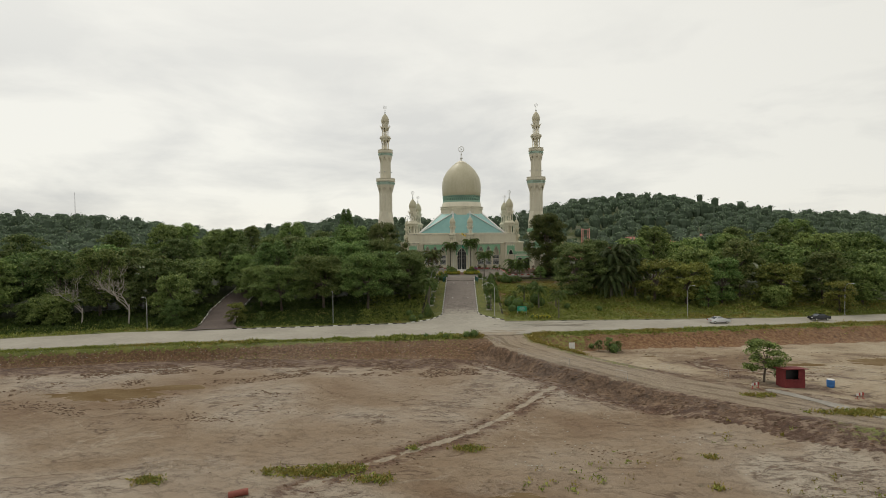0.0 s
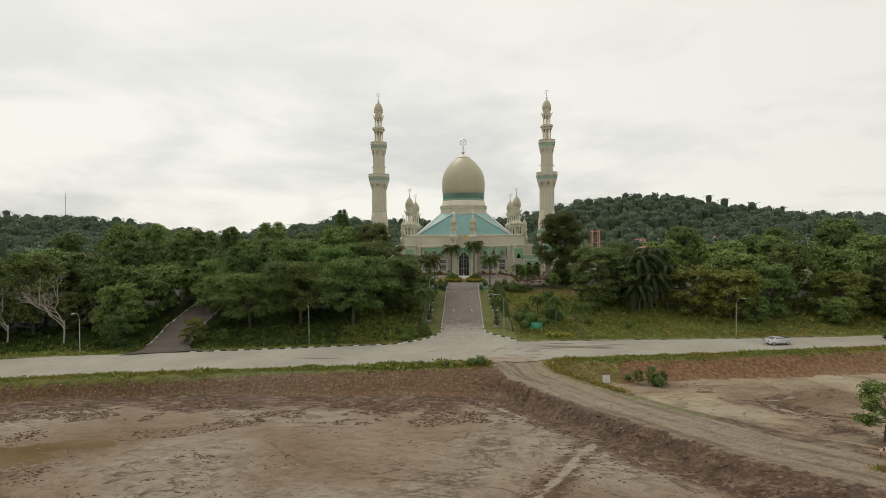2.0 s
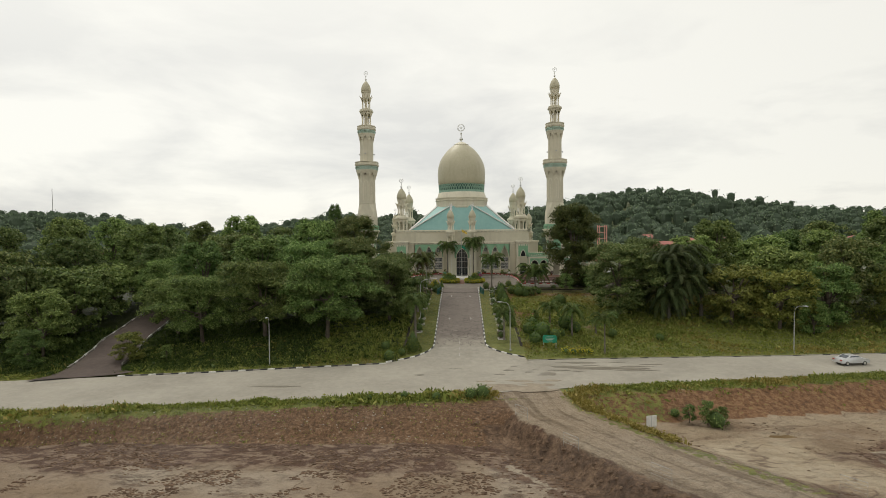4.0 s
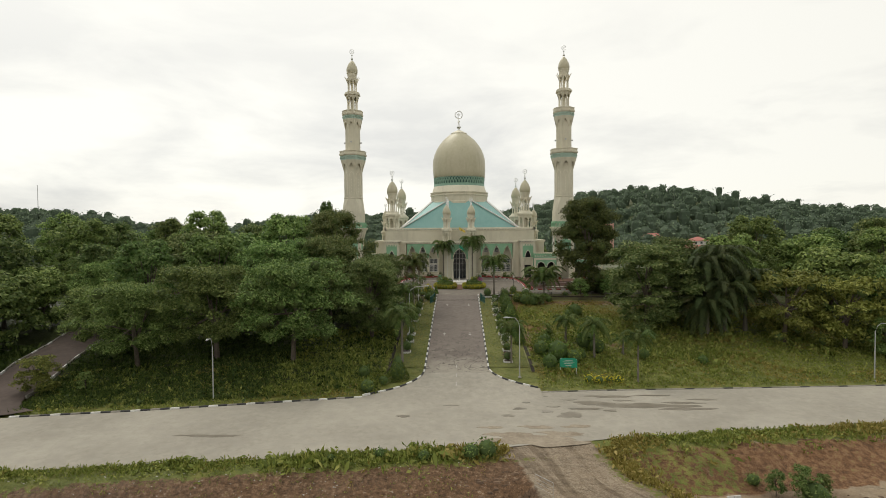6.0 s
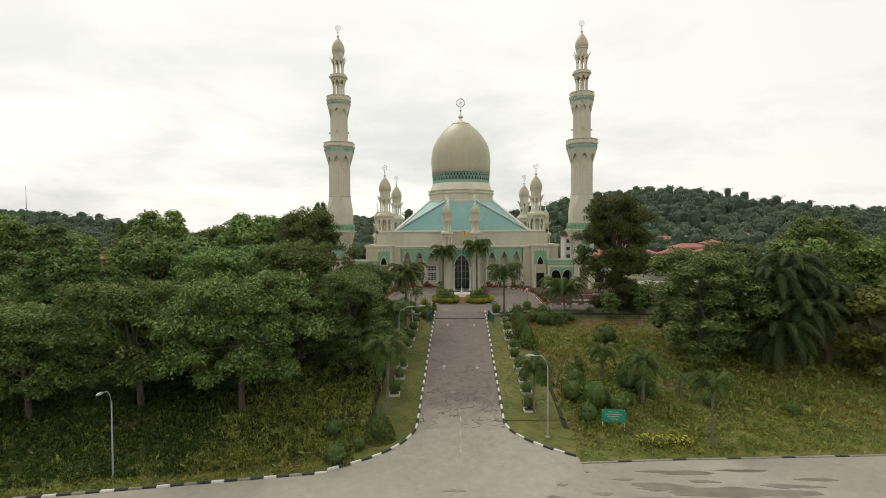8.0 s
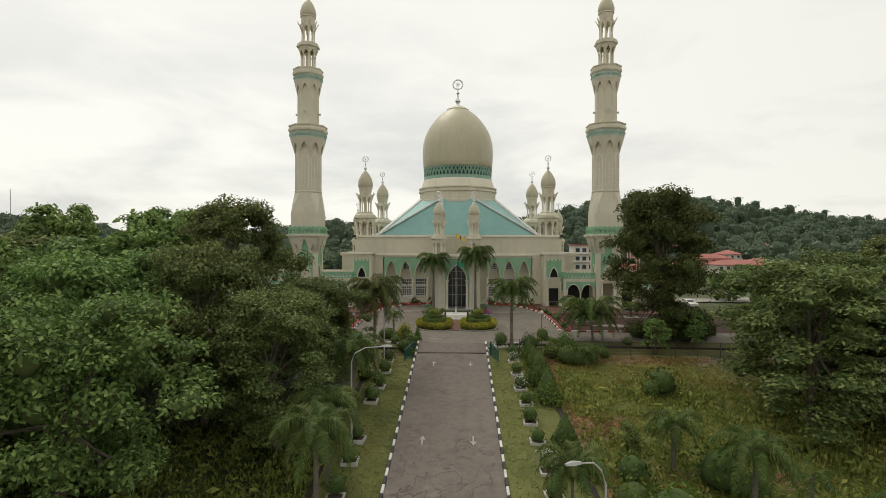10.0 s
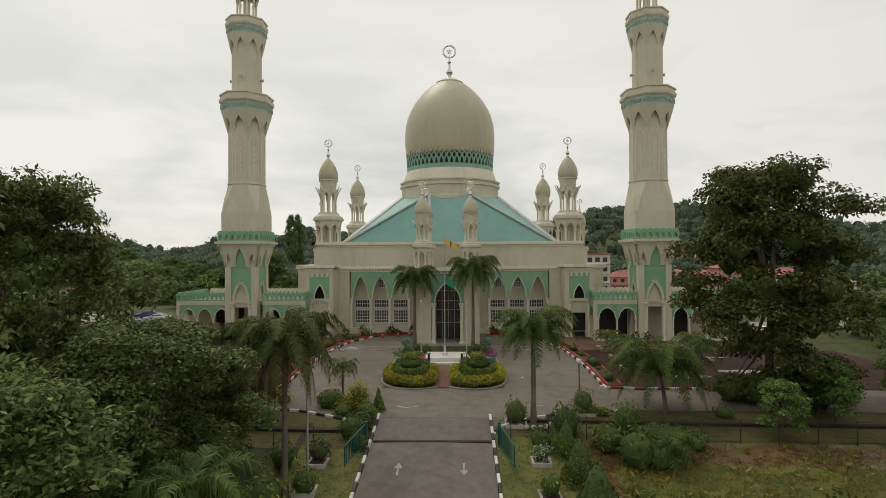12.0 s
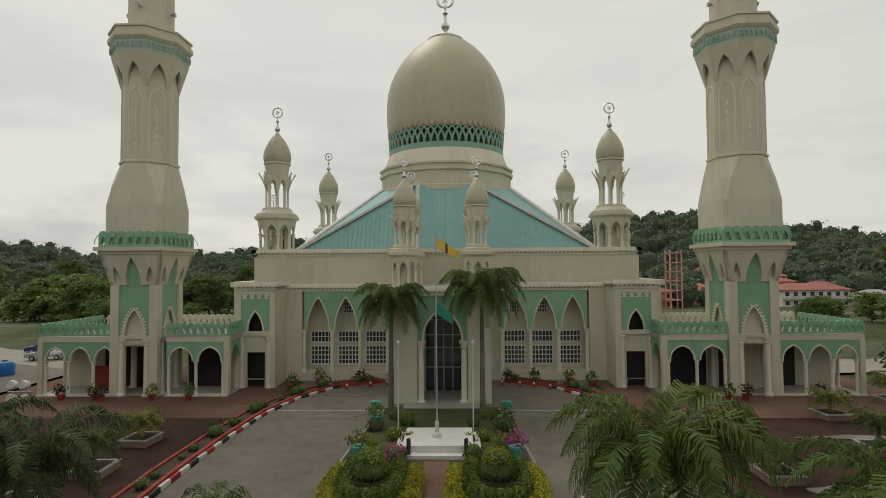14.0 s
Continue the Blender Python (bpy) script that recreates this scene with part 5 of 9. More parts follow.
            g.box(a, s * pw + (0.22 if s > 0 else 0), yy, yy + 0.22, 16.48, 16.66) if s > 0 else g.box(-pw - 0.22, -pw, yy, yy + 0.22, 16.48, 16.66)
    part("portal_cornice", g, TRIM, M)
    part("portal_roof", Geo().box(-pw, pw, py + 0.3, FA + 1, 16.3, 16.95), CONCRETE, M)
    part("portal_steps", Geo().box(-3.2, 3.2, py - 1.6, py + 4.4, BASE - 0.2, BASE + 0.15).box(-3.6, 3.6, py - 2.0, py - 1.6, BASE - 0.2, BASE + 0.06), CONCRETE, M)
    for x in (-3.35, 3.1):
        for y in (py + 1.5, FA - 0.3):
            turret(M, x, y, 17.05, 2.55, 1.12, 0.72)
    # corner turrets
    for x in (-19.1, 18.6):
        turret(M, x, 213.2, TOP2 + 0.75, 3.3, 1.85, 1.06)
        turret(M, x, 237.0, TOP2 + 0.75, 3.3, 1.85, 1.06)
    # pyramid roof: rectangle to octagon
    cy, ap, zt, ze = 224.6, 8.2, 28.6, TOP2 + 0.25
    c8 = [(ap * e8x, cy + ap * e8y) for e8x, e8y in [(math.cos(math.pi / 4 * k + OCT) / math.cos(OCT), math.sin(math.pi / 4 * k + OCT) / math.cos(OCT)) for k in range(8)]]
    rx, ryf, ryb = 17.0, 212.2, 237.2
    corner = [(rx, ryb), (-rx, ryb), (-rx, ryf), (rx, ryf)]
    top = [(x, y, zt) for x, y in c8]
    bot = [(x, y, ze) for x, y in corner]
    faces = [((bot[0], bot[1], top[2], top[1])), ((bot[1], bot[2], top[4], top[3])), ((bot[2], bot[3], top[6], top[5])), ((bot[3], bot[0], top[0], top[7])),
             (bot[0], top[1], top[0]), (bot[1], top[3], top[2]), (bot[2], top[5], top[4]), (bot[3], top[7], top[6])]
    for f in faces:
        g = Geo()
        fs = [Vector(p) for p in f]
        nrm = (fs[1] - fs[0]).cross(fs[2] - fs[0]).normalized()
        if nrm.z < 0:
            nrm = -nrm
        g.add([tuple(p) for p in fs] + [tuple(p - nrm * 0.12) for p in fs], [tuple(range(len(fs))), tuple(range(2 * len(fs) - 1, len(fs) - 1, -1))])
        plane = part("roof_plane", g, ROOF, M, "teal ribbed metal roofing")
        # standing seams running down the slope
        if len(fs) == 4:
            e, up = fs[1] - fs[0], (fs[2] + fs[3]) / 2 - (fs[0] + fs[1]) / 2
            L = e.length
            eh = e.normalized()
            up = (up - eh * up.dot(eh)).normalized()
            n = int(L / 0.5)
            for i in range(1, n):
                p = fs[0] + eh * (L * i / n)
                tl = (fs[3] - fs[0]).dot(eh)
                tr = L - (fs[2] - fs[1]).dot(-eh)
                hgt = (fs[3] - fs[0]).dot(up)
                d = L * i / n
                share = min(1.0, d / tl if d < tl else 1.0, (L - d) / (L - tr) if d > tr else 1.0)
                q = p + up * (hgt * share)
                seam = Geo()
                seam.add([tuple(p - eh * 0.035), tuple(p + eh * 0.035), tuple(q + eh * 0.035), tuple(q - eh * 0.035)] + [tuple(v + nrm * 0.07) for v in (p - eh * 0.035, p + eh * 0.035, q + eh * 0.035, q - eh * 0.035)],
                      [(4, 5, 6, 7), (0, 4, 7, 3), (1, 2, 6, 5), (0, 1, 5, 4)])
                part("seam", seam, ROOF, plane)
    for k, (i, j) in enumerate(((0, 0), (0, 1), (1, 2), (1, 3), (2, 4), (2, 5), (3, 6), (3, 7))):
        a, b = Vector(bot[i]), Vector(top[j])
        g = Geo()
        sd = (b - a).cross(Vector((0, 0, 1))).normalized() * 0.42
        up = Vector((0, 0, 0.28))
        g.add([tuple(v) for v in (a - sd, a + sd, b + sd, b - sd, a - sd + up, a + sd + up, b + sd + up, b - sd + up)], [(0, 1, 2, 3), (4, 5, 6, 7), (0, 1, 5, 4), (1, 2, 6, 5), (2, 3, 7, 6), (3, 0, 4, 7)])
        part("hip_ridge", g, WHITE, M, "white hip flashing")
    g = Geo()
    a, b = Vector((-3.25, 212.3, ze + 0.2)), Vector((-3.25, cy - ap, zt))
    g.add([(a.x - 0.22, a.y, a.z), (a.x + 0.22, a.y, a.z), (b.x + 0.22, b.y, b.z), (b.x - 0.22, b.y, b.z), (a.x - 0.22, a.y - 0.2, a.z + 0.25), (a.x + 0.22, a.y - 0.2, a.z + 0.25), (b.x + 0.22, b.y - 0.2, b.z + 0.25), (b.x - 0.22, b.y - 0.2, b.z + 0.25)], [(4, 5, 6, 7), (0, 4, 7, 3), (1, 2, 6, 5), (0, 1, 5, 4), (2, 3, 7, 6)])
    part("roof_flashing", g, WHITE, M, "white upright roof flashing")
    # drum and dome
    D = part("drum", Geo().lathe([(8.75, zt - 0.6), (8.75, zt), (8.65, zt + 0.1), (8.65, zt + 1.7), (8.95, zt + 1.8), (8.95, zt + 2.1), (8.7, zt + 2.15), (8.7, zt + 2.5), (8.95, zt + 2.55), (8.95, zt + 2.8), (8.3, zt + 2.85)], 16, 0, cy, OCT / 2), CREAM, M)
    part("drum_collar", Geo().lathe([(8.25, 31.3), (8.2, 31.9), (7.75, 33.2), (7.7, 33.3)], 48, 0, cy), TRIM, M, smooth=0.6)
    # backing is darkened in colour so the lattice gaps read as shaded
    part("lattice_backing", Geo().lathe([(7.25, 33.2), (7.2, 34.0), (7.3, 36.4)], 48, 0, cy), LATTICEBACK, M, "teal wall behind the lattice, darkened for shaded gaps", 0.6)
    part("lattice_base", Geo().lathe([(7.72, 33.25), (7.66, 34.0), (7.3, 34.05)], 48, 0, cy), TEAL, M, "teal ring", 0.6)
    g = Geo()
    N = 28
    for k in range(N):
        for off in (0, 0.5):
            a0 = 2 * math.pi * (k + off) / N
            half = 2 * math.pi / N * 0.5
            cv = arch_curve(half, 34.0, 35.9, 7)
            for s in (-1, 1):
                for (h0, z0), (h1, z1) in zip(cv, cv[1:]):
                    q = []
                    for h, z in ((h0, z0), (h1, z1)):
                        r = 7.66 + 0.12 * (z - 34.0) / 1.9
                        for dh in (-0.018, 0.018):
                            for dr in (0, 0.22):
                                aa = a0 + s * h + dh
                                q.append(((r - dr) * math.cos(aa), cy + (r - dr) * math.sin(aa), z))
                    g.add(q, [(0, 2, 6, 4), (1, 5, 7, 3), (0, 4, 5, 1), (2, 3, 7, 6)])
    part("dome_lattice", g, TEAL, M, "teal lattice of crossing pointed arches")
    prof = [(7.55, 35.9), (7.72, 36.1), (7.9, 37.2), (8.0, 38.6), (8.0, 40.0), (7.86, 41.6), (7.48, 43.1), (6.98, 44.3), (6.30, 45.5), (5.42, 46.7), (4.42, 47.8), (3.38, 48.7), (2.4, 49.35), (2.3, 49.5), (1.6, 50.0), (0.9, 50.35), (0.4, 50.5)]
    part("dome", Geo().lathe(prof, 64, 0, cy), DOME, M, "smooth beige bulb dome", 0.7)
    g = Geo()
    for k in range(64):
        a = 2 * math.pi * k / 64
        g.add([(r * math.cos(a + d), cy + r * math.sin(a + d), z) for r, z, d in ((7.86, 36.5, -0.049), (7.86, 36.5, 0.049), (7.76, 35.9, 0.0), (7.6, 36.5, -0.049), (7.6, 36.5, 0.049), (7.5, 35.9, 0.0))], [(0, 1, 2), (5, 4, 3), (0, 2, 5, 3), (1, 4, 5, 2), (0, 3, 4, 1)])
    part("dome_fringe", g, DOME, M)
    part("dome_cap", Geo().lathe([(2.45, 49.35), (2.5, 49.5), (2.3, 49.6), (1.5, 50.1), (0.5, 50.55)], 32, 0, cy), TRIM, M, smooth=0.6)
    put("finial", shared("bigfinial", lambda: finial(1.75).mesh("finial", STEEL, 0.9)), M, (0, cy, 50.5), 0, 1.0, "steel finial with a ring and star")
    # arcades beside the minarets
    ay = 202.0
    for s in (-1, 1):
        runs = [(s * 30.0, s * 37.4, 3), (s * 19.6, s * 25.4, 2)]
        for u0, u1, n in runs:
            a, b = sorted((u0, u1))
            pier = 0.45
            g = Geo()
            g.box(a, b, ay, ay + 0.4, 12.05, 12.55)
            outer_first = abs(a) > abs(b)
            end = a if (outer_first == (n == 3)) else b - pier
            g.box(end, end + pier, ay - 0.05, ay + 0.45, BASE - 0.3, 12.05)
            g.box(a, b, ay - 0.3, ay + 0.6, BASE - 0.4, BASE + 0.12)
            part("arcade_wall", g, CREAM, M)
            a2, b2 = (a + pier, b) if end == a else (a, b - pier)
            w = (b2 - a2) / n
            g = Geo()
            for k in range(n):
                bay(g, a2 + k * w, a2 + (k + 1) * w, 10.3, 11.6, 12.05, w * 0.42, ay + 0.04, ay + 0.36, ident, 8)
            part("green_spandrel", g, GREEN, M, "mint green arcade wall")
            for k in range(n):
                g = Geo()
                arch_band(g, a2 + (k + 0.5) * w, w * 0.39, 10.3, 11.52, 0.1, ay - 0.03, ay + 0.2, ident, 8)
                part("arch_moulding", g, TRIM, M)
            for k in range(n + 1):
                u = min(max(a2 + k * w, a2 + 0.15), b2 - 0.15)
                put("column", column_mesh(10.3 - BASE, 0.15), M, (u, ay + 0.2, BASE))
            g = Geo()
            lattice(g, a, b, 12.6, 13.75, wall_map(0, ay - 0.05, -90), 0.62)
            part("parapet", g, GREEN, M, "mint green pierced parapet")
            g = Geo()
            g.box(a, b, ay + 3.8, ay + 4.1, BASE, 12.05)
            part("arcade_back_wall", g, CREAM, M)
            inner = b if abs(b) < abs(a) else a
            d0, d1 = sorted((inner + s * (1.0 if n == 3 else 1.6), inner + s * (3.6 if n == 3 else 5.6)))
            # black panel on the back wall, shade painted where arches look dark
            part("arcade_doorway", Geo().box(d0, d1, ay + 3.72, ay + 3.8, BASE + 0.1, 11.6), DARK, M, "black panel painted as the dark inside the arcade")
            if n == 3 and s < 0:
                part("arcade_board", Geo().box(-34.4, -32.5, ay + 3.0, ay + 3.1, BASE + 0.15, 9.3), REDPAINT, M, "dark red notice board in the arcade")
        # roof, side return, outer end
        a, b = sorted((s * 19.6, s * 37.4))
        part("arcade_roof", Geo().box(a, b, ay + 0.4, ay + 9.0, 12.05, 12.5), CONCRETE, M)
        part("arcade_floor", Geo().box(a, b, ay, ay + 4, BASE - 0.4, BASE + 0.1), CONCRETE, M)
        ex = s * 37.4
        g = Geo()
        lattice(g, -4.3, 4.3, 12.6, 13.75, wall_map(ex, ay + 4.5, 0 if s > 0 else 180), 0.62)
        part("parapet", g, GREEN, M, "mint green pierced parapet")
        g = Geo()
        lattice(g, -8.5, 8.5, 12.6, 13.75, wall_map(s * 28.6, ay + 9.0, -90), 0.62)
        part("parapet", g, TRIM, M, "pale pierced parapet at the back")
        g = Geo()
        fm = wall_map(ex, ay + 4.5, 0 if s > 0 else 180)
        for k in range(3):
            bay(g, -4.1 + k * 2.73, -4.1 + (k + 1) * 2.73, 10.3, 11.6, 12.05, 1.1, 0.0, 0.35, fm, 8)
        part("green_spandrel", g, GREEN, M)
        for k in range(4):
            put("column", column_mesh(10.3 - BASE, 0.16), M, fm(-4.1 + k * 2.73, 0.2, BASE))
        ix = s * 19.7
        g = Geo()
        fm = wall_map(ix, ay + 1.7, 180 if s > 0 else 0)
        bay(g, -1.6, 1.6, 10.3, 11.6, 12.05, 0.9, 0.0, 0.35, fm, 8)
        part("green_spandrel", g, GREEN, M)
        g = Geo()
        lattice(g, -1.5, 1.5, 12.6, 13.75, fm, 0.62)
        slab(g, -1.6, 1.6, 12.05, 12.6, 0, 0.4, fm)
        part("parapet", g, GREEN, M, "mint green pierced parapet")
    return M


# Teal darkened to paint the shade in the dome lattice's gaps.
LATTICEBACK = mat("shade_teal_backing", (0.03, 0.09, 0.08), (0.05, 0.13, 0.115), 0.7, 1, 0.3, 0.0)
build_mosque()
build_minaret(-28.35, 204.0, 1)
build_minaret(27.7, 204.0, -1)


# ---- plants ----
def leaf_cards(centres, normals, size, rng, shape=1.7, jitter=0.75):
    """Many small pointed leaves as one mesh: vertices and faces."""
    n = len(centres)
    nr = normals + rng.normal(0, jitter, (n, 3))
    nr /= np.linalg.norm(nr, axis=1)[:, None] + 1e-9
    t = np.cross(nr, rng.normal(0, 1, (n, 3)))
    t /= np.linalg.norm(t, axis=1)[:, None] + 1e-9
    b = np.cross(nr, t)
    s = size * rng.uniform(0.6, 1.35, n)[:, None]
    droop = np.array([0, 0, -0.25])
    v = np.stack([centres - t * s * shape * 0.5, centres + b * s * 0.5, centres + t * s * shape * 0.5 + droop * s, centres - b * s * 0.5], 1)
    return v.reshape(-1, 3)


def cards_mesh(name, v, material):
    n = len(v) // 4
    me = bpy.data.meshes.new(name)
    me.vertices.add(len(v))
    me.vertices.foreach_set("co", v.astype(np.float32).ravel())
    me.loops.add(n * 4)
    me.loops.foreach_set("vertex_index", np.arange(n * 4, dtype=np.int32))
    me.polygons.add(n)
    me.polygons.foreach_set("loop_start", np.arange(0, n * 4, 4, dtype=np.int32))
    me.materials.append(material)
    me.update(calc_edges=True)
    return me


def clump_points(rng, clumps, per):
    """Points on the upper and outer parts of many overlapping clumps."""
    P, N = [], []
    for (cx, cy, cz, r) in clumps:
        k = max(8, int(per * r * r))
        d = rng.normal(0, 1, (k, 3))
        d[:, 2] = np.abs(d[:, 2]) * 0.95 - 0.3 * rng.random(k)
        d /= np.linalg.norm(d, axis=1)[:, None]
        rad = r * rng.uniform(0.6, 1.2, k)[:, None]
        P.append(np.array([cx, cy, cz]) + d * rad * np.array([1, 1, 0.72]))
        N.append(d + np.array([0, 0, 0.9]))
    return np.concatenate(P), np.concatenate(N)


def make_tree(seed, h, cr, clumps=46, per=60, leaf=0.34, material=None, low=0.35, trunk=0.28, clump=1.0, shape=1.7):
    """Meshes of a broad-leaved tree: trunk with limbs, and a crown of leaves in clumps."""
    rng = np.random.default_rng(seed)
    cl = []
    for i in range(clumps):
        t = rng.random()
        z = h * (low + (0.92 - low) * t ** 0.8)
        span = math.sin(math.pi * min(1.0, 0.18 + 0.80 * (z / h - low) / (1 - low) * 0.95)) ** 0.6
        a = rng.uniform(0, 2 * math.pi)
        lob = 0.8 + 0.2 * math.sin(3 * a + seed) + 0.12 * math.sin(5 * a + 2 * seed)
        q = cr * span * lob * math.sqrt(rng.uniform(0.15, 0.85))
        cl.append((q * math.cos(a), q * math.sin(a), z, cr * clump * rng.uniform(0.17, 0.31)))
    P, N = clump_points(rng, cl, per)
    crown = cards_mesh("crown", leaf_cards(P, N, leaf, rng, shape), material or LEAF)
    g = Geo()
    lean = rng.uniform(-0.06, 0.06, 2) * h
    top = (lean[0], lean[1], h * 0.62)
    g.tube([(0, 0, -0.6), (lean[0] * 0.2, lean[1] * 0.2, h * 0.18), (lean[0] * 0.6, lean[1] * 0.6, h * 0.4), top], [trunk * 1.3, trunk, trunk * 0.75, trunk * 0.4], 7)
    for i in range(0, len(cl), max(1, len(cl) // 12)):
        c = cl[i]
        st = rng.uniform(0.2, 0.5)
        p0 = (lean[0] * st * 1.5, lean[1] * st * 1.5, h * st)
        mid = (p0[0] * 0.5 + c[0] * 0.5, p0[1] * 0.5 + c[1] * 0.5, p0[2] * 0.4 + c[2] * 0.6)
        g.tube([p0, mid, c[:3]], [trunk * 0.5, trunk * 0.3, trunk * 0.12], 5)
    # solid cores fill the crown; shade is put into their dark colour
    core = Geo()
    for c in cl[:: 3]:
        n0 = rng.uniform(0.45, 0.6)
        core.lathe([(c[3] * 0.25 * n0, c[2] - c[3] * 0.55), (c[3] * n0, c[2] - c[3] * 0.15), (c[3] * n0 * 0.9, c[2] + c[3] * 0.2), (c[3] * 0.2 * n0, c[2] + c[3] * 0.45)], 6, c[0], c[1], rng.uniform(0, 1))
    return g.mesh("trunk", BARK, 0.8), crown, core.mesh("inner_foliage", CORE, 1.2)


TREES = {}


def tree_kind(key, **kw):
    TREES[key] = make_tree(**kw)


tree_kind("spread", seed=11, h=14, cr=9.0, clumps=120, per=125, leaf=0.19, low=0.24, trunk=0.32, clump=0.66)
tree_kind("round", seed=5, h=13, cr=6.4, clumps=84, per=105, leaf=0.25, low=0.10, clump=0.8)
tree_kind("dark", seed=21, h=16, cr=6.6, clumps=170, per=190, leaf=0.165, low=0.03, material=LEAFDARK, clump=0.78)
tree_kind("close", seed=7, h=14, cr=6.8, clumps=190, per=260, leaf=0.13, low=0.1, material=LEAFMIX, clump=0.56, shape=2.1)
tree_kind("fine", seed=61, h=14, cr=6.8, clumps=150, per=150, leaf=0.17, low=0.06, material=LEAFMIX, clump=0.64, shape=2.0)
tree_kind("tall", seed=8, h=17, cr=6.2, clumps=90, per=60, leaf=0.30, low=0.16, clump=0.85)
tree_kind("wide", seed=17, h=13, cr=8.6, clumps=100, per=40, leaf=0.36, low=0.12, clump=0.8)
tree_kind("shady", seed=29, h=16, cr=6.6, clumps=88, per=55, leaf=0.33, low=0.12, material=LEAFMIX, clump=0.85)
tree_kind("olive", seed=33, h=11, cr=5.6, clumps=62, per=90, leaf=0.26, low=0.08, material=LEAFOLIVE, clump=0.85)
tree_kind("low", seed=52, h=9, cr=6.0, clumps=30, per=15, leaf=0.65, low=0.06)
tree_kind("small", seed=44, h=5, cr=2.3, clumps=40, per=300, leaf=0.13, low=0.14, trunk=0.1)


def plant_tree(kind, x, y, s=1.0, turn=None, label="", group="trees on the slopes", z=None):
    trunk, crown, core = TREES[kind]
    turn = random.uniform(0, 360) if turn is None else turn
    words = {"spread": "wide spreading tree with layered green foliage", "round": "round-crowned dense green tree", "tall": "tall green tree with an uneven crown",
             "close": "dense dark tree with clustered narrow leaves", "wide": "broad low-branched green tree", "shady": "dark green shady woodland tree", "dark": "tall dark green tree with dense foliage", "olive": "olive green bushy tree on the slope", "fine": "full green tree with small leaves", "low": "low bushy green tree on open land", "small": "small green tree with a thin trunk"}[kind]
    T = thing("tree", label or words, "tree", (x, y, land(x, y) if z is None else z), turn, group)
    sc = s if isinstance(s, tuple) else (s, s, s * random.uniform(0.93, 1.08))
    put("trunk", trunk, T, (0, 0, 0), 0, sc)
    put("crown", crown, T, (0, 0, 0), 0, sc)
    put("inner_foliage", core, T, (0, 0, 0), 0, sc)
    return T


def build_trees():
    # left of the driveway
    for kind, x, y, s in [("spread", -23.0, 135.6, 1.0), ("spread", -34.0, 136.5, 1.0), ("spread", -43.5, 133.5, 0.85), ("spread", -50.5, 138.5, 0.8), ("close", -13.8, 146, (1.0, 1.0, 0.92)), ("fine", -21, 149, (0.95, 0.95, 1.15)), ("spread", -29.5, 148, 1.08), ("tall", -39, 147, 0.95),
                          ("close", -14.2, 156.5, (0.95, 0.95, 0.84)), ("dark", -13.9, 164.2, 0.46), ("close", -22.5, 159, (1.12, 1.12, 1.36)), ("tall", -31, 160, 1.0), ("wide", -41, 158, 1.1), ("tall", -50, 147, 0.9), ("shady", -50, 163, 1.0), ("tall", -37, 172, 1.0), ("tall", -54, 176, 1.0), ("shady", -47, 183, 0.9), ("wide", -64, 188, 1.0)]:
        plant_tree(kind, x, y, s)
    # beside and beyond the side road
    for kind, x, y, s in [("olive", -51.5, 126.5, 0.5), ("tall", -71, 160, 1.05), ("shady", -77, 150, 1.0), ("wide", -70, 139, 0.95), ("shady", -83, 141, 1.0), ("tall", -86, 130, 0.95), ("round", -66.5, 128, 0.85), ("wide", -95, 144, 1.1), ("shady", -97, 131, 1.05), ("tall", -104, 121, 1.0), ("tall", -88, 160, 1.05), ("shady", -73, 172, 1.0),
                          ("wide", -110, 138, 1.1), ("tall", -117, 124, 1.0), ("shady", -122, 150, 1.1), ("tall", -104, 162, 1.0), ("wide", -82, 184, 1.1), ("tall", -98, 190, 1.1), ("shady", -68, 205, 0.9), ("tall", -84, 212, 1.0), ("wide", -91, 122, 0.6), ("wide", -126, 130, 1.0), ("shady", -136, 142, 1.1), ("round", -63.5, 121.5, 0.45), ("round", -54.0, 147.0, 0.8), ("round", -56.0, 155.5, 0.9), ("spread", -58.0, 150.5, 0.8), ("shady", -64.5, 156.5, 0.85), ("wide", -70, 150, 0.8), ("shady", -90, 138, 0.9), ("shady", -76, 136, 0.8), ("wide", -102, 136, 0.9), ("shady", -80, 132, 0.55), ("wide", -72, 131, 0.42), ("shady", -112, 128, 0.8), ("wide", -97, 123, 0.42), ("wide", -108, 117, 0.4), ("shady", -119, 135, 0.9)]:
        plant_tree(kind, x, y, s)
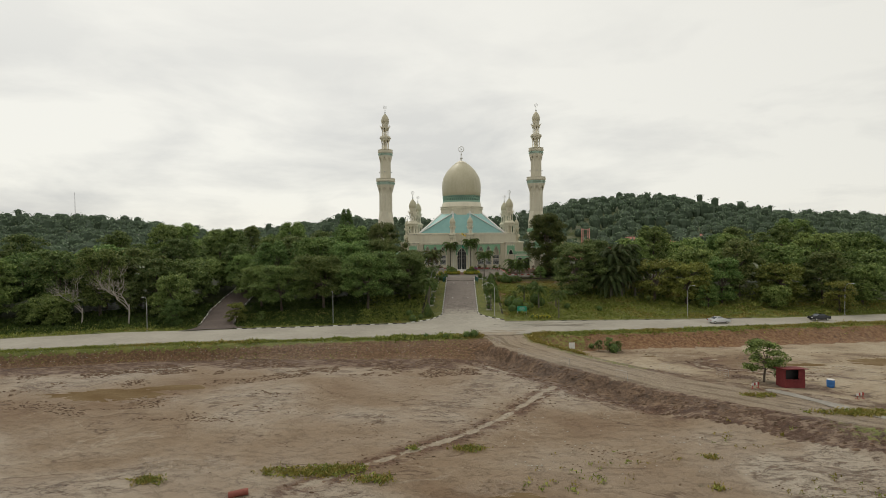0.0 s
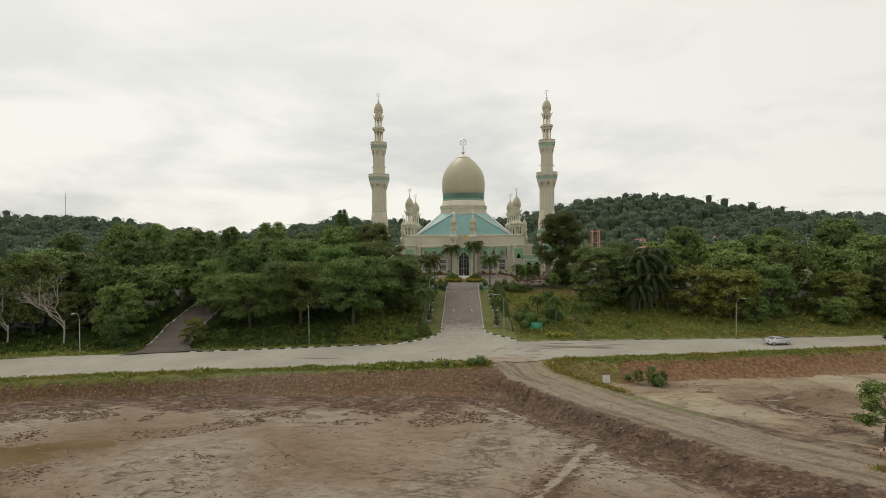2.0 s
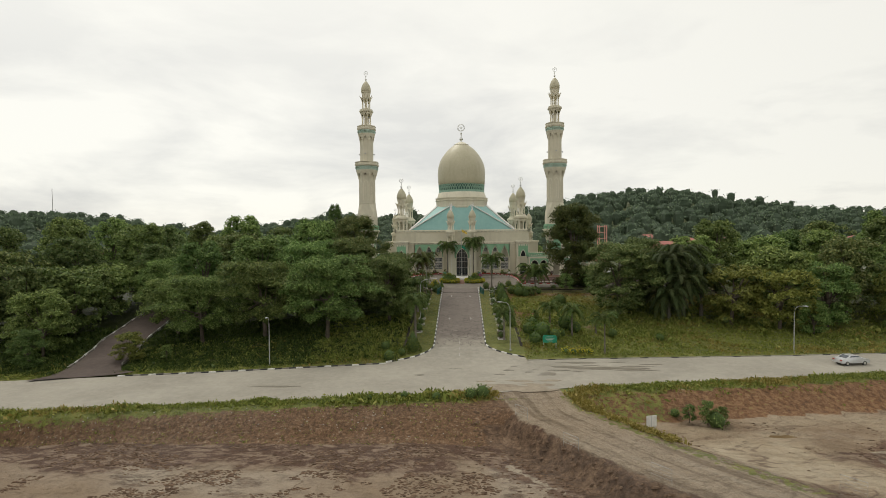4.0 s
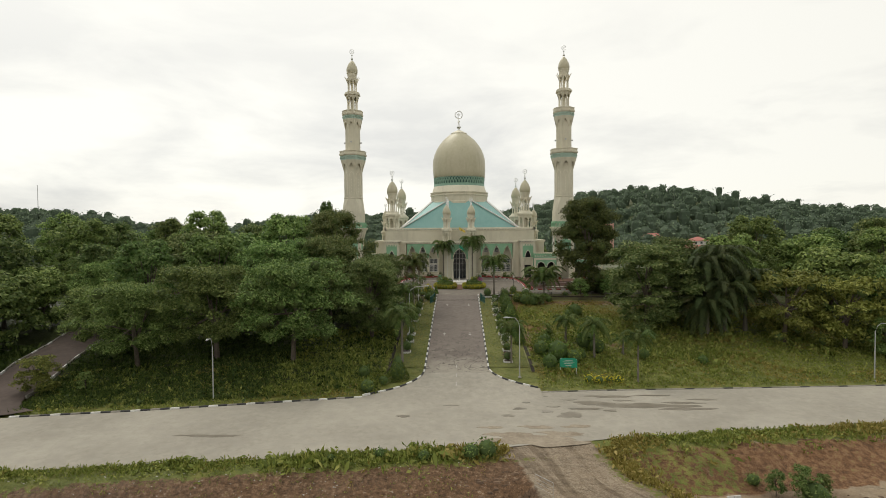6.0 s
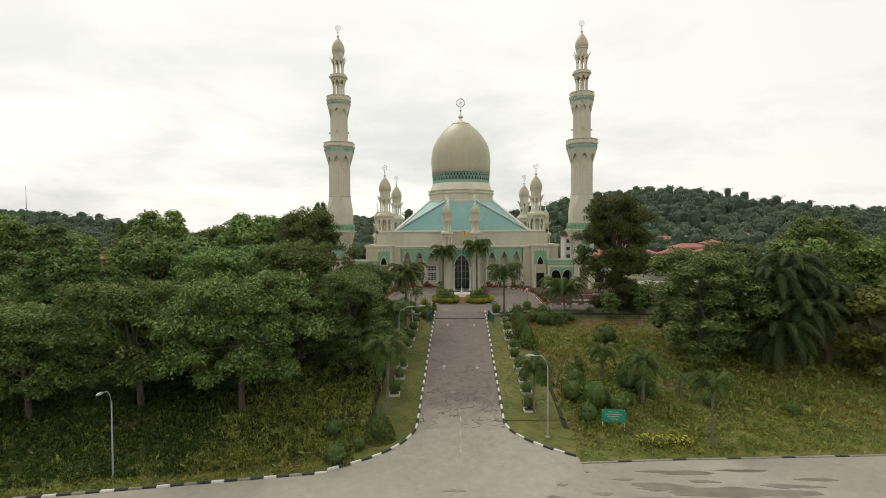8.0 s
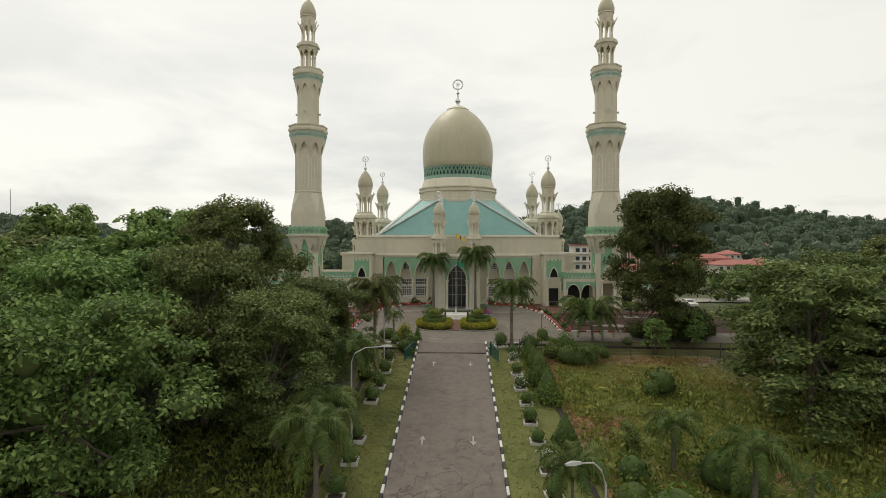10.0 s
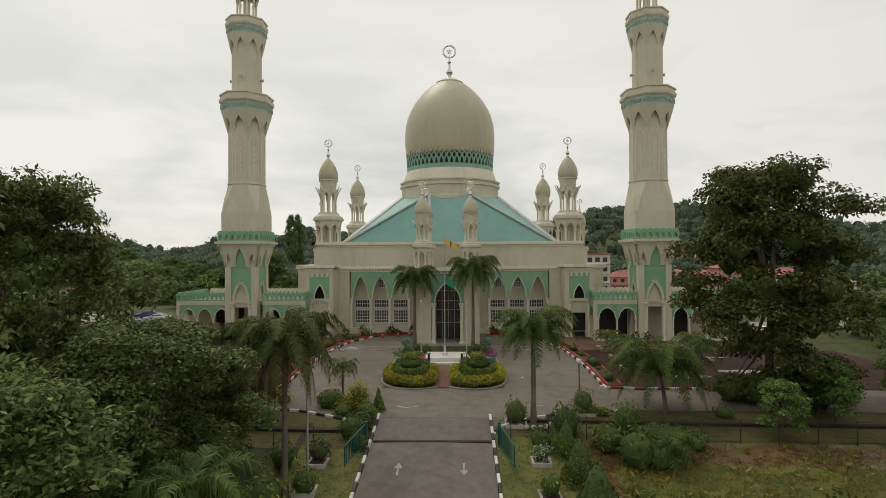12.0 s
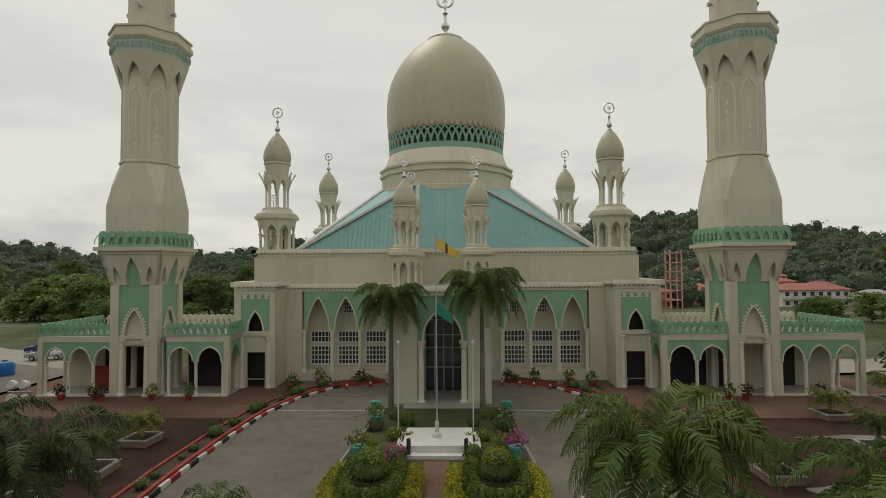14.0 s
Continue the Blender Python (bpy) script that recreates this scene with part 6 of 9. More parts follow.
    # right of the driveway
    for kind, x, y, s in [("fine", 30.8, 151.5, (1.3, 1.3, 1.06)), ("olive", 50, 146.5, 1.15), ("olive", 57, 143.5, 1.0), ("dark", 27.2, 175.8, (1.16, 1.16, 1.28)), ("tall", 48, 159, 0.95), ("wide", 63, 155, 1.0), ("round", 67, 146, 0.95), ("shady", 74, 151, 0.95), ("round", 61, 140.5, 0.5), ("tall", 77, 161, 1.0), ("olive", 82, 145, 1.1), ("wide", 87, 154, 1.05), ("shady", 93, 147, 0.9), ("tall", 98, 158, 1.05),
                          ("wide", 103, 147, 0.8), ("wide", 111, 157, 1.05), ("shady", 119, 149, 0.95), ("tall", 58, 169, 0.95), ("wide", 70, 173, 1.0), ("shady", 84, 172, 1.0), ("tall", 100, 174, 1.1), ("wide", 116, 172, 1.1), ("fine", 37.5, 158.5, (0.95, 0.95, 1.05)), ("tall", 128, 160, 1.1), ("shady", 66, 187, 0.9), ("wide", 90, 192, 1.0), ("tall", 112, 190, 1.1), ("olive", 92, 139.5, 0.75), ("wide", 48, 171, 0.7), ("shady", 136, 152, 1.0), ("wide", 78, 141.5, 0.45), ("wide", 126, 180, 1.1)]:
        plant_tree(kind, x, y, s)


build_trees()


def build_forest():
    """Woods on the far hills, nobody could count them."""
    rng = np.random.default_rng(3)
    unit = []
    for i in range(5):
        cl = [(rng.uniform(-0.7, 0.7), rng.uniform(-0.7, 0.7), rng.uniform(0.05, 0.7), rng.uniform(0.25, 0.5)) for _ in range(11)]
        P, N = clump_points(rng, cl, 46)
        unit.append(leaf_cards(P, N, 0.17, rng, 1.4, 0.8))
    V, C = [], Geo()
    y = 300.0
    while y < 760:
        step = 8.5 + (y - 300) * 0.013
        x = -y * 1.15
        while x < y * 1.15:
            px, py = x + rng.uniform(-0.45, 0.45) * step, y + rng.uniform(-0.45, 0.45) * step
            x += step
            near_house = 265 < py < 480 and (60 < px < 330 or -260 < px < -60) and noise.noise((px * 0.018, py * 0.018, 2)) > -0.22 + 0.5 * ease(330, 470, py)
            if near_house or (py < 345 and abs(px) < 120) or (py > 690 and rng.random() < 0.3):
                continue
            s = 4.6 + 4.8 * rng.random() ** 1.8 * (1.0 if py > 380 else 0.85)
            hz = s * rng.uniform(0.85, 1.35)
            lift = rng.uniform(2.0, 6.5) + (rng.random() < 0.09) * rng.uniform(2, 7)
            gz = land(px, py)
            a = rng.uniform(0, 6.28)
            u = unit[rng.integers(5)]
            if py > 430:
                q = u.reshape(-1, 4, 3)
                u = q[rng.permutation(len(q))[: len(q) * 3 // 5]].reshape(-1, 3)
            c, sn = math.cos(a), math.sin(a)
            w = np.stack([px + s * (u[:, 0] * c - u[:, 1] * sn), py + s * (u[:, 0] * sn + u[:, 1] * c), gz + lift + hz * u[:, 2]], 1)
            V.append(w)
            # cone added below each crown, coloured dark as the canopy's shade
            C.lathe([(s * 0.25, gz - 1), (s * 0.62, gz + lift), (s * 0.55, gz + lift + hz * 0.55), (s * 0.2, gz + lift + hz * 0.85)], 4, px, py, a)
        y += step * 0.92
    V = np.concatenate(V)
    T = thing("forest", "dense green rainforest covering the far hills", "forest", kind="stuff")
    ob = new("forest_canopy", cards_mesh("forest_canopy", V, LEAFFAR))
    ob.parent = T
    tagged(ob, kind="stuff")
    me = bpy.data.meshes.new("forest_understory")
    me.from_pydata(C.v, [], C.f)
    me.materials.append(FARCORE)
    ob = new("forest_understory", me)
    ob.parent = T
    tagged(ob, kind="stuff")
    return len(V)


build_forest()


# ---- bushes, palms and grass ----
def bush_mesh(shape, w, h, leaf, material, seed=1, dens=90):
    """Leaves and a dark core for a clipped or loose bush standing on its origin."""
    rng = np.random.default_rng(seed)
    n = int(dens * w * h)
    if shape == "box":
        u = rng.uniform(-1, 1, (n, 3))
        ax = rng.choice(3, n, p=[0.28, 0.28, 0.44])
        sg = np.where(rng.random(n) < 0.5, -1.0, 1.0)
        nr = np.zeros((n, 3))
        for i in range(3):
            k = ax == i
            u[k, i] = sg[k] if i < 2 else 1.0
            nr[k, i] = sg[k] if i < 2 else 1.0
        P = u * np.array([w / 2, w / 2, h / 2]) + np.array([0, 0, h / 2])
        N = nr
    elif shape == "cone":
        t = rng.random(n) ** 0.6
        a = rng.uniform(0, 2 * math.pi, n)
        r = w / 2 * np.sin(np.clip(t * 1.75 + 0.02, 0, 2.6)) ** 0.9 * (0.35 + 0.65 * t) * 1.25
        P = np.stack([r * np.cos(a), r * np.sin(a), h * (1 - t)], 1)
        N = np.stack([np.cos(a), np.sin(a), np.full(n, 0.4)], 1)
    else:
        d = rng.normal(0, 1, (n, 3))
        d /= np.linalg.norm(d, axis=1)[:, None]
        lump = 1 + (0.36 if shape == "loose" else 0.05) * np.sin(d[:, 0] * 5 + seed) * np.cos(d[:, 1] * 4 + d[:, 2] * 5)
        P = d * lump[:, None] * np.array([w / 2, w / 2, h * 0.52]) + np.array([0, 0, h * 0.5])
        N = d
    P = P + rng.normal(0, leaf * (0.5 if shape == "loose" else 0.3), P.shape)
    return cards_mesh("leaves", leaf_cards(P, N, leaf, rng, 1.5, 0.6), material)


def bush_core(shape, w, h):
    # solid filling whose dark green replaces the shade among the leaves
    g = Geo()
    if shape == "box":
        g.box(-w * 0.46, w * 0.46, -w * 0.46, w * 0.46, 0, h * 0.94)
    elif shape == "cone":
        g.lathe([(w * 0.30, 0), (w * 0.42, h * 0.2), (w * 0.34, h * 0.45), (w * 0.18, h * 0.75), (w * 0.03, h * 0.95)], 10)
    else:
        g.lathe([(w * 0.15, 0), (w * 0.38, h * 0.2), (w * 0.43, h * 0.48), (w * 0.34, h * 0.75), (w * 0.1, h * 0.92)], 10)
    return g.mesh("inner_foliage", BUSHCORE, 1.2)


def bush(x, y, shape="ball", w=1.2, h=1.2, material=None, label="", leaf=0.13, z=None, dens=90, group="garden bushes", scale=1.0, name="bush"):
    material = material or HEDGE
    key = ("bush", shape, w, h, material.name, leaf)
    me = shared(key, lambda: bush_mesh(shape, w, h, leaf, material, len(SHARED), dens))
    co = shared(("core", shape, w, h), lambda: bush_core(shape, w, h))
    T = thing(name, label or "rounded green garden bush", "bush", (x, y, (land(x, y) if z is None else z) - 0.03), random.uniform(0, 360) if shape != "box" else 0, group)
    put("leaves", me, T, (0, 0, 0), 0, scale)
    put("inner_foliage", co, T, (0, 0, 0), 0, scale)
    return T


def frond_mesh(L, droop, width, material, seed, pairs=30, lift=0.5):
    """One arching palm frond of narrow leaflets, springing from the origin along +x."""
    rng = np.random.default_rng(seed)
    g = Geo()
    spine = []
    for i in range(pairs + 1):
        t = i / pairs
        spine.append(Vector((L * t * (1 - 0.18 * t * droop), 0, L * (lift * t - (0.66 * lift + 0.42 * droop) * t * t))))
    for i in range(pairs):
        p, q = spine[i], spine[i + 1]
        r = 0.035 * (1 - i / pairs) + 0.008
        g.add([(p.x, -r, p.z), (p.x, r, p.z), (q.x, r, q.z), (q.x, -r, q.z)], [(0, 1, 2, 3)])
        if i < 2:
            continue
        ll = width * math.sin(math.pi * min(0.97, 0.12 + 0.88 * i / pairs)) ** 0.6
        for s in (-1, 1):
            d = (q - p).normalized()
            k1 = rng.uniform(0.35, 0.8)
            tip = p + d * ll * rng.uniform(0.35, 0.75) + Vector((0, s * ll * rng.uniform(0.45, 0.85), -ll * k1))
            mid = p + d * ll * 0.3 + Vector((0, s * ll * 0.42, ll * rng.uniform(-0.15, 0.12)))
            w = d * (0.036 + 0.02 * rng.random()) * (L / 3.0) * (30 / pairs if pairs > 30 else 1.0)
            g.add([tuple(p - w), tuple(mid - w), tuple(tip), tuple(mid + w), tuple(p + w)], [(0, 1, 2, 3, 4)])
    me = bpy.data.meshes.new("frond")
    me.from_pydata(g.v, [], g.f)
    me.materials.append(material)
    return me


def palm(x, y, h, L, n=15, droop=1.0, width=0.55, label="", material=None, z=None, r=0.17, group="palms", lean=0.0, lift=0.55, dead=0):
    material = material or PALMLEAF
    T = thing("palm", label or "palm with a grey trunk and arching green fronds", "palm", (x, y, land(x, y) if z is None else z), random.uniform(0, 360), group)
    g = Geo()
    pts = [(lean * (t ** 2), 0, -0.3 + (h + 0.3) * t) for t in (0, 0.1, 0.3, 0.5, 0.7, 0.85, 1)]
    g.tube(pts, [r * 1.5, r * 1.25, r, r * 0.95, r * 0.9, r * 0.8, r * 0.75], 9)
    part("trunk", g, PALMBARK, T, smooth=0.8)
    if h > 4 and L < 3.6:
        part("crownshaft", Geo().lathe([(r * 0.85, h - 0.2), (r * 1.1, h + 0.15), (r * 0.7, h + 0.7)], 8, lean, 0), PALMLEAF, T, "green crownshaft", 0.8)
    meshes = [shared(("frond", L, droop, width, material.name, k), lambda k=k: frond_mesh(L, droop * (0.45 + 0.28 * k), width, material, k, 56 if L > 3.3 else 50 if L > 2.4 else 18, lift + 0.45 - 0.40 * k)) for k in range(3)]
    for i in range(n):
        ring = i % 3
        ob = put("frond", meshes[ring], T, (lean, 0, h + (0.5 if h > 4 and L < 3.6 else 0.1) - 0.08 * ring), i * 360 / n * 1.0 + random.uniform(-9, 9), random.uniform(0.85, 1.1))
    for i in range(dead):
        put("dead_frond", shared(("dead_frond", L), lambda: frond_mesh(L * 0.8, 2.6, width * 0.8, DEADFROND, 77, 40, 0.3)), T, (lean, 0, h - 0.1), i * 360 / dead + random.uniform(-14, 14), random.uniform(0.8, 1.1), "brown dead frond")
    return T


def planter(x, y, w=1.5, fill=None, z=None):
    T = thing("planter", "low white-rimmed concrete planter box of soil", "planter", (x, y, land(x, y) if z is None else z), random.uniform(-5, 5), "planter boxes")
    me = shared(("planter", w), lambda: Geo().box(-w / 2, w / 2, -w / 2, -w / 2 + 0.14, -0.15, 0.2).box(-w / 2, w / 2, w / 2 - 0.14, w / 2, -0.15, 0.2).box(-w / 2, -w / 2 + 0.14, -w / 2 + 0.14, w / 2 - 0.14, -0.15, 0.195).box(w / 2 - 0.14, w / 2, -w / 2 + 0.14, w / 2 - 0.14, -0.15, 0.195).mesh("rim", RIM))
    put("rim", me, T)
    put("soil", shared(("soil", w), lambda: Geo().box(-w / 2 + 0.14, w / 2 - 0.14, -w / 2 + 0.14, w / 2 - 0.14, -0.1, 0.17).mesh("soil", SOIL)), T)
    return T


SOIL = mat("dark_garden_soil", (0.05, 0.035, 0.025), (0.10, 0.07, 0.05), 0.95, 6, 0.2, 0.4)


def build_grass():
    """Weeds and grass over slopes, verges and banks: green where it is damp, straw where it is dry."""
    rng = np.random.default_rng(9)
    spots = []

    def scatter(n, x0, x1, rule, size, k=6):
        for _ in range(n):
            x = rng.uniform(x0, x1)
            y = rule(x)
            if y and not (interp(NEAR, x) - 0.25 < y < interp(FAR, x) + 0.3):
                spots.append((x, y, size * rng.uniform(0.6, 1.5) * (0.75 + 0.8 * max(0.0, noise.noise((x * 0.22, y * 0.22, 5)))), k))
    off_side = lambda x, y: y if abs(track_side(x, y, SIDE)[0]) > 4.2 else None
    scatter(11500, 9.9, 62, lambda x: rng.uniform(interp(FAR, x) + 0.7, 162.5), 0.28, 6)
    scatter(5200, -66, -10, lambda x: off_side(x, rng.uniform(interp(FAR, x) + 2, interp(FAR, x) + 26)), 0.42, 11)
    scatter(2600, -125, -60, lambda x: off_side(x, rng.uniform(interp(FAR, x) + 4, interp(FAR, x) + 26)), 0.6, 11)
    scatter(900, 26, 110, lambda x: rng.uniform(interp(FAR, x) + 9, interp(FAR, x) + 26), 0.55, 10)
    scatter(700, 10, 40, lambda x: rng.uniform(interp(FAR, x) + 4, 160), 0.5, 9)
    scatter(1500, 9.9, 62, lambda x: rng.uniform(162.5, 167.5), 0.25, 5)
    scatter(4500, -62, -9.8, lambda x: off_side(x, rng.uniform(interp(FAR, x) + 0.5, interp(FAR, x) + 16)), 0.30, 6)
    for x0, x1 in ((-9.2, -4.95), (4.0, 9.2)):
        for _ in range(2600):
            spots.append((rng.uniform(x0, x1), rng.uniform(134.5, 170), 0.085 * rng.uniform(0.6, 1.5), 6))
    scatter(1700, 60, 125, lambda x: rng.uniform(interp(FAR, x) + 0.5, interp(FAR, x) + 12), 0.42, 6)
    scatter(500, -16, 4, lambda x: interp(NEAR, x) - 0.5 - abs(rng.normal(0, 1.0)), 0.5, 7)
    scatter(1600, -118, -55, lambda x: off_side(x, rng.uniform(interp(FAR, x) + 0.4, interp(FAR, x) + 11)), 0.42, 6)
    scatter(4200, -110, 4.0, lambda x: interp(NEAR, x) - 0.35 - abs(rng.normal(0, 0.95)), 0.30, 6)
    scatter(2200, -110, 2.0, lambda x: rng.uniform(min(101.0, interp(NEAR, x) - 4.5), interp(NEAR, x) - 2), 0.14, 4)
    scatter(5200, 13.5, 120, lambda x: interp(NEAR, x) - 0.35 - abs(rng.normal(0, 1.35)), 0.32, 6)
    for _ in range(650):
        t = rng.uniform(0.4, 1.9)
        k = int(t)
        (ax, ay), (bx, by) = TRACK[k], TRACK[k + 1]
        L = math.hypot(bx - ax, by - ay)
        o = -4.4 - abs(rng.normal(0, 1.3))
        spots.append((ax + (bx - ax) * (t - k) + (by - ay) / L * o, ay + (by - ay) * (t - k) - (bx - ax) / L * o, 0.34 * rng.uniform(0.5, 1.3), 5))
    for cx, cy, rx, ry, n in [(-14.5, 57.5, 4.6, 1.0, 330), (-11, 58.2, 2.5, 0.8, 120), (-28, 55, 1.5, 0.6, 90), (0.5, 63, 1.8, 0.7, 90), (-8, 56, 2.0, 0.8, 110), (-5, 63, 0.6, 0.4, 20), (46, 69.5, 6.0, 1.0, 420), (52, 66.5, 5.0, 1.0, 300), (37, 75.8, 2.2, 0.8, 90), (24, 61, 0.6, 0.4, 25), (22, 55, 0.5, 0.5, 25), (9, 56, 4, 3, 30), (33, 54, 5, 3, 40), (30, 66, 6, 3, 16), (15, 60, 8, 4, 14)]:
        for _ in range(n):
            a, q = rng.uniform(0, 6.28), math.sqrt(rng.random()) * rng.uniform(0.6, 1.25)
            spots.append((cx + rx * q * math.cos(a), cy + ry * q * math.sin(a), rng.uniform(0.18, 0.34), 5 if rng.random() < 0.6 else 7))
    green, dry, tree_shade = [[], []], [[], []], [[], []]
    for x, y, s, k in spots:
        z = land(x, y)
        # leaves below the left trees go dark, shade put into their colour
        bucket = tree_shade if k > 8 and x < -9 and (x < -24 or rng.random() < 0.3) else dry if k == 5 or noise.noise((x * 0.11, y * 0.14, 8)) + rng.normal(0, 0.22) > (0.20 if k < 8 and x > -9 else 0.5 if k < 8 else 9) else green
        o = rng.normal(0, 1, (k, 3)) * np.array([s * 0.8, s * 0.8, s * 0.35])
        o[:, 2] = np.abs(o[:, 2]) + s * 0.25
        bucket[0].append(np.array([x, y, z]) + o)
        bucket[1].append(np.full(k, s))
    for name, (P, S), material, label in (("weeds", green, WEED, "low green weeds and grass on slopes and verges"), ("dry_grass", dry, STRAW, "straw-coloured dry grass on slopes and verges"), ("undergrowth", tree_shade, DEEPGREEN, "undergrowth below the trees, their shade in its dark green")):
        P, S = np.concatenate(P), np.concatenate(S)
        up = np.tile(np.array([0.0, 0.0, 0.6]), (len(P), 1)) + rng.normal(0, 0.5, (len(P), 3))
        v = leaf_cards(P, up, 1.0, rng, 2.6, 0.35).reshape(-1, 4, 3)
        blade = rng.random(len(P)) < 0.6
        k = int(blade.sum())
        d = np.stack([rng.normal(0, 0.45, k), rng.normal(0, 0.45, k), np.full(k, 1.5)], 1)
        a = rng.uniform(0, 6.28, k)
        b = np.stack([np.cos(a), np.sin(a), np.zeros(k)], 1) * rng.uniform(0.16, 0.4, k)[:, None]
        q = P[blade] - d * 0.4
        v[blade] = np.stack([q, q + d * 0.55 + b, q + d * 1.1, q + d * 0.5 - b], 1)
        v = (v - P[:, None, :]) * (S * 0.55)[:, None, None] + P[:, None, :]
        tagged(new(name, cards_mesh(name, v.reshape(-1, 3), material)), label, "grass", "", "stuff")


build_grass()


# ---- kerbs, markings, forecourt ----
def kerb_run(owner, pts, step=1.0, up=0.0, zf=None, colours=(0, 1)):
    """Painted kerb stones end to end along a line, black and white by turns."""
    def stone(m, key):
        def make():
            g = Geo()
            L, w, h, c = step * 0.485, 0.10, 0.2, 0.03
            g.loft([[(-L, -w, -0.2), (L, -w, -0.2), (L, w, -0.2), (-L, w, -0.2)], [(-L, -w, h - c), (L, -w, h - c), (L, w, h - c), (-L, w, h - c)], [(-L + c, -w + c, h), (L - c, -w + c, h), (L - c, w - c, h), (-L + c, w - c, h)]])
            return g.mesh("kerbstone", m)
        return shared(("kerb", key, step), make)
    meshes = [stone(WHITE, "w"), stone(BLACK, "b"), stone(REDPAINT, "r"), stone(DULLKERB, "d")]
    dist, out = 0.0, []
    for (ax, ay), (bx, by) in zip(pts, pts[1:]):
        L = math.hypot(bx - ax, by - ay)
        k = dist
        while k < L:
            t = k / L
            out.append((ax + (bx - ax) * t, ay + (by - ay) * t, math.degrees(math.atan2(by - ay, bx - ax))))
            k += step
        dist = k - L
    for i, (x, y, a) in enumerate(out):
        z = zf(x, y) if zf else land(x, y)
        x2, y2 = x + 0.5 * math.cos(radians(a)), y + 0.5 * math.sin(radians(a))
        z2 = zf(x2, y2) if zf else land(x2, y2)
        ob = new("kerbstone", meshes[colours[i % len(colours)]])
        ob.parent = owner
        ob.matrix_basis = pose(x, y, z + up, 0, 0, a) @ pose(0, 0, 0, 0, -math.degrees(math.atan2(z2 - z, 0.5)), 0)


def flare_line(side):
    pts = [(-4.72 if side < 0 else 3.77, 171.0), (-4.72 if side < 0 else 3.77, 134.6)]
    y = 134.2
    while y > (125.5 if side < 0 else 128.3):
        fl = 7.5 * max(0.0, 1 - (y - 125.2) / 8.5) ** 2.2 if side < 0 else 6.0 * max(0.0, 1 - (y - 128.0) / 6.5) ** 2.2
        pts.append((-4.72 - fl, y) if side < 0 else (3.77 + fl, y))
        y -= 0.45
    return pts


def build_kerbs():
    z_d = lambda x, y: drive_z(y) + 0.04
    for side in (-1, 1):
        K = thing("kerb", "black and white painted kerb stones along the driveway", "kerb", kind="structure")
        kerb_run(K, flare_line(side), 1.0, 0.0, z_d)
    K = thing("kerb", "black and white painted kerb stones along the road", "kerb", kind="structure")
    kerb_run(K, [(x, interp(FAR, x) + 0.05) for x in range(-12, -49, -2)], 1.0, -0.02, lambda x, y: 0.0, (0, 1, 3, 1))
    kerb_run(K, [(x, interp(FAR, x) + 0.05) for x in range(10, 70, 2)], 1.2, -0.08, lambda x, y: 0.0, (3, 3, 3, 1))
    K = thing("kerb", "pale concrete kerb along the climbing side road", "kerb", kind="structure")
    for off in (-3.6, 3.6):
        pts = []
        for i, (x, y) in enumerate(SIDE[1:-1]):
            a, b = SIDE[i], SIDE[i + 2]
            L = math.hypot(b[0] - a[0], b[1] - a[1])
            pts.append((x + (b[1] - a[1]) / L * off, y - (b[0] - a[0]) / L * off))
        kerb_run(K, pts, 1.2, 0.28, None, (3, 3, 0))


build_kerbs()


def flat_mark(name, polys, zf, material, label):
    T = thing(name, label, "road marking", kind="structure")
    for poly in polys:
        g = Geo()
        n = len(poly)
        g.add([(x, y, zf(x, y) + 0.012) for x, y in poly] + [(x, y, zf(x, y) + 0.001) for x, y in poly], [tuple(range(n))] + [(i, (i + 1) % n, n + (i + 1) % n, n + i) for i in range(n)])
        part("painted_mark", g, material, T)


def drive_top(x, y):
    t = (x + 4.6) / 8.25
    return drive_z(y) + 0.09 + 0.05 * math.sin(math.pi * max(0, min(1, t)))


def arrow(x, y, up):
    s = 1 if up else -1
    return [[(x - 0.06, y - s * 0.7), (x + 0.06, y - s * 0.7), (x + 0.06, y + s * 0.15), (x - 0.06, y + s * 0.15)], [(x - 0.26, y + s * 0.1), (x + 0.26, y + s * 0.1), (x, y + s * 0.7)]]


flat_mark("driveway_arrows", arrow(-2.4, 164, True) + arrow(1.7, 164, False) + arrow(-2.5, 147.5, True) + arrow(1.6, 147.5, False), drive_top, FADED, "faded white arrows on the driveway")
flat_mark("centre_dashes", [[(-0.55, y), (-0.43, y), (-0.43, y + 1.2), (-0.55, y + 1.2)] for y in (128.5, 131.2, 133.8)], drive_top, FADED, "short faded white centre dashes")


def blob(cx, cy, rx, ry, seed, n=22):
    rng = np.random.default_rng(seed)
    ph = rng.uniform(0, 6.28, 3)
    return [(cx + rx * (1 + 0.25 * math.sin(2 * a + ph[0]) + 0.16 * math.sin(5 * a + ph[1]) + 0.1 * math.sin(9 * a + ph[2])) * math.cos(a), cy + ry * (1 + 0.25 * math.sin(3 * a + ph[1]) + 0.18 * math.sin(6 * a + ph[2])) * math.sin(a)) for a in [2 * math.pi * i / n for i in range(n)]]


def puddle(name, poly, z, material, label):
    g = Geo()
    n = len(poly)
    zf = z if callable(z) else (lambda x, y: z)
    g.add([(x, y, zf(x, y)) for x, y in poly] + [(x, y, zf(x, y) - 0.02) for x, y in poly], [tuple(range(n))] + [(i, (i + 1) % n, n + (i + 1) % n, n + i) for i in range(n)])
    return tagged(new(name, g.mesh(name, material)), label, "puddle", "", "structure")


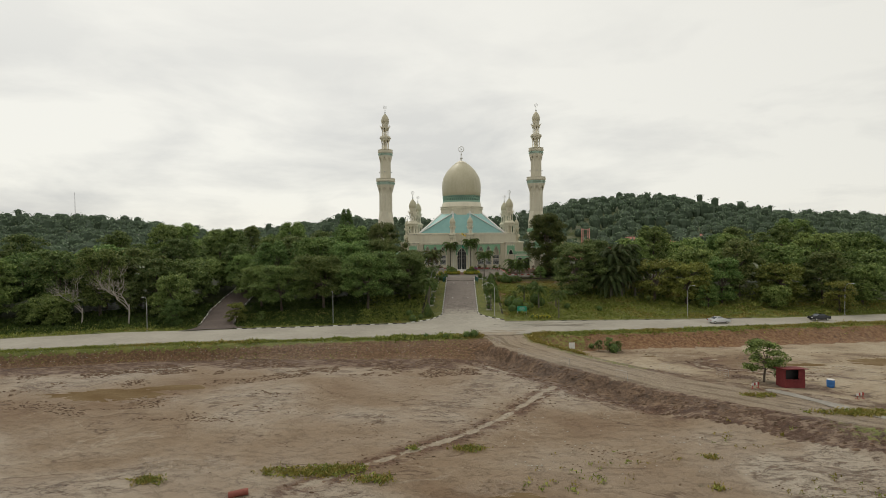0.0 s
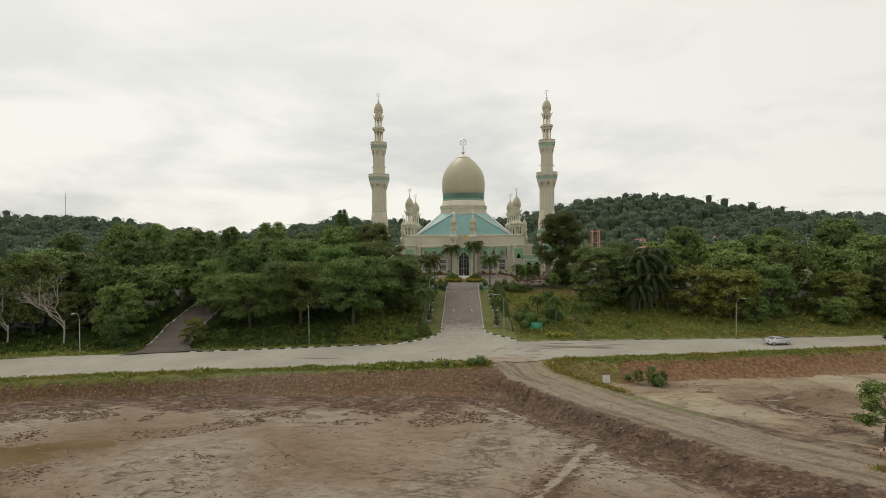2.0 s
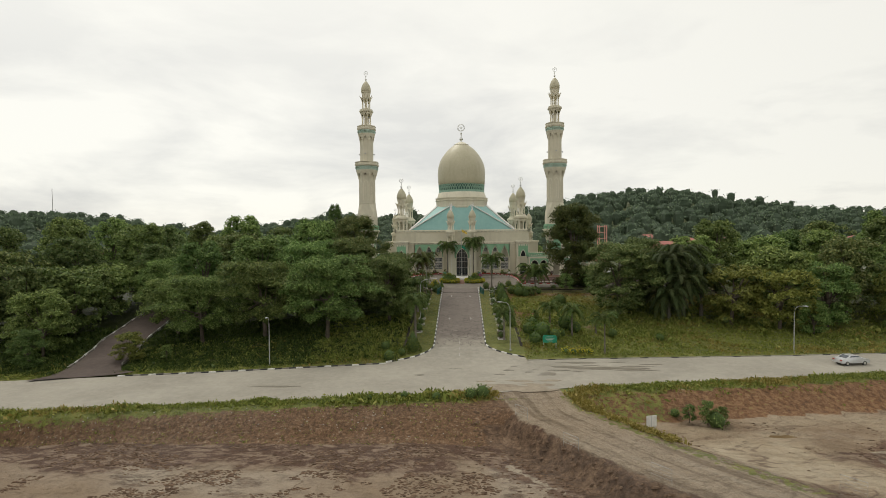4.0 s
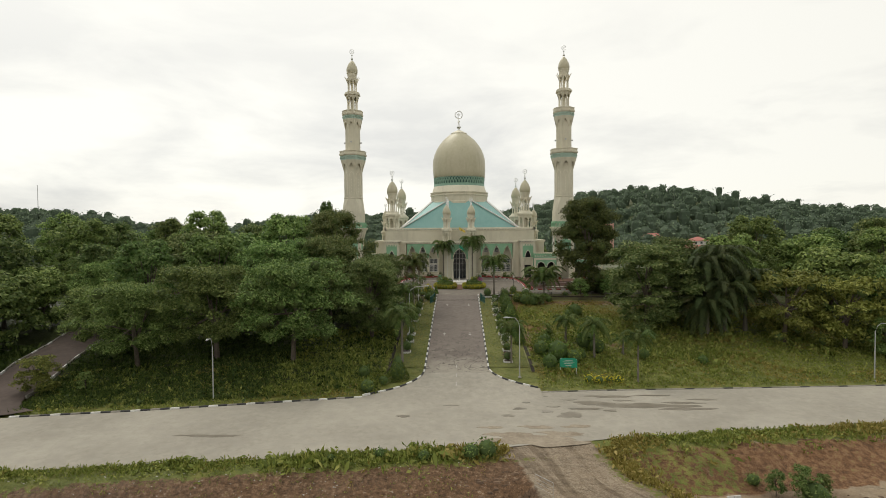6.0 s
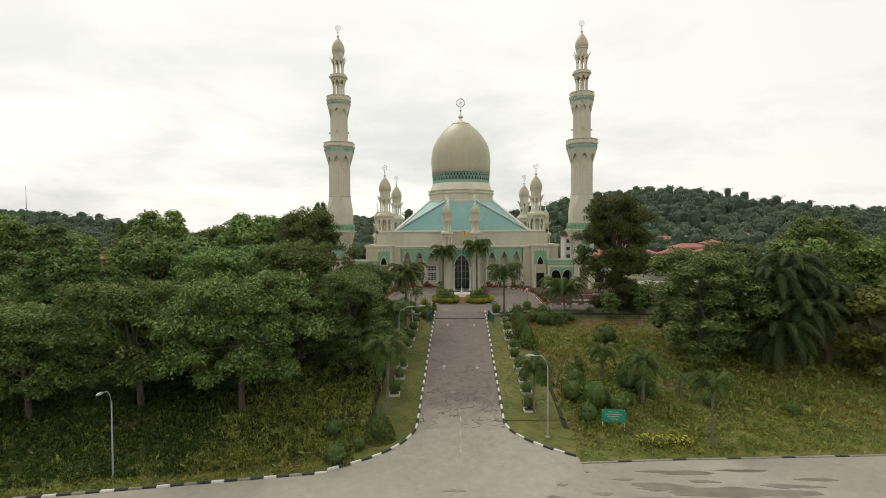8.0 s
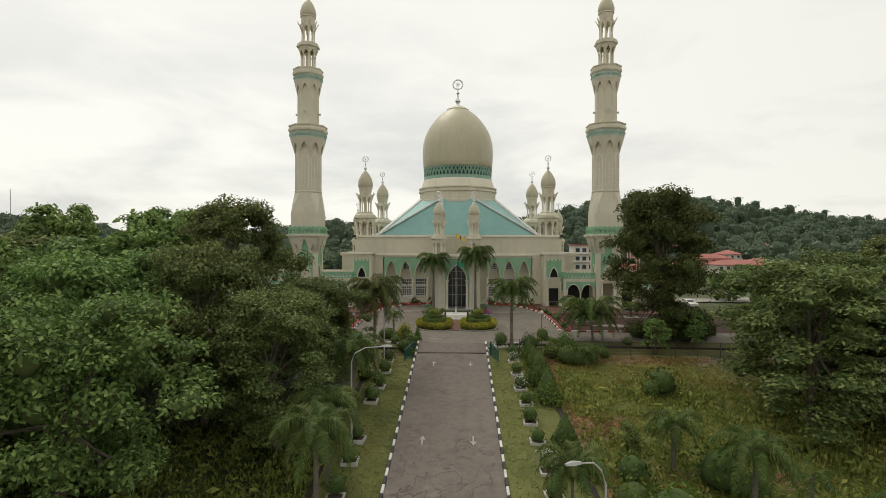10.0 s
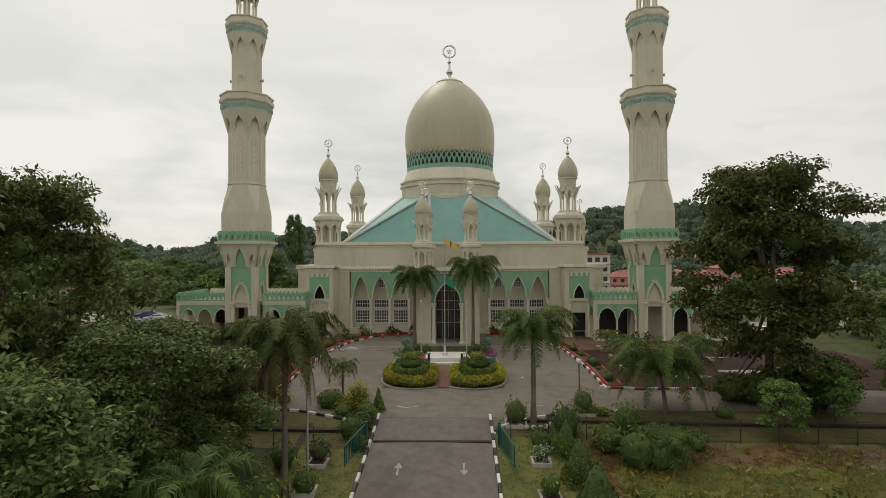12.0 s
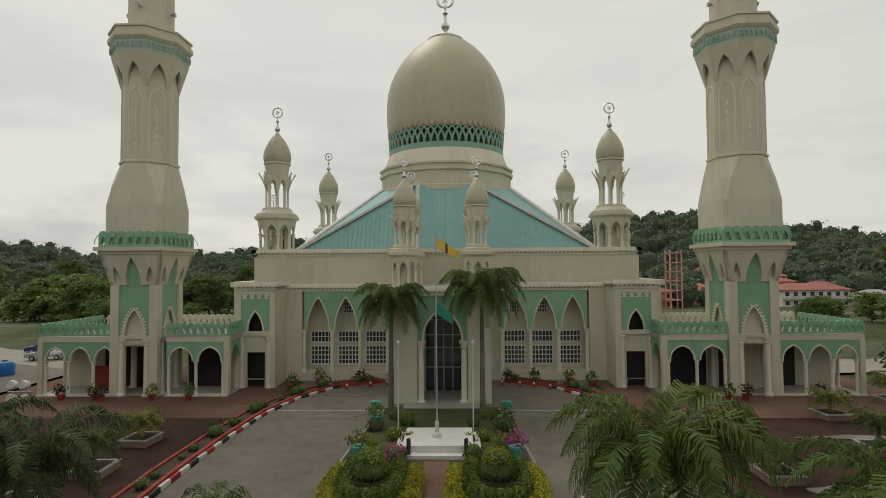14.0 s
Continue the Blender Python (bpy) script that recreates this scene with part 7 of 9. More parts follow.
def road_top(x, y):
    a, b = interp(NEAR, x), interp(FAR, x)
    return 0.035 + 0.06 * math.sin(math.pi * max(0, min(1, (y - a) / (b - a))))


for i, (x, y, rx, ry) in enumerate([(15, 123.4, 2.4, 0.6), (17.2, 125.9, 2.6, 0.42), (20.5, 122.6, 4.6, 0.75), (24.5, 121.6, 2.6, 0.4), (11.5, 119.5, 1.3, 0.8), (13.5, 121.5, 2.0, 0.3), (25, 123.6, 2.2, 0.3), (-6, 119, 0.8, 0.3), (-24, 113.5, 2.6, 0.3), (6.5, 121.5, 0.8, 0.35), (8.5, 125.8, 1.5, 0.3), (-1.0, 122.5, 0.7, 0.2), (10.2, 122.2, 0.6, 0.25), (12.4, 124.6, 0.9, 0.2), (9.3, 120.6, 0.7, 0.3), (16.0, 121.0, 0.8, 0.3), (18.6, 124.3, 1.2, 0.2), (7.4, 123.6, 0.5, 0.2), (27.5, 124.8, 1.4, 0.25), (22.5, 126.3, 1.8, 0.25), (5.0, 119.3, 0.6, 0.3)]):
    puddle("wet_patch", blob(x, y, rx, ry, i), road_top, WETROAD, "shallow wet patch on the worn road")

def scattered(name, spots, material, label, category, seed):
    """Many small angular lumps lying on the land, one mesh."""
    rng = np.random.default_rng(seed)
    g = Geo()
    for x, y, r in spots:
        z, a = land(x, y), rng.uniform(0, 6.28)
        ring = []
        for k in range(5):
            q = r * rng.uniform(0.7, 1.3)
            ring.append((x + q * 1.5 * math.cos(a + k * 1.257), y + q * 0.6 * math.sin(a + k * 1.257), z - 0.05))
        top = [(x + (p[0] - x) * 0.55, y + (p[1] - y) * 0.55, z + r * rng.uniform(0.2, 0.5)) for p in ring]
        g.add(ring + top, [(k, (k + 1) % 5, 5 + (k + 1) % 5, 5 + k) for k in range(5)] + [(5, 6, 7, 8, 9)])
    me = bpy.data.meshes.new(name)
    me.from_pydata(g.v, [], g.f)
    me.materials.append(material)
    tagged(new(name, me), label, category, "", "stuff")


def build_clods():
    rng = np.random.default_rng(31)
    spots = []

    def heap(n, x0, x1, y0, y1, small, large, cut):
        for _ in range(n):
            x, y = rng.uniform(x0, x1), rng.uniform(y0, y1)
            if noise.noise((x * 0.13, y * 0.22, 3)) + 0.5 * noise.noise((x * 0.5, y * 0.8, 6)) > cut and abs(track_side(x, y, TRACK)[0]) > 4.2 and y < interp(NEAR, x) - 3 and pool_share(x, y) < 0.05:
                spots.append((x, y, rng.uniform(small, large) * rng.uniform(0.5, 1.2)))
    heap(17000, -75, 3, 90, 101, 0.05, 0.20, 0.08)
    heap(9000, -70, -24, 70, 92, 0.05, 0.20, 0.16)
    heap(5000, -24, 30, 55, 92, 0.04, 0.13, 0.28)
    heap(4500, 12, 75, 84, 108, 0.05, 0.17, 0.22)
    for line in RILLS:
        for (ax, ay), (bx, by) in zip(line, line[1:]):
            for _ in range(60):
                t, o = rng.random(), rng.normal(0, 1.1)
                if abs(o) > 0.5:
                    L = math.hypot(bx - ax, by - ay)
                    spots.append((ax + (bx - ax) * t - (by - ay) / L * o, ay + (by - ay) * t + (bx - ax) / L * o, rng.uniform(0.06, 0.2)))
    for _ in range(650):
        t = rng.uniform(0.6, 5.6)
        k = int(t)
        (ax, ay), (bx, by) = TRACK[k], TRACK[k + 1]
        L, o = math.hypot(bx - ax, by - ay), -rng.uniform(4.2, 8.5)
        spots.append((ax + (bx - ax) * (t - k) - (by - ay) / L * o, ay + (by - ay) * (t - k) + (bx - ax) / L * o, rng.uniform(0.08, 0.28)))
    scattered("mud_clods", spots, CLOD, "dark broken clods of mud on the field", "mud clods", 5)
    pale = []
    for _ in range(520):
        x = rng.uniform(-100, 3)
        pale.append((x, rng.uniform(min(101.0, interp(NEAR, x) - 4.5), interp(NEAR, x) - 1.5), rng.uniform(0.025, 0.085)))
    for _ in range(500):
        x, y = rng.uniform(4, 28), rng.uniform(56, 80)
        if noise.noise((x * 0.2, y * 0.3, 12)) > 0.12 and abs(track_side(x, y, TRACK)[0]) > 8:
            pale.append((x, y, rng.uniform(0.03, 0.10)))
    scattered("stones", pale, RIM, "small pale stones on the bank and the mud", "stones", 6)


CLOD = mat("dark_mud_clod", (0.098, 0.060, 0.038), (0.195, 0.132, 0.088), 0.9, 3.0, 0.3, 0.3, island=0.35)
build_clods()
SPILL = mat("spilled_gravel", (0.20, 0.162, 0.118), (0.33, 0.282, 0.215), 0.9, 3.0, 0.2, 0.3)
for i, (x, y, rx, ry) in enumerate([(6.8, 112.9, 4.0, 1.2), (4.6, 114.2, 1.8, 0.7), (9.6, 114.6, 2.2, 0.6), (11.5, 116.4, 1.3, 0.4), (3.0, 116.0, 1.0, 0.3), (7.5, 116.2, 1.6, 0.4)]):
    puddle("gravel_spill", blob(x, y, rx, ry, 90 + i, 30), lambda x, y: road_top(x, max(y, interp(NEAR, x) + 0.05)) + 0.004 * math.sin(7 * x), SPILL, "gravel and dried mud spilled on the road")


def grid(a, b, n):
    return [a + (b - a) * i / n for i in range(n + 1)]


sheet("forecourt", grid(-14.25, 14.25, 30), grid(172.7, 208.6, 36), lambda x, y: land(x, y) + 0.07, YARD, None, "damp grey asphalt forecourt before the mosque", "forecourt")
def throat():
    """The driveway widening into the forecourt between two kerbed lawn corners."""
    lefts = [(-4.55, 167.0), (-4.6, 168.4), (-5.2, 169.6), (-6.6, 170.4), (-8.6, 171.2), (-11.0, 172.1), (-14.2, 172.72)]
    rights = [(3.6, 167.0), (3.7, 168.4), (4.4, 169.6), (6.0, 170.6), (8.6, 171.6), (11.0, 172.3), (14.2, 172.72)]
    g = Geo()
    ys = [167.0 + 5.72 * i / 22 for i in range(23)]
    for y in ys:
        xl = float(np.interp(y, [q[1] for q in lefts], [q[0] for q in lefts]))
        xr = float(np.interp(y, [q[1] for q in rights], [q[0] for q in rights]))
        for i in range(13):
            x = xl + (xr - xl) * i / 12
            g.v.append((x, y, land(x, y) + 0.075 + 0.1 * ease(168.5, 167.0, y)))
    g.f = [(j * 13 + i, j * 13 + i + 1, (j + 1) * 13 + i + 1, (j + 1) * 13 + i) for j in range(22) for i in range(12)]
    g.mi = [0] * len(g.f)
    tagged(new("forecourt_mouth", g.mesh("forecourt_mouth", YARD)), "grey asphalt mouth between two lawn corners", "forecourt", "", "structure")
    for line in (lefts, rights):
        K = thing("kerb", "curved black and white kerb round a lawn corner", "kerb", kind="structure")
        kerb_run(K, line, 0.8, 0.02, None, (0, 1))


throat()
flat_mark("forecourt_arrow", [[(-3.6, 173.3), (-2.9, 172.9), (-1.9, 173.2), (-1.9, 173.35), (-2.9, 173.1), (-3.5, 173.5)], [(7.0, 173.6), (8.2, 173.6), (8.2, 173.75), (7.0, 173.75)], [(-5.6, 180.6), (-5.2, 180.6), (-5.4, 181.3)], [(7.3, 181.4), (7.7, 181.4), (7.5, 182.1)]], lambda x, y: land(x, y) + 0.085, FADED, "worn white arrow marks on the forecourt")
sheet("cross_road", grid(14.25, 62, 48), grid(173.0, 178.4, 6), lambda x, y: land(x, y) + 0.06, YARD, None, "grey asphalt cross road along the fence", "road")
sheet("cross_road", grid(-62, -14.25, 48), grid(173.0, 178.4, 6), lambda x, y: land(x, y) + 0.06, WETYARD, None, "dark wet asphalt road along the fence", "road")
for s in (-1, 1):
    a, b = sorted((s * 14.9, s * (46 if s > 0 else 52)))
    sheet("car_park", grid(a, b, 45), grid(178.7, 195.0, 16), lambda x, y: land(x, y) + 0.05, WETYARD, None, "dark rain-wet paving beside the forecourt", "paving")
    a, b = sorted((s * 14.9, s * 41))
    sheet("paving", grid(a, b, 45), grid(195.05, 214, 18), lambda x, y: land(x, y) + 0.055, BRICKPAVE, None, "red-brown paving before the arcades", "paving")
for i, (x, y, rx, ry) in enumerate([(22.6, 182.6, 2.6, 0.9), (27.6, 190.6, 3.0, 0.4), (-33, 190, 2.2, 0.4), (8.2, 195.6, 2.4, 0.55), (-8.6, 195.3, 2.2, 0.5), (-8, 202, 2.5, 0.4), (30, 184, 3.4, 0.8), (-27, 187, 3.0, 0.7), (-38, 186, 3.2, 0.6)]):
    puddle("rain_puddle", blob(x, y, rx, ry, 70 + i), lambda x, y: land(x, y) + 0.085, WETROAD, "rain puddle on the dark paving")


def red_bed(side):
    """Raised red-kerbed planting bed curving round the forecourt."""
    line = [(side * 14.6, 178.6), (side * 14.6, 184), (side * 14.5, 190), (side * 14.1, 196), (side * 12.8, 201), (side * 10.4, 205), (side * 6.0, 207.2)]
    T = thing("planting_bed", "long red-kerbed planting bed of low shrubs", "planting bed", kind="structure")
    g = Geo()
    for (ax, ay), (bx, by) in zip(line, line[1:]):
        L = math.hypot(bx - ax, by - ay)
        nx, ny = (by - ay) / L * side, -(bx - ax) / L * side
        for o0, o1, zt in ((0.0, 0.22, 0.42), (1.25, 1.45, 0.42), (0.22, 1.25, 0.30)):
            q = [(ax + nx * o0, ay + ny * o0), (bx + nx * o0, by + ny * o0), (bx + nx * o1, by + ny * o1), (ax + nx * o1, ay + ny * o1)]
            g.add([(x, y, 6.7) for x, y in q] + [(x, y, land(x, y) + zt) for x, y in q], [(0, 1, 2, 3), (4, 5, 6, 7), (0, 1, 5, 4), (1, 2, 6, 5), (2, 3, 7, 6), (3, 0, 4, 7)], 1 if zt < 0.4 else 0)
    part("bed_wall", g, [REDPAINT, SOIL], T)
    kerb_run(T, [(x - side * 0.14, y) for x, y in line[:-1]], 1.0, 0.1, None, (0, 2, 0, 1))
    for i in range(17):
        t = (i + random.uniform(0.1, 0.9)) / 17 * (len(line) - 1)
        k = int(t)
        x, y = line[k][0] + (line[k + 1][0] - line[k][0]) * (t - k) + side * 0.7, line[k][1] + (line[k + 1][1] - line[k][1]) * (t - k)
        bush(x, y, "loose", 0.8, 0.55, random.choice([HEDGE, PURPLELEAF, PURPLELEAF, LEAFOLIVE, DEEPGREEN]), "low mixed shrub in the red planting bed", 0.11, land(x, y) + 0.3, 110, "shrubs in the red beds", random.uniform(0.6, 1.6))


red_bed(-1)
red_bed(1)
for s0 in (-1, 1):
    K = thing("kerb", "red and white kerb along the cross road", "kerb", kind="structure")
    kerb_run(K, [(s0 * 14.5, 178.55), (s0 * 17.0, 178.2), (s0 * 34.0, 178.55)], 1.0, 0.08, None, (0, 2))
    x0, x1 = sorted((s0 * 5.0, s0 * 13.4))
    G0 = thing("drain_grating", "pale steel drain grating across the forecourt", "drain", kind="structure")
    part("channel", Geo().box(x0, x1, 196.9, 197.2, BASE - 0.1, BASE + 0.085), DULLKERB, G0)
    for i0 in range(28):
        u0 = x0 + (i0 + 0.5) * (x1 - x0) / 28
        part("grate_bar", Geo().box(u0 - 0.11, u0 + 0.11, 196.93, 197.17, BASE + 0.085, BASE + 0.10), METAL, G0)


def island():
    """Planted island with tiered hedges, white plinth and flagpole."""
    z = BASE - 0.05
    T = thing("island_kerb", "kerb of the planted island in the forecourt", "kerb", kind="structure")
    for s in (-1, 1):
        pts = [(s * 0.8, 178.3), (s * 1.6, 177.95), (s * 2.6, 177.75), (s * 3.6, 177.85), (s * 4.5, 178.25), (s * 5.2, 178.9), (s * 5.7, 179.9), (s * 5.9, 181.2), (s * 5.9, 183), (s * 5.6, 188), (s * 5.2, 193), (s * 4.6, 197.5)]
        kerb_run(T, pts, 0.6, 0.0, None, (3, 3))
        ring = [(s * 1.15, 178.9), (s * 2.6, 178.3), (s * 4.3, 178.9), (s * 5.2, 180.3), (s * 5.4, 182.3), (s * 5.2, 184.2)]
        H = thing("hedge", "clipped yellow-green border hedge round the island", "hedge", (0, 0, z), 0, "island hedges")
        for (ax, ay), (bx, by) in zip(ring, ring[1:]):
            L = math.hypot(bx - ax, by - ay)
            k = max(1, int(L / 0.55))
            for i in range(k):
                t = (i + 0.5) / k
                put("clump", shared("yh", lambda: bush_mesh("ball", 1.15, 0.85, 0.09, YELLOWHEDGE, 3, 420)), H, (ax + (bx - ax) * t, ay + (by - ay) * t, 0.02), i * 70)
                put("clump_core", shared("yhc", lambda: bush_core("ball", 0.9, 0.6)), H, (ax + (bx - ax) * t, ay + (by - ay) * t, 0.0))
        for i in range(10):
            put("clump", shared("yh", None), H, (s * 1.15, 179.2 + i * 0.5, 0.02), i * 50)
            put("clump_core", shared("yhc", None), H, (s * 1.15, 179.2 + i * 0.5, 0.0))
        cx, cy = s * 3.25, 181.9
        G = thing("hedge", "clipped green inner hedge of the island", "hedge", (0, 0, z), 0, "island hedges")
        inner = [(s * 1.95, 184.0), (s * 1.95, 180.6), (s * 2.5, 179.75), (s * 3.4, 179.5), (s * 4.2, 179.95), (s * 4.55, 181.0), (s * 4.5, 184.0)]
        for (ax, ay), (bx, by) in zip(inner, inner[1:]):
            k = max(1, int(math.hypot(bx - ax, by - ay) / 0.4))
            for i in range(k):
                t = (i + 0.5) / k
                put("clump", shared("gh", lambda: bush_mesh("ball", 1.0, 1.25, 0.085, HEDGE, 5, 420)), G, (ax + (bx - ax) * t, ay + (by - ay) * t, 0.02), i * 70)
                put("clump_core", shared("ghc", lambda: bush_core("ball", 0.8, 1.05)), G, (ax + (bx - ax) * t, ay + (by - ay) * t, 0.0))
        for shape, w, h, zz, m, lab in (("box", 1.9, 1.0, 0.0, PURPLELEAF, "purple-brown clipped hedge tier"), ("ball", 2.1, 1.1, 0.85, HEDGE, "rounded green tier of the stepped hedge"), ("ball", 1.45, 0.9, 1.5, YELLOWHEDGE, "rounded yellow-green top of the tiered hedge")):
            bush(cx, cy, shape, w, h, m, lab, 0.09, z + zz, 300, "island hedges", name="hedge")
        for px, py, m in ((4.75, 186.3, LEAFOLIVE if s < 0 else PINKFLOWER), (4.6, 192.6, HEDGE)):
            P = thing("potted_plant", "leafy plant in a tall turquoise pot", "potted plant", (s * px, py, z + 0.1), 0, "turquoise pots")
            put("pot", shared("tallpot", lambda: Geo().lathe([(0.26, 0), (0.42, 0.75), (0.48, 0.78), (0.48, 0.9), (0.36, 0.9)], 14).mesh("pot", POTGREEN, 0.6)), P)
            put("leaves", shared(("tallpotleaf", m.name), lambda: bush_mesh("loose", 1.2, 1.0, 0.12, m, 17, 150)), P, (0, 0, 0.75))
        L = thing("floodlight", "turquoise box floodlight on a thin post", "floodlight", (s * 4.9, 194.2, z + 0.1), 0, "island floodlights")
        part("post", Geo().tube([(0, 0, 0), (0, 0, 1.0)], [0.04, 0.04], 6), METAL, L)
        part("lamp_box", Geo().loft([[(-0.34, -0.12, 0.95), (0.34, -0.12, 0.95), (0.34, 0.14, 1.02), (-0.34, 0.14, 1.02)], [(-0.38, -0.2, 1.5), (0.38, -0.2, 1.5), (0.34, 0.12, 1.55), (-0.34, 0.12, 1.55)]]), POTGREEN, L, "turquoise housing")
        put_y = [(2.2, 186.5), (3.9, 186.2), (4.9, 189), (3.0, 190.0), (4.6, 192), (2.4, 193.2), (3.6, 194.8), (2.0, 189.2), (4.2, 187.8)]
        for i, (bx, by) in enumerate(put_y):
            m = [HEDGE, PINKFLOWER if s < 0 and i == 0 else LEAFOLIVE, HEDGE, YELLOWHEDGE, PURPLELEAF][i % 5]
            lab = {HEDGE: "clipped green island bush", LEAFOLIVE: "olive green island shrub", YELLOWHEDGE: "clipped yellow-green island bush", PURPLELEAF: "loose purple-brown island shrub", PINKFLOWER: "magenta flowering island shrub"}[m]
            bush(s * bx, by, "ball" if i % 2 else "loose", 1.1, 1.0, m, lab, 0.1, z, 160, "island shrubs", random.uniform(0.8, 1.25))
    bush(-2.5, 186.3, "loose", 1.3, 1.1, PINKFLOWER, "magenta flowering bush beside the white plinth", 0.1, z, 180, "island shrubs")
    sheet("island_bed", grid(-5.5, 5.5, 8), grid(178.2, 198, 12), lambda x, y: land(x, y) + 0.085, SOILGRASS, None, "planted soil of the island", "planting bed")
    sheet("island_path", grid(-0.78, 0.72, 2), grid(178.3, 186, 6), lambda x, y: land(x, y) + 0.13, BRICKPAVE, None, "narrow paved path into the island", "path")
    P = thing("flag_plinth", "white tiled stepped plinth under the flagpole", "plinth", (0, 0, z))
    part("lower_step", Geo().box(-2.7, 2.7, 186.4, 191.0, 0, 0.35), MARBLE, P)
    part("upper_step", Geo().box(-2.2, 2.2, 187.0, 190.6, 0.35, 0.75), MARBLE, P)
    for x in (-1.75, 1.75):
        part("bollard", Geo().lathe([(0.13, 0.3), (0.13, 1.25), (0.08, 1.3)], 10, x, 186.7), BLACK, P, "black bollard")
    F = thing("flagpole", "tall white flagpole with a yellow flag", "flagpole", (-0.1, 188.7, z + 0.75))
    part("pole", Geo().tube([(0, 0, 0), (0, 0, 7), (0, 0, 13.4)], [0.065, 0.05, 0.03], 8), METAL, F)
    part("pole_base", Geo().lathe([(0.3, 0), (0.3, 0.25), (0.13, 0.35), (0.12, 1.0)], 10), WHITE, F)
    g = Geo()
    n = 10
    for i in range(n + 1):
        t = i / n
        for j in (0, 1):
            g.v.append((0.05 + 1.45 * t, -0.25 * math.sin(5 * t) * t, 12.9 - 0.75 * j * (1 - 0.35 * t) - 0.95 * t))
    for i in range(n):
        g.f.append((i * 2, i * 2 + 1, i * 2 + 3, i * 2 + 2))
        g.mi.append(1 if i == 4 else 0)
    part("flag", g, [FLAGYELLOW, BLACK], F, "yellow flag with a dark band")
    g = Geo()
    for i in range(n + 1):
        t = i / n
        for j in (0, 1):
            g.v.append((0.05 + 1.0 * t, -0.2 * math.sin(4 * t) * t, 8.6 - 0.7 * j - 0.7 * t))
    g.f, g.mi = [(i * 2, i * 2 + 1, i * 2 + 3, i * 2 + 2) for i in range(n)], [0] * n
    part("pennant", g, SIGNGREEN, F, "small green pennant")
    for x in (-2.95, 2.35):
        L = thing("post_lamp", "thin white post with a small globe lamp", "lamp", (x, 191.8, z), 0, "island post lamps")
        part("post", Geo().tube([(0, 0, 0), (0, 0, 6.2)], [0.05, 0.035], 6), WHITE, L)
        part("globe", Geo().lathe([(0.02, 6.2), (0.1, 6.26), (0.13, 6.36), (0.08, 6.47), (0.01, 6.5)], 8), WHITE, L)


POTGREEN = mat("turquoise_glazed_pot", (0.06, 0.30, 0.24), (0.09, 0.38, 0.31), 0.4, 3, 0.3, 0.0)
SOILGRASS = mat("planted_soil", (0.045, 0.05, 0.02), (0.09, 0.10, 0.035), 0.95, 3, 0.3, 0.3)
MARBLE = mat("white_plinth_tiles", (0.62, 0.60, 0.57), (0.74, 0.72, 0.69), 0.4, 2, 0.3, 0.03)
FLAGYELLOW = mat("yellow_flag_cloth", (0.62, 0.45, 0.06), (0.70, 0.52, 0.10), 0.8, 3, 0.3, 0.0)
island()


# ---- palms, trees and garden along the driveway ----
def brick_planter(x, y, w):
    """Raised brick box with a pale rim and dark soil."""
    T = thing("planter", "raised brick planter box with a pale rim", "planter", (x, y, land(x, y)), random.uniform(-8, 8), "brick planters")
    h = w / 2

    def ring(a, t, z0, z1):
        return Geo().box(-a, a, -a, -a + t, z0, z1).box(-a, a, a - t, a, z0, z1).box(-a, -a + t, -a + t, a - t, z0, z1).box(a - t, a, -a + t, a - t, z0, z1)
    put("brick_wall", shared(("bwall", w), lambda: ring(h, 0.12, -0.15, 0.42).mesh("brick_wall", BRICKBOX)), T)
    put("rim", shared(("brim", w), lambda: ring(h + 0.03, 0.18, 0.42, 0.5).mesh("rim", RIM)), T)
    put("soil", shared(("bsoil", w), lambda: Geo().box(-h + 0.13, h - 0.13, -h + 0.13, h - 0.13, -0.1, 0.43).mesh("soil", SOIL)), T)


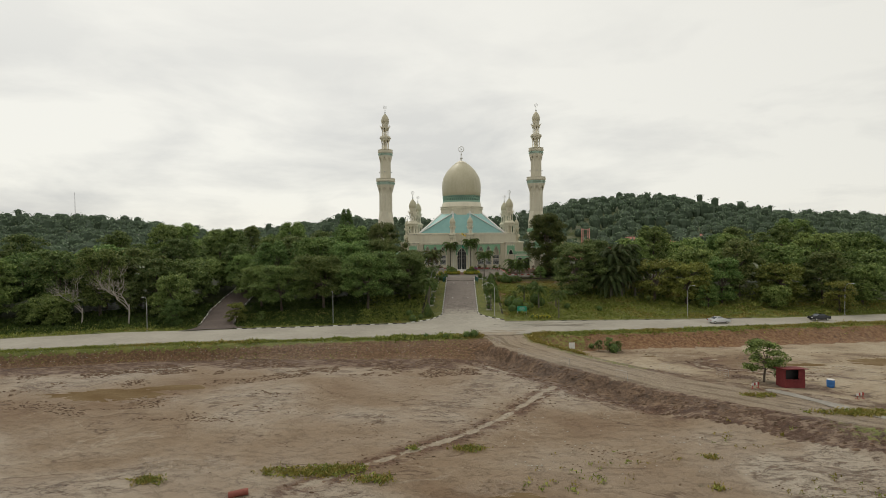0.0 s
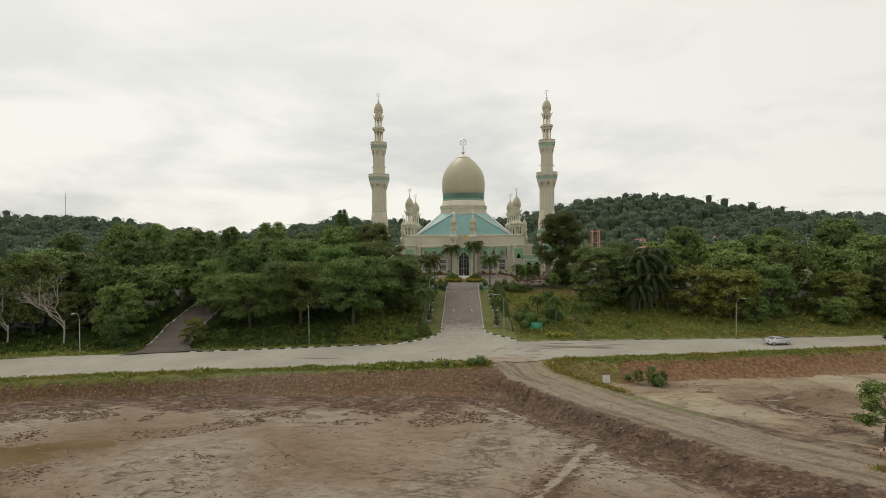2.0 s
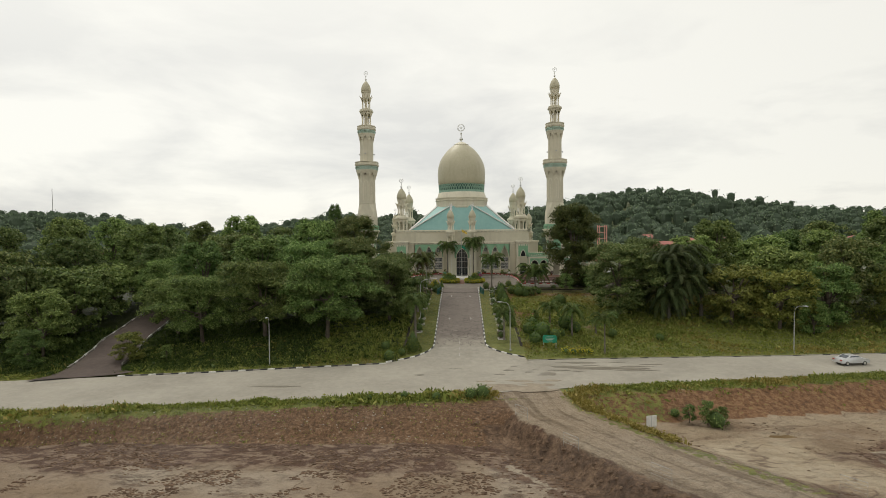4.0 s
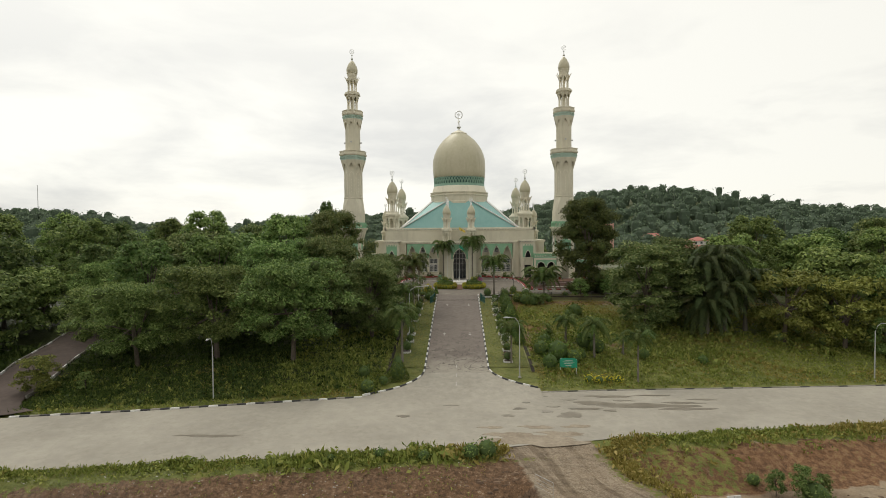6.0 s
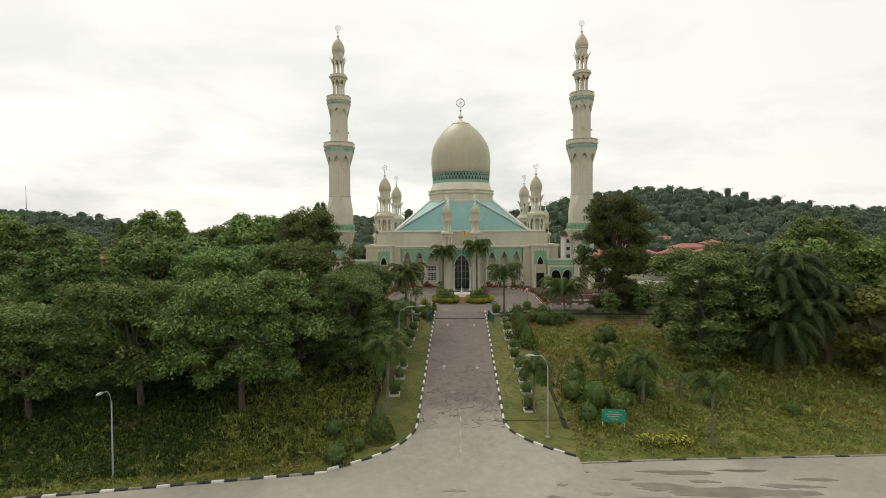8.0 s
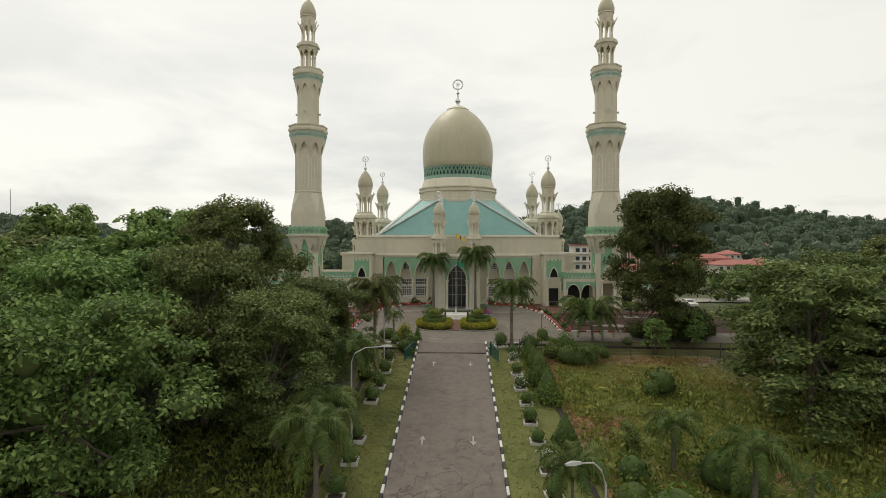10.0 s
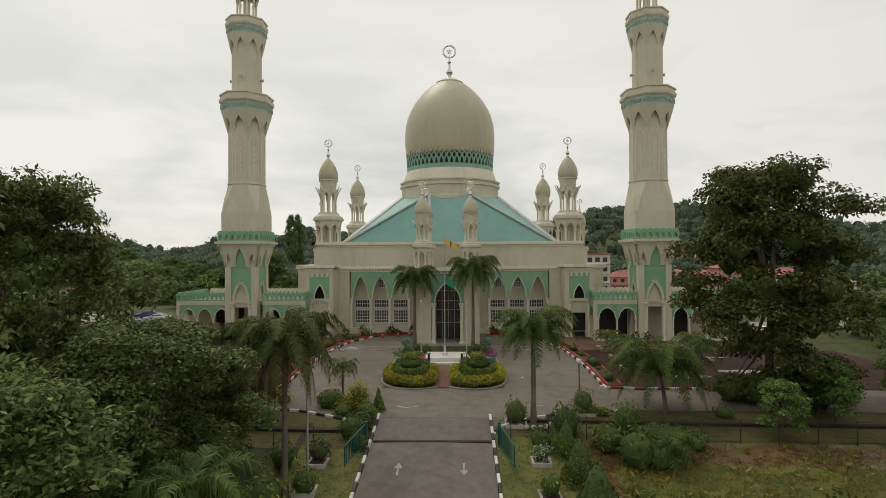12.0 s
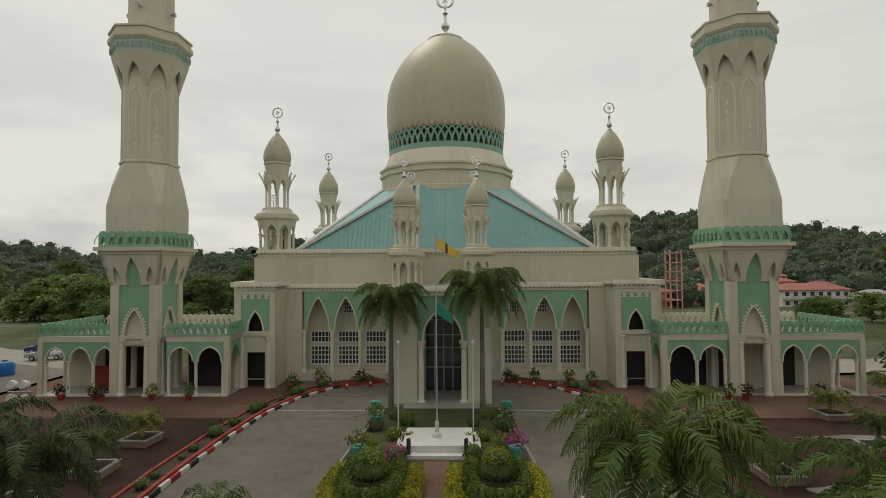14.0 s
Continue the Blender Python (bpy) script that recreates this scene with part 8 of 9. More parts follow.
def build_palms():
    palm(-4.1, 196.9, 8.3, 3.7, 30, 1.7, 0.95, "royal palm with a pale trunk before the portal", lift=1.25, r=0.2)
    palm(3.2, 195.6, 9.0, 4.2, 34, 1.7, 1.05, "lush royal palm with a pale trunk before the portal", lift=1.35, r=0.2)
    palm(6.9, 170.2, 6.4, 3.8, 32, 1.6, 0.9, "royal palm in a stone ring beside the gate", lift=1.25, r=0.2)
    palm(17.4, 172.4, 2.7, 5.4, 30, 1.5, 0.95, "coconut palm with long drooping fronds by the fence", lean=0.6, lift=1.35)
    palm(-8.3, 175.0, 2.5, 1.9, 16, 1.9, 0.6, "young palm with a thin trunk by the forecourt", r=0.09, lift=1.2)
    palm(-8.0, 136.4, 6.3, 3.3, 20, 2.0, 0.9, "palm with drooping fronds beside the driveway")
    palm(-8.9, 151.5, 5.6, 3.3, 20, 1.9, 0.9, "palm with drooping fronds beside the driveway")
    palm(-8.6, 141.5, 5.4, 3.0, 18, 1.8, 0.85, "palm with drooping fronds beside the driveway")
    palm(-8.6, 161.3, 8.4, 4.0, 28, 1.6, 0.95, "old palm with a skirt of dead hanging fronds", LEAFDARK, lift=1.2, dead=9)
    palm(-14.2, 173.2, 4.9, 3.8, 24, 1.5, 0.8, "dark leafy palm beside the fence", OILPALM, lift=1.0)
    palm(-18.8, 175.6, 4.4, 3.2, 24, 1.4, 0.8, "dark leafy palm beside the fence", OILPALM, lift=1.0)
    palm(-22.0, 170.5, 5.4, 3.4, 24, 1.5, 0.8, "dark leafy palm beside the fence", OILPALM, lift=1.0)
    palm(-26.5, 177.0, 4.0, 3.8, 22, 1.4, 0.8, "dark leafy palm beside the fence", OILPALM, lift=1.0)
    palm(15.0, 165.8, 0.7, 2.3, 28, 1.1, 0.8, "low bushy fan palm by the fence", lift=1.0)
    palm(7.0, 136.0, 4.2, 2.7, 18, 1.8, 0.8, "slender palm beside the driveway", r=0.12, lift=1.0)
    palm(22.5, 131.2, 4.9, 2.6, 16, 1.7, 0.8, "slender roadside palm with a small crown", r=0.12, lift=1.0)
    palm(19.0, 139.0, 4.2, 3.3, 18, 1.8, 0.9, "palm on the grassy slope")
    palm(16.0, 144.0, 3.4, 2.6, 16, 1.6, 0.8, "young palm on the grassy slope")
    palm(23.5, 140.5, 2.2, 2.4, 12, 1.1, 0.55, "low palm on the grassy slope")
    for x, y, h in [(40.5, 152, 10.5), (44.5, 154.5, 11.5), (42.5, 149.5, 7.0), (46.5, 151, 8.5), (39.5, 149.0, 4.5)]:
        palm(x, y, h, 6.2, 36, 1.7, 1.2, "tall dark oil palm with heavy fronds", OILPALM, r=0.3, group="oil palm clump")
    for i, (x, y, m) in enumerate([(-19.9, 189.4, 1), (-19.5, 184.3, 0), (-20.5, 180.2, 0), (-26, 182.2, 0), (-24.0, 179.5, 0), (-30, 184, 0), (19.2, 189.5, 1), (19.3, 195.0, 1), (18.7, 184.1, 0), (27.3, 188.0, 0), (29.5, 195.3, 1), (37.5, 199.5, 1), (34, 183.5, 0)]):
        brick_planter(x, y, 1.9)
        palm(x, y, 1.0 + 0.4 * (i % 2), 1.75, 26, 0.85, 0.5, "short yellowish palm in a planter" if m == 1 else "short green palm in a planter", LEAFOLIVE if m == 1 else None, land(x, y) + 0.45, 0.13, "planter palms")


build_palms()


def build_drive_garden():
    rng = random.Random(4)
    for i in range(9):
        y = 137 + i * 3.5
        for side in (-1, 1):
            if side < 0 and i in (0, 4):
                continue
            x = -0.5 + side * 6.9 + (0.3 if side > 0 else -0.2) + rng.uniform(-0.2, 0.2)
            planter(x, y + rng.uniform(-0.5, 0.5), 1.25)
            m, lab = rng.choice([(HEDGE, "rounded green shrub in a planter"), (LEAFOLIVE, "olive green shrub in a planter"), (WHITEFLOWER if side > 0 else HEDGE, "white-flowering shrub in a planter" if side > 0 else "rounded green shrub in a planter"), (PURPLELEAF, "purple-leaved shrub in a planter"), (PINKFLOWER if side > 0 and i == 6 else HEDGE, "magenta flowering shrub in a planter" if side > 0 and i == 6 else "rounded green shrub in a planter")])
            bush(x, y, "loose", 1.3, 1.2, m, lab, 0.12, land(x, y) + 0.2, 130, "shrubs beside the driveway", rng.uniform(0.8, 1.15))
    for x, y, s in [(8.5, 158.5, 1.15), (8.7, 154.8, 1.0), (8.6, 163, 0.8), (8.4, 166, 0.7), (8.8, 147, 0.85), (9.0, 143.5, 0.7), (-8.0, 131.2, 1.0)]:
        bush(x, y, "cone", 2.4, 3.4, HEDGE, "tall clipped conical evergreen by the driveway", 0.14, None, 130, "conical evergreens", s)
    for x, y, w in [(-11.2, 127.0, 1.0), (-9.6, 129.3, 0.7), (-9.8, 164.5, 0.9), (-9.3, 160, 1.1), (-6.2, 168.2, 0.9), (-5.4, 166.6, 0.7), (11.2, 166.6, 1.1), (6.9, 166.9, 0.8), (12.6, 165.0, 1.3), (14.0, 164.8, 1.0), (17.4, 167.2, 0.7), (11.5, 139, 1.3), (13.6, 137.6, 1.7), (15.6, 136.6, 1.2), (12.6, 142.5, 1.2), (18.5, 142.2, 1.6), (19.8, 140.6, 1.3), (17.0, 138.5, 0.9), (12.0, 134.5, 1.2), (20.5, 158.0, 1.5), (19.3, 157.4, 1.0), (26.0, 139.0, 0.9), (33.5, 137.5, 0.8)]:
        bush(x, y, "loose", 1.9, 1.7, HEDGE if w != 1.1 else LEAFOLIVE, "loose green garden shrub", 0.15, None, 100, "garden shrubs", w)
    for x, y, w in [(-12.5, 132, 0.9), (-15.5, 176.0, 1.2), (-18.0, 172.5, 1.5), (-21.0, 175.0, 1.4), (-24.0, 172.0, 1.5), (-16.5, 169.0, 1.3), (-13.0, 169.5, 1.0), (-27.0, 175.5, 1.3)]:
        bush(x, y, "loose", 1.9, 1.7, HEDGE if w != 1.1 else LEAFOLIVE, "loose green garden shrub", 0.15, None, 100, "garden shrubs", w)
    for x, y in [(16.3, 131.0), (17.5, 130.8), (18.8, 131.1), (20.0, 131.0)]:
        bush(x, y, "loose", 1.2, 0.9, YELLOWLEAF, "low bright yellow-leaved shrub by the road", 0.2, None, 60, "yellow shrubs", 1.0)
    for x, y, w in [(10.6, 172.0, 0.8), (11.6, 172.0, 0.82), (12.5, 171.9, 0.7), (14.6, 171.6, 0.6), (21.6, 172.0, 0.9), (-14.3, 175.6, 0.84), (-13.0, 174.2, 0.84), (-7.6, 171.6, 0.9)]:
        bush(x, y, "loose", 1.5, 1.0, YELLOWHEDGE if w < 0.85 else LEAFOLIVE, "low yellow-green shrub beside the forecourt", 0.12, None, 110, "garden shrubs", w)
    for x, y, w in [(26.0, 174.6, 1.3), (29.5, 174.2, 1.6), (32.0, 175.2, 1.5), (24.2, 175.6, 1.0)]:
        bush(x, y, "loose", 2.2, 2.2, LEAFDARK, "dark dense shrub below the tall tree", 0.16, None, 150, "shrubs below the tall tree", w)
    for x, y, w, h, shape, m, lab in [(-6.6, 172.9, 1.7, 2.0, "loose", YELLOWHEDGE, "tall yellow-green variegated shrub by the forecourt"), (-7.4, 172.2, 1.2, 1.3, "loose", YELLOWHEDGE, "tall yellow-green variegated shrub by the forecourt"), (-8.9, 173.4, 2.2, 1.4, "ball", HEDGE, "broad clipped dark green shrub by the forecourt"), (-4.9, 172.3, 0.9, 2.0, "cone", HEDGE, "small clipped conical shrub"), (-5.6, 170.6, 1.7, 1.4, "ball", HEDGE, "rounded clipped shrub by the gate"), (-5.7, 169.2, 1.8, 1.5, "ball", LEAFDARK, "dark rounded shrub by the gate"), (9.0, 168.9, 2.0, 2.0, "loose", LEAFMIX, "white-flecked leafy shrub behind the fence"), (13.2, 168.9, 1.8, 2.2, "loose", HEDGE, "leafy shrub behind the fence")]:
        bush(x, y, shape, w, h, m, lab, 0.12, None, 170, "gate garden shrubs")
    for x, y in ((11.0, 172.2), (5.6, 170.2)):
        planter(x, y, 1.6)
        bush(x, y, "loose", 1.7, 1.7, LEAFOLIVE, "open twiggy shrub in a white planter", 0.11, land(x, y) + 0.2, 70, "gate garden shrubs")
    S = thing("stone_ring", "ring of pale stones round the palm's foot", "stones", (6.9, 170.2, land(6.9, 170.2) + 0.05))
    for i in range(15):
        a = i * 6.283 / 15
        put("stone", shared("ringstone", lambda: Geo().lathe([(0.16, -0.05), (0.19, 0.06), (0.13, 0.17), (0.04, 0.2)], 7).mesh("stone", RIM, 0.6)), S, (1.25 * math.cos(a), 0.95 * math.sin(a), 0), i * 40, rng.uniform(0.8, 1.2))
    for x in (26, 28, 30, 32, 34):
        bush(x, 177.8, "box", 2.1, 1.5, LEAFDARK, "dark clipped hedge along the cross road", 0.14, None, 110, "dark hedge", name="hedge")
    for x, y, s in [(23.8, 168.5, 0.85), (29.5, 171.5, 0.95), (37.5, 174.8, 1.0), (13.8, 146.8, 0.45), (-46, 127, 0.5), (27.3, 107.0, 0.55), (29, 107.3, 0.4), (25.5, 107.5, 0.4)]:
        plant_tree("small", x, y, s)
    for i, (x, y, s) in enumerate([(-6.9, 109.2, 0.55), (-3.1, 108.7, 0.6), (0.9, 109.3, 0.8), (2.3, 109.7, 0.95), (-11, 108.4, 0.45), (28, 106.5, 1.1), (24.5, 109, 0.6)]):
        bush(x, y, "loose", 1.9, 1.6, LEAF, "wild green roadside shrub", 0.16, None, 80, "roadside shrubs", s)
    # mown strips and open drains
    for side, x0, x1 in ((-1, -9.2, -4.85), (1, 3.9, 9.2)):
        sheet("lawn_strip", grid(x0, x1, 6), grid(134.5, 170.3, 36), lambda x, y: max(land(x, y), drive_z(y)) + 0.03, LAWN, None, "mown lawn strip beside the driveway", "lawn")
        xd = -9.6 if side < 0 else 9.6
        g = Geo()
        for i in range(38):
            y = 133 + i
            for dx in (-0.22, 0.22):
                g.v.append((xd + dx, y, land(xd + dx, y) + 0.1))
        g.f = [(i * 2, i * 2 + 1, i * 2 + 3, i * 2 + 2) for i in range(37)]
        g.mi = [0] * 37
        tagged(new("drain", g.mesh("drain", DRAIN)), "dark open concrete drain along the lawn", "drain", "", "structure")
    sheet("lawn", grid(4.4, 60, 56), grid(168.3, 172.9, 5), lambda x, y: land(x, y) + 0.04, BROWNLAWN, None, "darker brownish lawn inside the fence", "lawn")
    sheet("lawn", grid(-60, -5.2, 56), grid(166.5, 172.9, 6), lambda x, y: land(x, y) + 0.04, BROWNLAWN, None, "darker brownish lawn inside the fence", "lawn")


BROWNLAWN = mat("dark_brownish_lawn", (0.055, 0.058, 0.018), (0.125, 0.110, 0.040), 0.95, 2.2, 0.15, 0.5)
LAWN = mat("mown_lawn", (0.070, 0.085, 0.022), (0.170, 0.172, 0.052), 0.95, 3.0, 0.12, 0.6)
DRAIN = mat("dark_drain_channel", (0.02, 0.016, 0.012), (0.05, 0.04, 0.03), 0.9, 3, 0.3, 0.2)
build_drive_garden()


def dead_tree(x, y, h):
    rng = random.Random(12)
    T = thing("dead_tree", "leafless bleached tree with many bare branches", "tree", (x, y, land(x, y)))
    g = Geo()

    def grow(p, d, L, r, depth):
        q = p + d * L
        mid = p + d * L * 0.5 + Vector((rng.uniform(-1, 1), rng.uniform(-1, 1), rng.uniform(-0.4, 0.6))) * L * 0.08
        g.tube([tuple(p), tuple(mid), tuple(q)], [r, r * 0.85, r * 0.65], 5)
        if depth == 0:
            return
        for _ in range(3 if depth in (6, 5, 3) else 2):
            nd = (d + Vector((rng.uniform(-1, 1), rng.uniform(-1, 1), rng.uniform(-0.3, 0.6))) * 0.95).normalized()
            grow(q - d * L * rng.uniform(0, 0.35), nd, L * rng.uniform(0.6, 0.85), r * 0.6, depth - 1)
    grow(Vector((0, 0, -0.3)), Vector((0.05, 0, 1)), h * 0.17, 0.2, 6)
    part("bare_trunk", g, DEADWOOD, T)


dead_tree(-75.5, 124.5, 29.0)
dead_tree(-86, 124, 24.0)


# ---- street furniture ----
def street_lamp(x, y, h, turn, arm=1.5, z=None):
    T = thing("street_lamp", "grey steel street lamp with a curved arm", "street lamp", (x, y, land(x, y) if z is None else z), turn, "street lamps")
    part("pole", Geo().tube([(0, 0, -0.2), (0, 0, h * 0.5), (0, 0, h - 1.2), (0.25, 0, h - 0.5), (arm * 0.45, 0, h - 0.08), (arm, 0, h)], [0.08, 0.07, 0.055, 0.05, 0.04, 0.035], 7), METAL, T)
    part("base", Geo().lathe([(0.22, 0), (0.22, 0.12), (0.12, 0.16)], 8), CONCRETE, T)
    part("lamp_head", Geo().loft([[(arm - 0.1, -0.08, h - 0.02), (arm - 0.1, 0.08, h - 0.02), (arm - 0.1, 0.06, h + 0.08), (arm - 0.1, -0.06, h + 0.08)], [(arm + 0.35, -0.16, h - 0.02), (arm + 0.35, 0.16, h - 0.02), (arm + 0.35, 0.1, h + 0.14), (arm + 0.35, -0.1, h + 0.14)], [(arm + 0.75, -0.08, h), (arm + 0.75, 0.08, h), (arm + 0.75, 0.05, h + 0.08), (arm + 0.75, -0.05, h + 0.08)]]), METAL, T, "flat grey lamp head")


for x, y, h, tn in [(-28.7, 124.2, 7.4, -80), (-66.3, 116.6, 7.2, -80), (7.6, 131.4, 7.8, 200), (52.3, 132.0, 7.6, -70), (91.0, 136.5, 7.6, -70), (-7.9, 146.0, 8.0, 5), (-7.9, 163.4, 7.7, 5), (-112, 105.5, 7.4, -80)]:
    street_lamp(x, y, h, tn, 2.4 if x == -7.9 else 1.5)


def globe_lamp(x, y):
    T = thing("globe_lamp", "black post lamp with a pale globe", "lamp", (x, y, land(x, y)), 0, "globe lamps")
    part("post", Geo().lathe([(0.12, 0), (0.12, 0.3), (0.05, 0.4), (0.045, 2.9), (0.09, 3.0)], 8), BLACK, T)
    part("globe", Geo().lathe([(0.06, 3.0), (0.18, 3.08), (0.24, 3.25), (0.18, 3.42), (0.05, 3.5)], 10), WHITE, T, "pale globe", 0.9)


globe_lamp(11.4, 175.2)
globe_lamp(-13.2, 172.6)
globe_lamp(38, 172.6)


def green_sign():
    T = thing("sign_board", "green roadside sign board on two posts", "sign", (14.2, 133.3, land(14.2, 133.3)), -8)
    for x in (-1.0, 1.0):
        part("post", Geo().box(x - 0.05, x + 0.05, 0.04, 0.14, -0.3, 1.9), WHITE, T)
    pts = [(-1.12, 0.75), (1.12, 0.75), (1.12, 1.8), (0.85, 2.0), (-0.85, 2.0), (-1.12, 1.8)]
    g = Geo()
    g.add([(x, 0.0, z) for x, z in pts] + [(x, 0.04, z) for x, z in pts], [tuple(range(6)), tuple(range(11, 5, -1))] + [(i, 6 + i, 6 + (i + 1) % 6, (i + 1) % 6) for i in range(6)])
    B = part("board", g, SIGNGREEN, T)
    for z, w in ((1.72, 0.5), (1.5, 0.75), (1.28, 0.6), (1.05, 0.4)):
        part("lettering_bar", Geo().box(-w, w, -0.01, 0.0, z - 0.03, z + 0.03), RIM, B, "pale bar of writing")


green_sign()


def white_board(x, y, turn):
    T = thing("notice_board", "small white notice board on thin posts", "sign", (x, y, land(x, y)), turn)
    for u in (-0.4, 0.4):
        part("post", Geo().box(u - 0.03, u + 0.03, 0.02, 0.08, -0.2, 1.7), METAL, T)
    B = part("board", Geo().box(-0.55, 0.55, -0.02, 0.02, 0.6, 1.75), WHITE, T)
    part("divider", Geo().box(-0.02, 0.02, -0.03, -0.02, 0.6, 1.75), METAL, B)


white_board(19.4, 102.3, 10)


def barrier(x, y, turn):
    T = thing("wire_barrier", "thin wire-mesh barrier frame beside the track", "barrier", (x, y, land(x, y)), turn, "track barriers")
    part("frame", Geo().tube([(-0.9, 0, -0.2), (-0.9, 0, 1.2), (0.9, 0, 1.2), (0.9, 0, -0.2)], 0.022, 5), METAL, T)
    for z in (0.3, 0.6, 0.9):
        part("wire", Geo().tube([(-0.9, 0, z), (0.9, 0, z)], 0.01, 4), METAL, T)


for x, y in [(6.2, 103.7), (10.0, 96.8), (15.8, 90.2), (22.2, 82.8), (31.0, 90.5), (38.5, 88.0)]:
    barrier(x, y, -52)


def shed(x, y):
    z = land(x, y)
    T = thing("shed", "small dark red timber stall with a sloping roof", "shed", (x, y, z), 4)
    g = Geo()
    g.box(-1.6, 1.6, -1.1, -1.0, 0, 1.0)
    g.box(-1.6, -1.5, -1.0, 1.1, 0, 2.2)
    g.box(1.5, 1.6, -1.0, 1.1, 0, 2.2)
    g.box(-1.5, 1.5, 1.0, 1.1, 0, 2.1)
    g.box(0.5, 1.5, -1.1, -1.0, 1.0, 2.2)
    T.matrix_basis = T.matrix_basis @ Matrix.Diagonal((0.84, 0.84, 1.1, 1))
    part("wall", g, SHEDRED, T)
    part("counter", Geo().box(-1.6, 0.6, -1.35, -0.9, 1.0, 1.08), SHEDRED, T)
    g = Geo()
    g.add([(-1.9, -1.5, 2.35), (1.9, -1.5, 2.35), (1.9, 1.4, 2.1), (-1.9, 1.4, 2.1), (-1.9, -1.5, 2.43), (1.9, -1.5, 2.43), (1.9, 1.4, 2.18), (-1.9, 1.4, 2.18)], [(0, 1, 2, 3), (4, 5, 6, 7), (0, 1, 5, 4), (1, 2, 6, 5), (2, 3, 7, 6), (3, 0, 4, 7)])
    part("roof", g, SHEDRED, T)
    # black box fills the stall as painted shade
    part("dark_inside", Geo().box(-1.45, 1.45, -0.2, 0.95, 0.1, 2.0), DARK, T, "black box painted as the shade inside the stall")


SHEDRED = mat("dark_red_boards", (0.11, 0.013, 0.015), (0.18, 0.03, 0.03), 0.75, 3, 0.2, 0.2)
shed(43.9, 80.8)
ribbon("stall_path", [(39.5, 78.6), (41.5, 76.0), (44.0, 71.5), (47.5, 66.0), (54, 60)], lambda t: 0.75 + 0.25 * math.sin(t * 23), 0.05, DULLKERB, "pale worn concrete strip from the stall along the track", "path", 1.0)
T0 = thing("barrel", "blue plastic barrel on the mud", "barrel", (49.0, 80.6, land(49.0, 80.6)))
part("body", Geo().lathe([(0.4, 0), (0.45, 0.08), (0.46, 0.35), (0.44, 0.4), (0.46, 0.45), (0.46, 0.85), (0.42, 1.0)], 14), mat("blue_plastic", (0.03, 0.13, 0.36), (0.05, 0.18, 0.45), 0.5, 3, 0.2, 0.0), T0, smooth=0.7)
part("lid", Geo().lathe([(0.44, 1.0), (0.44, 1.05), (0.2, 1.07)], 14), WHITE, T0, "pale lid")
plant_tree("small", 42.0, 83.6, (1.4, 1.4, 1.2), None, "small leafy tree behind the stall", "")
for x, y in [(38.3, 79.0), (49, 75.5)]:
    T0 = thing("barricade", "low red and white barricade", "barricade", (x, y, land(x, y)), 20, "barricades")
    for k in range(4):
        part("board", Geo().box(-0.6 + 0.3 * k, -0.3 + 0.3 * k, -0.04, 0.04, 0.45, 0.75), REDPAINT if k % 2 else WHITE, T0, "red board" if k % 2 else "white board")
    for u in (-0.5, 0.5):
        part("leg", Geo().box(u - 0.04, u + 0.04, -0.25, 0.25, 0, 0.06).box(u - 0.03, u + 0.03, -0.03, 0.03, 0, 0.8), REDPAINT, T0)
T0 = thing("pipe", "rusty red steel pipe lying on the mud", "pipe", (-19.0, 53.0, land(-19.0, 53.0) + 0.24), 25)
g0 = Geo()
g0.tube([(-0.8, 0, 0), (0.8, 0, 0.05)], 0.28, 14)
part("pipe_body", g0, mat("rusty_red_steel", (0.17, 0.045, 0.03), (0.26, 0.085, 0.06), 0.7, 4, 0.2, 0.2), T0, smooth=0.8)


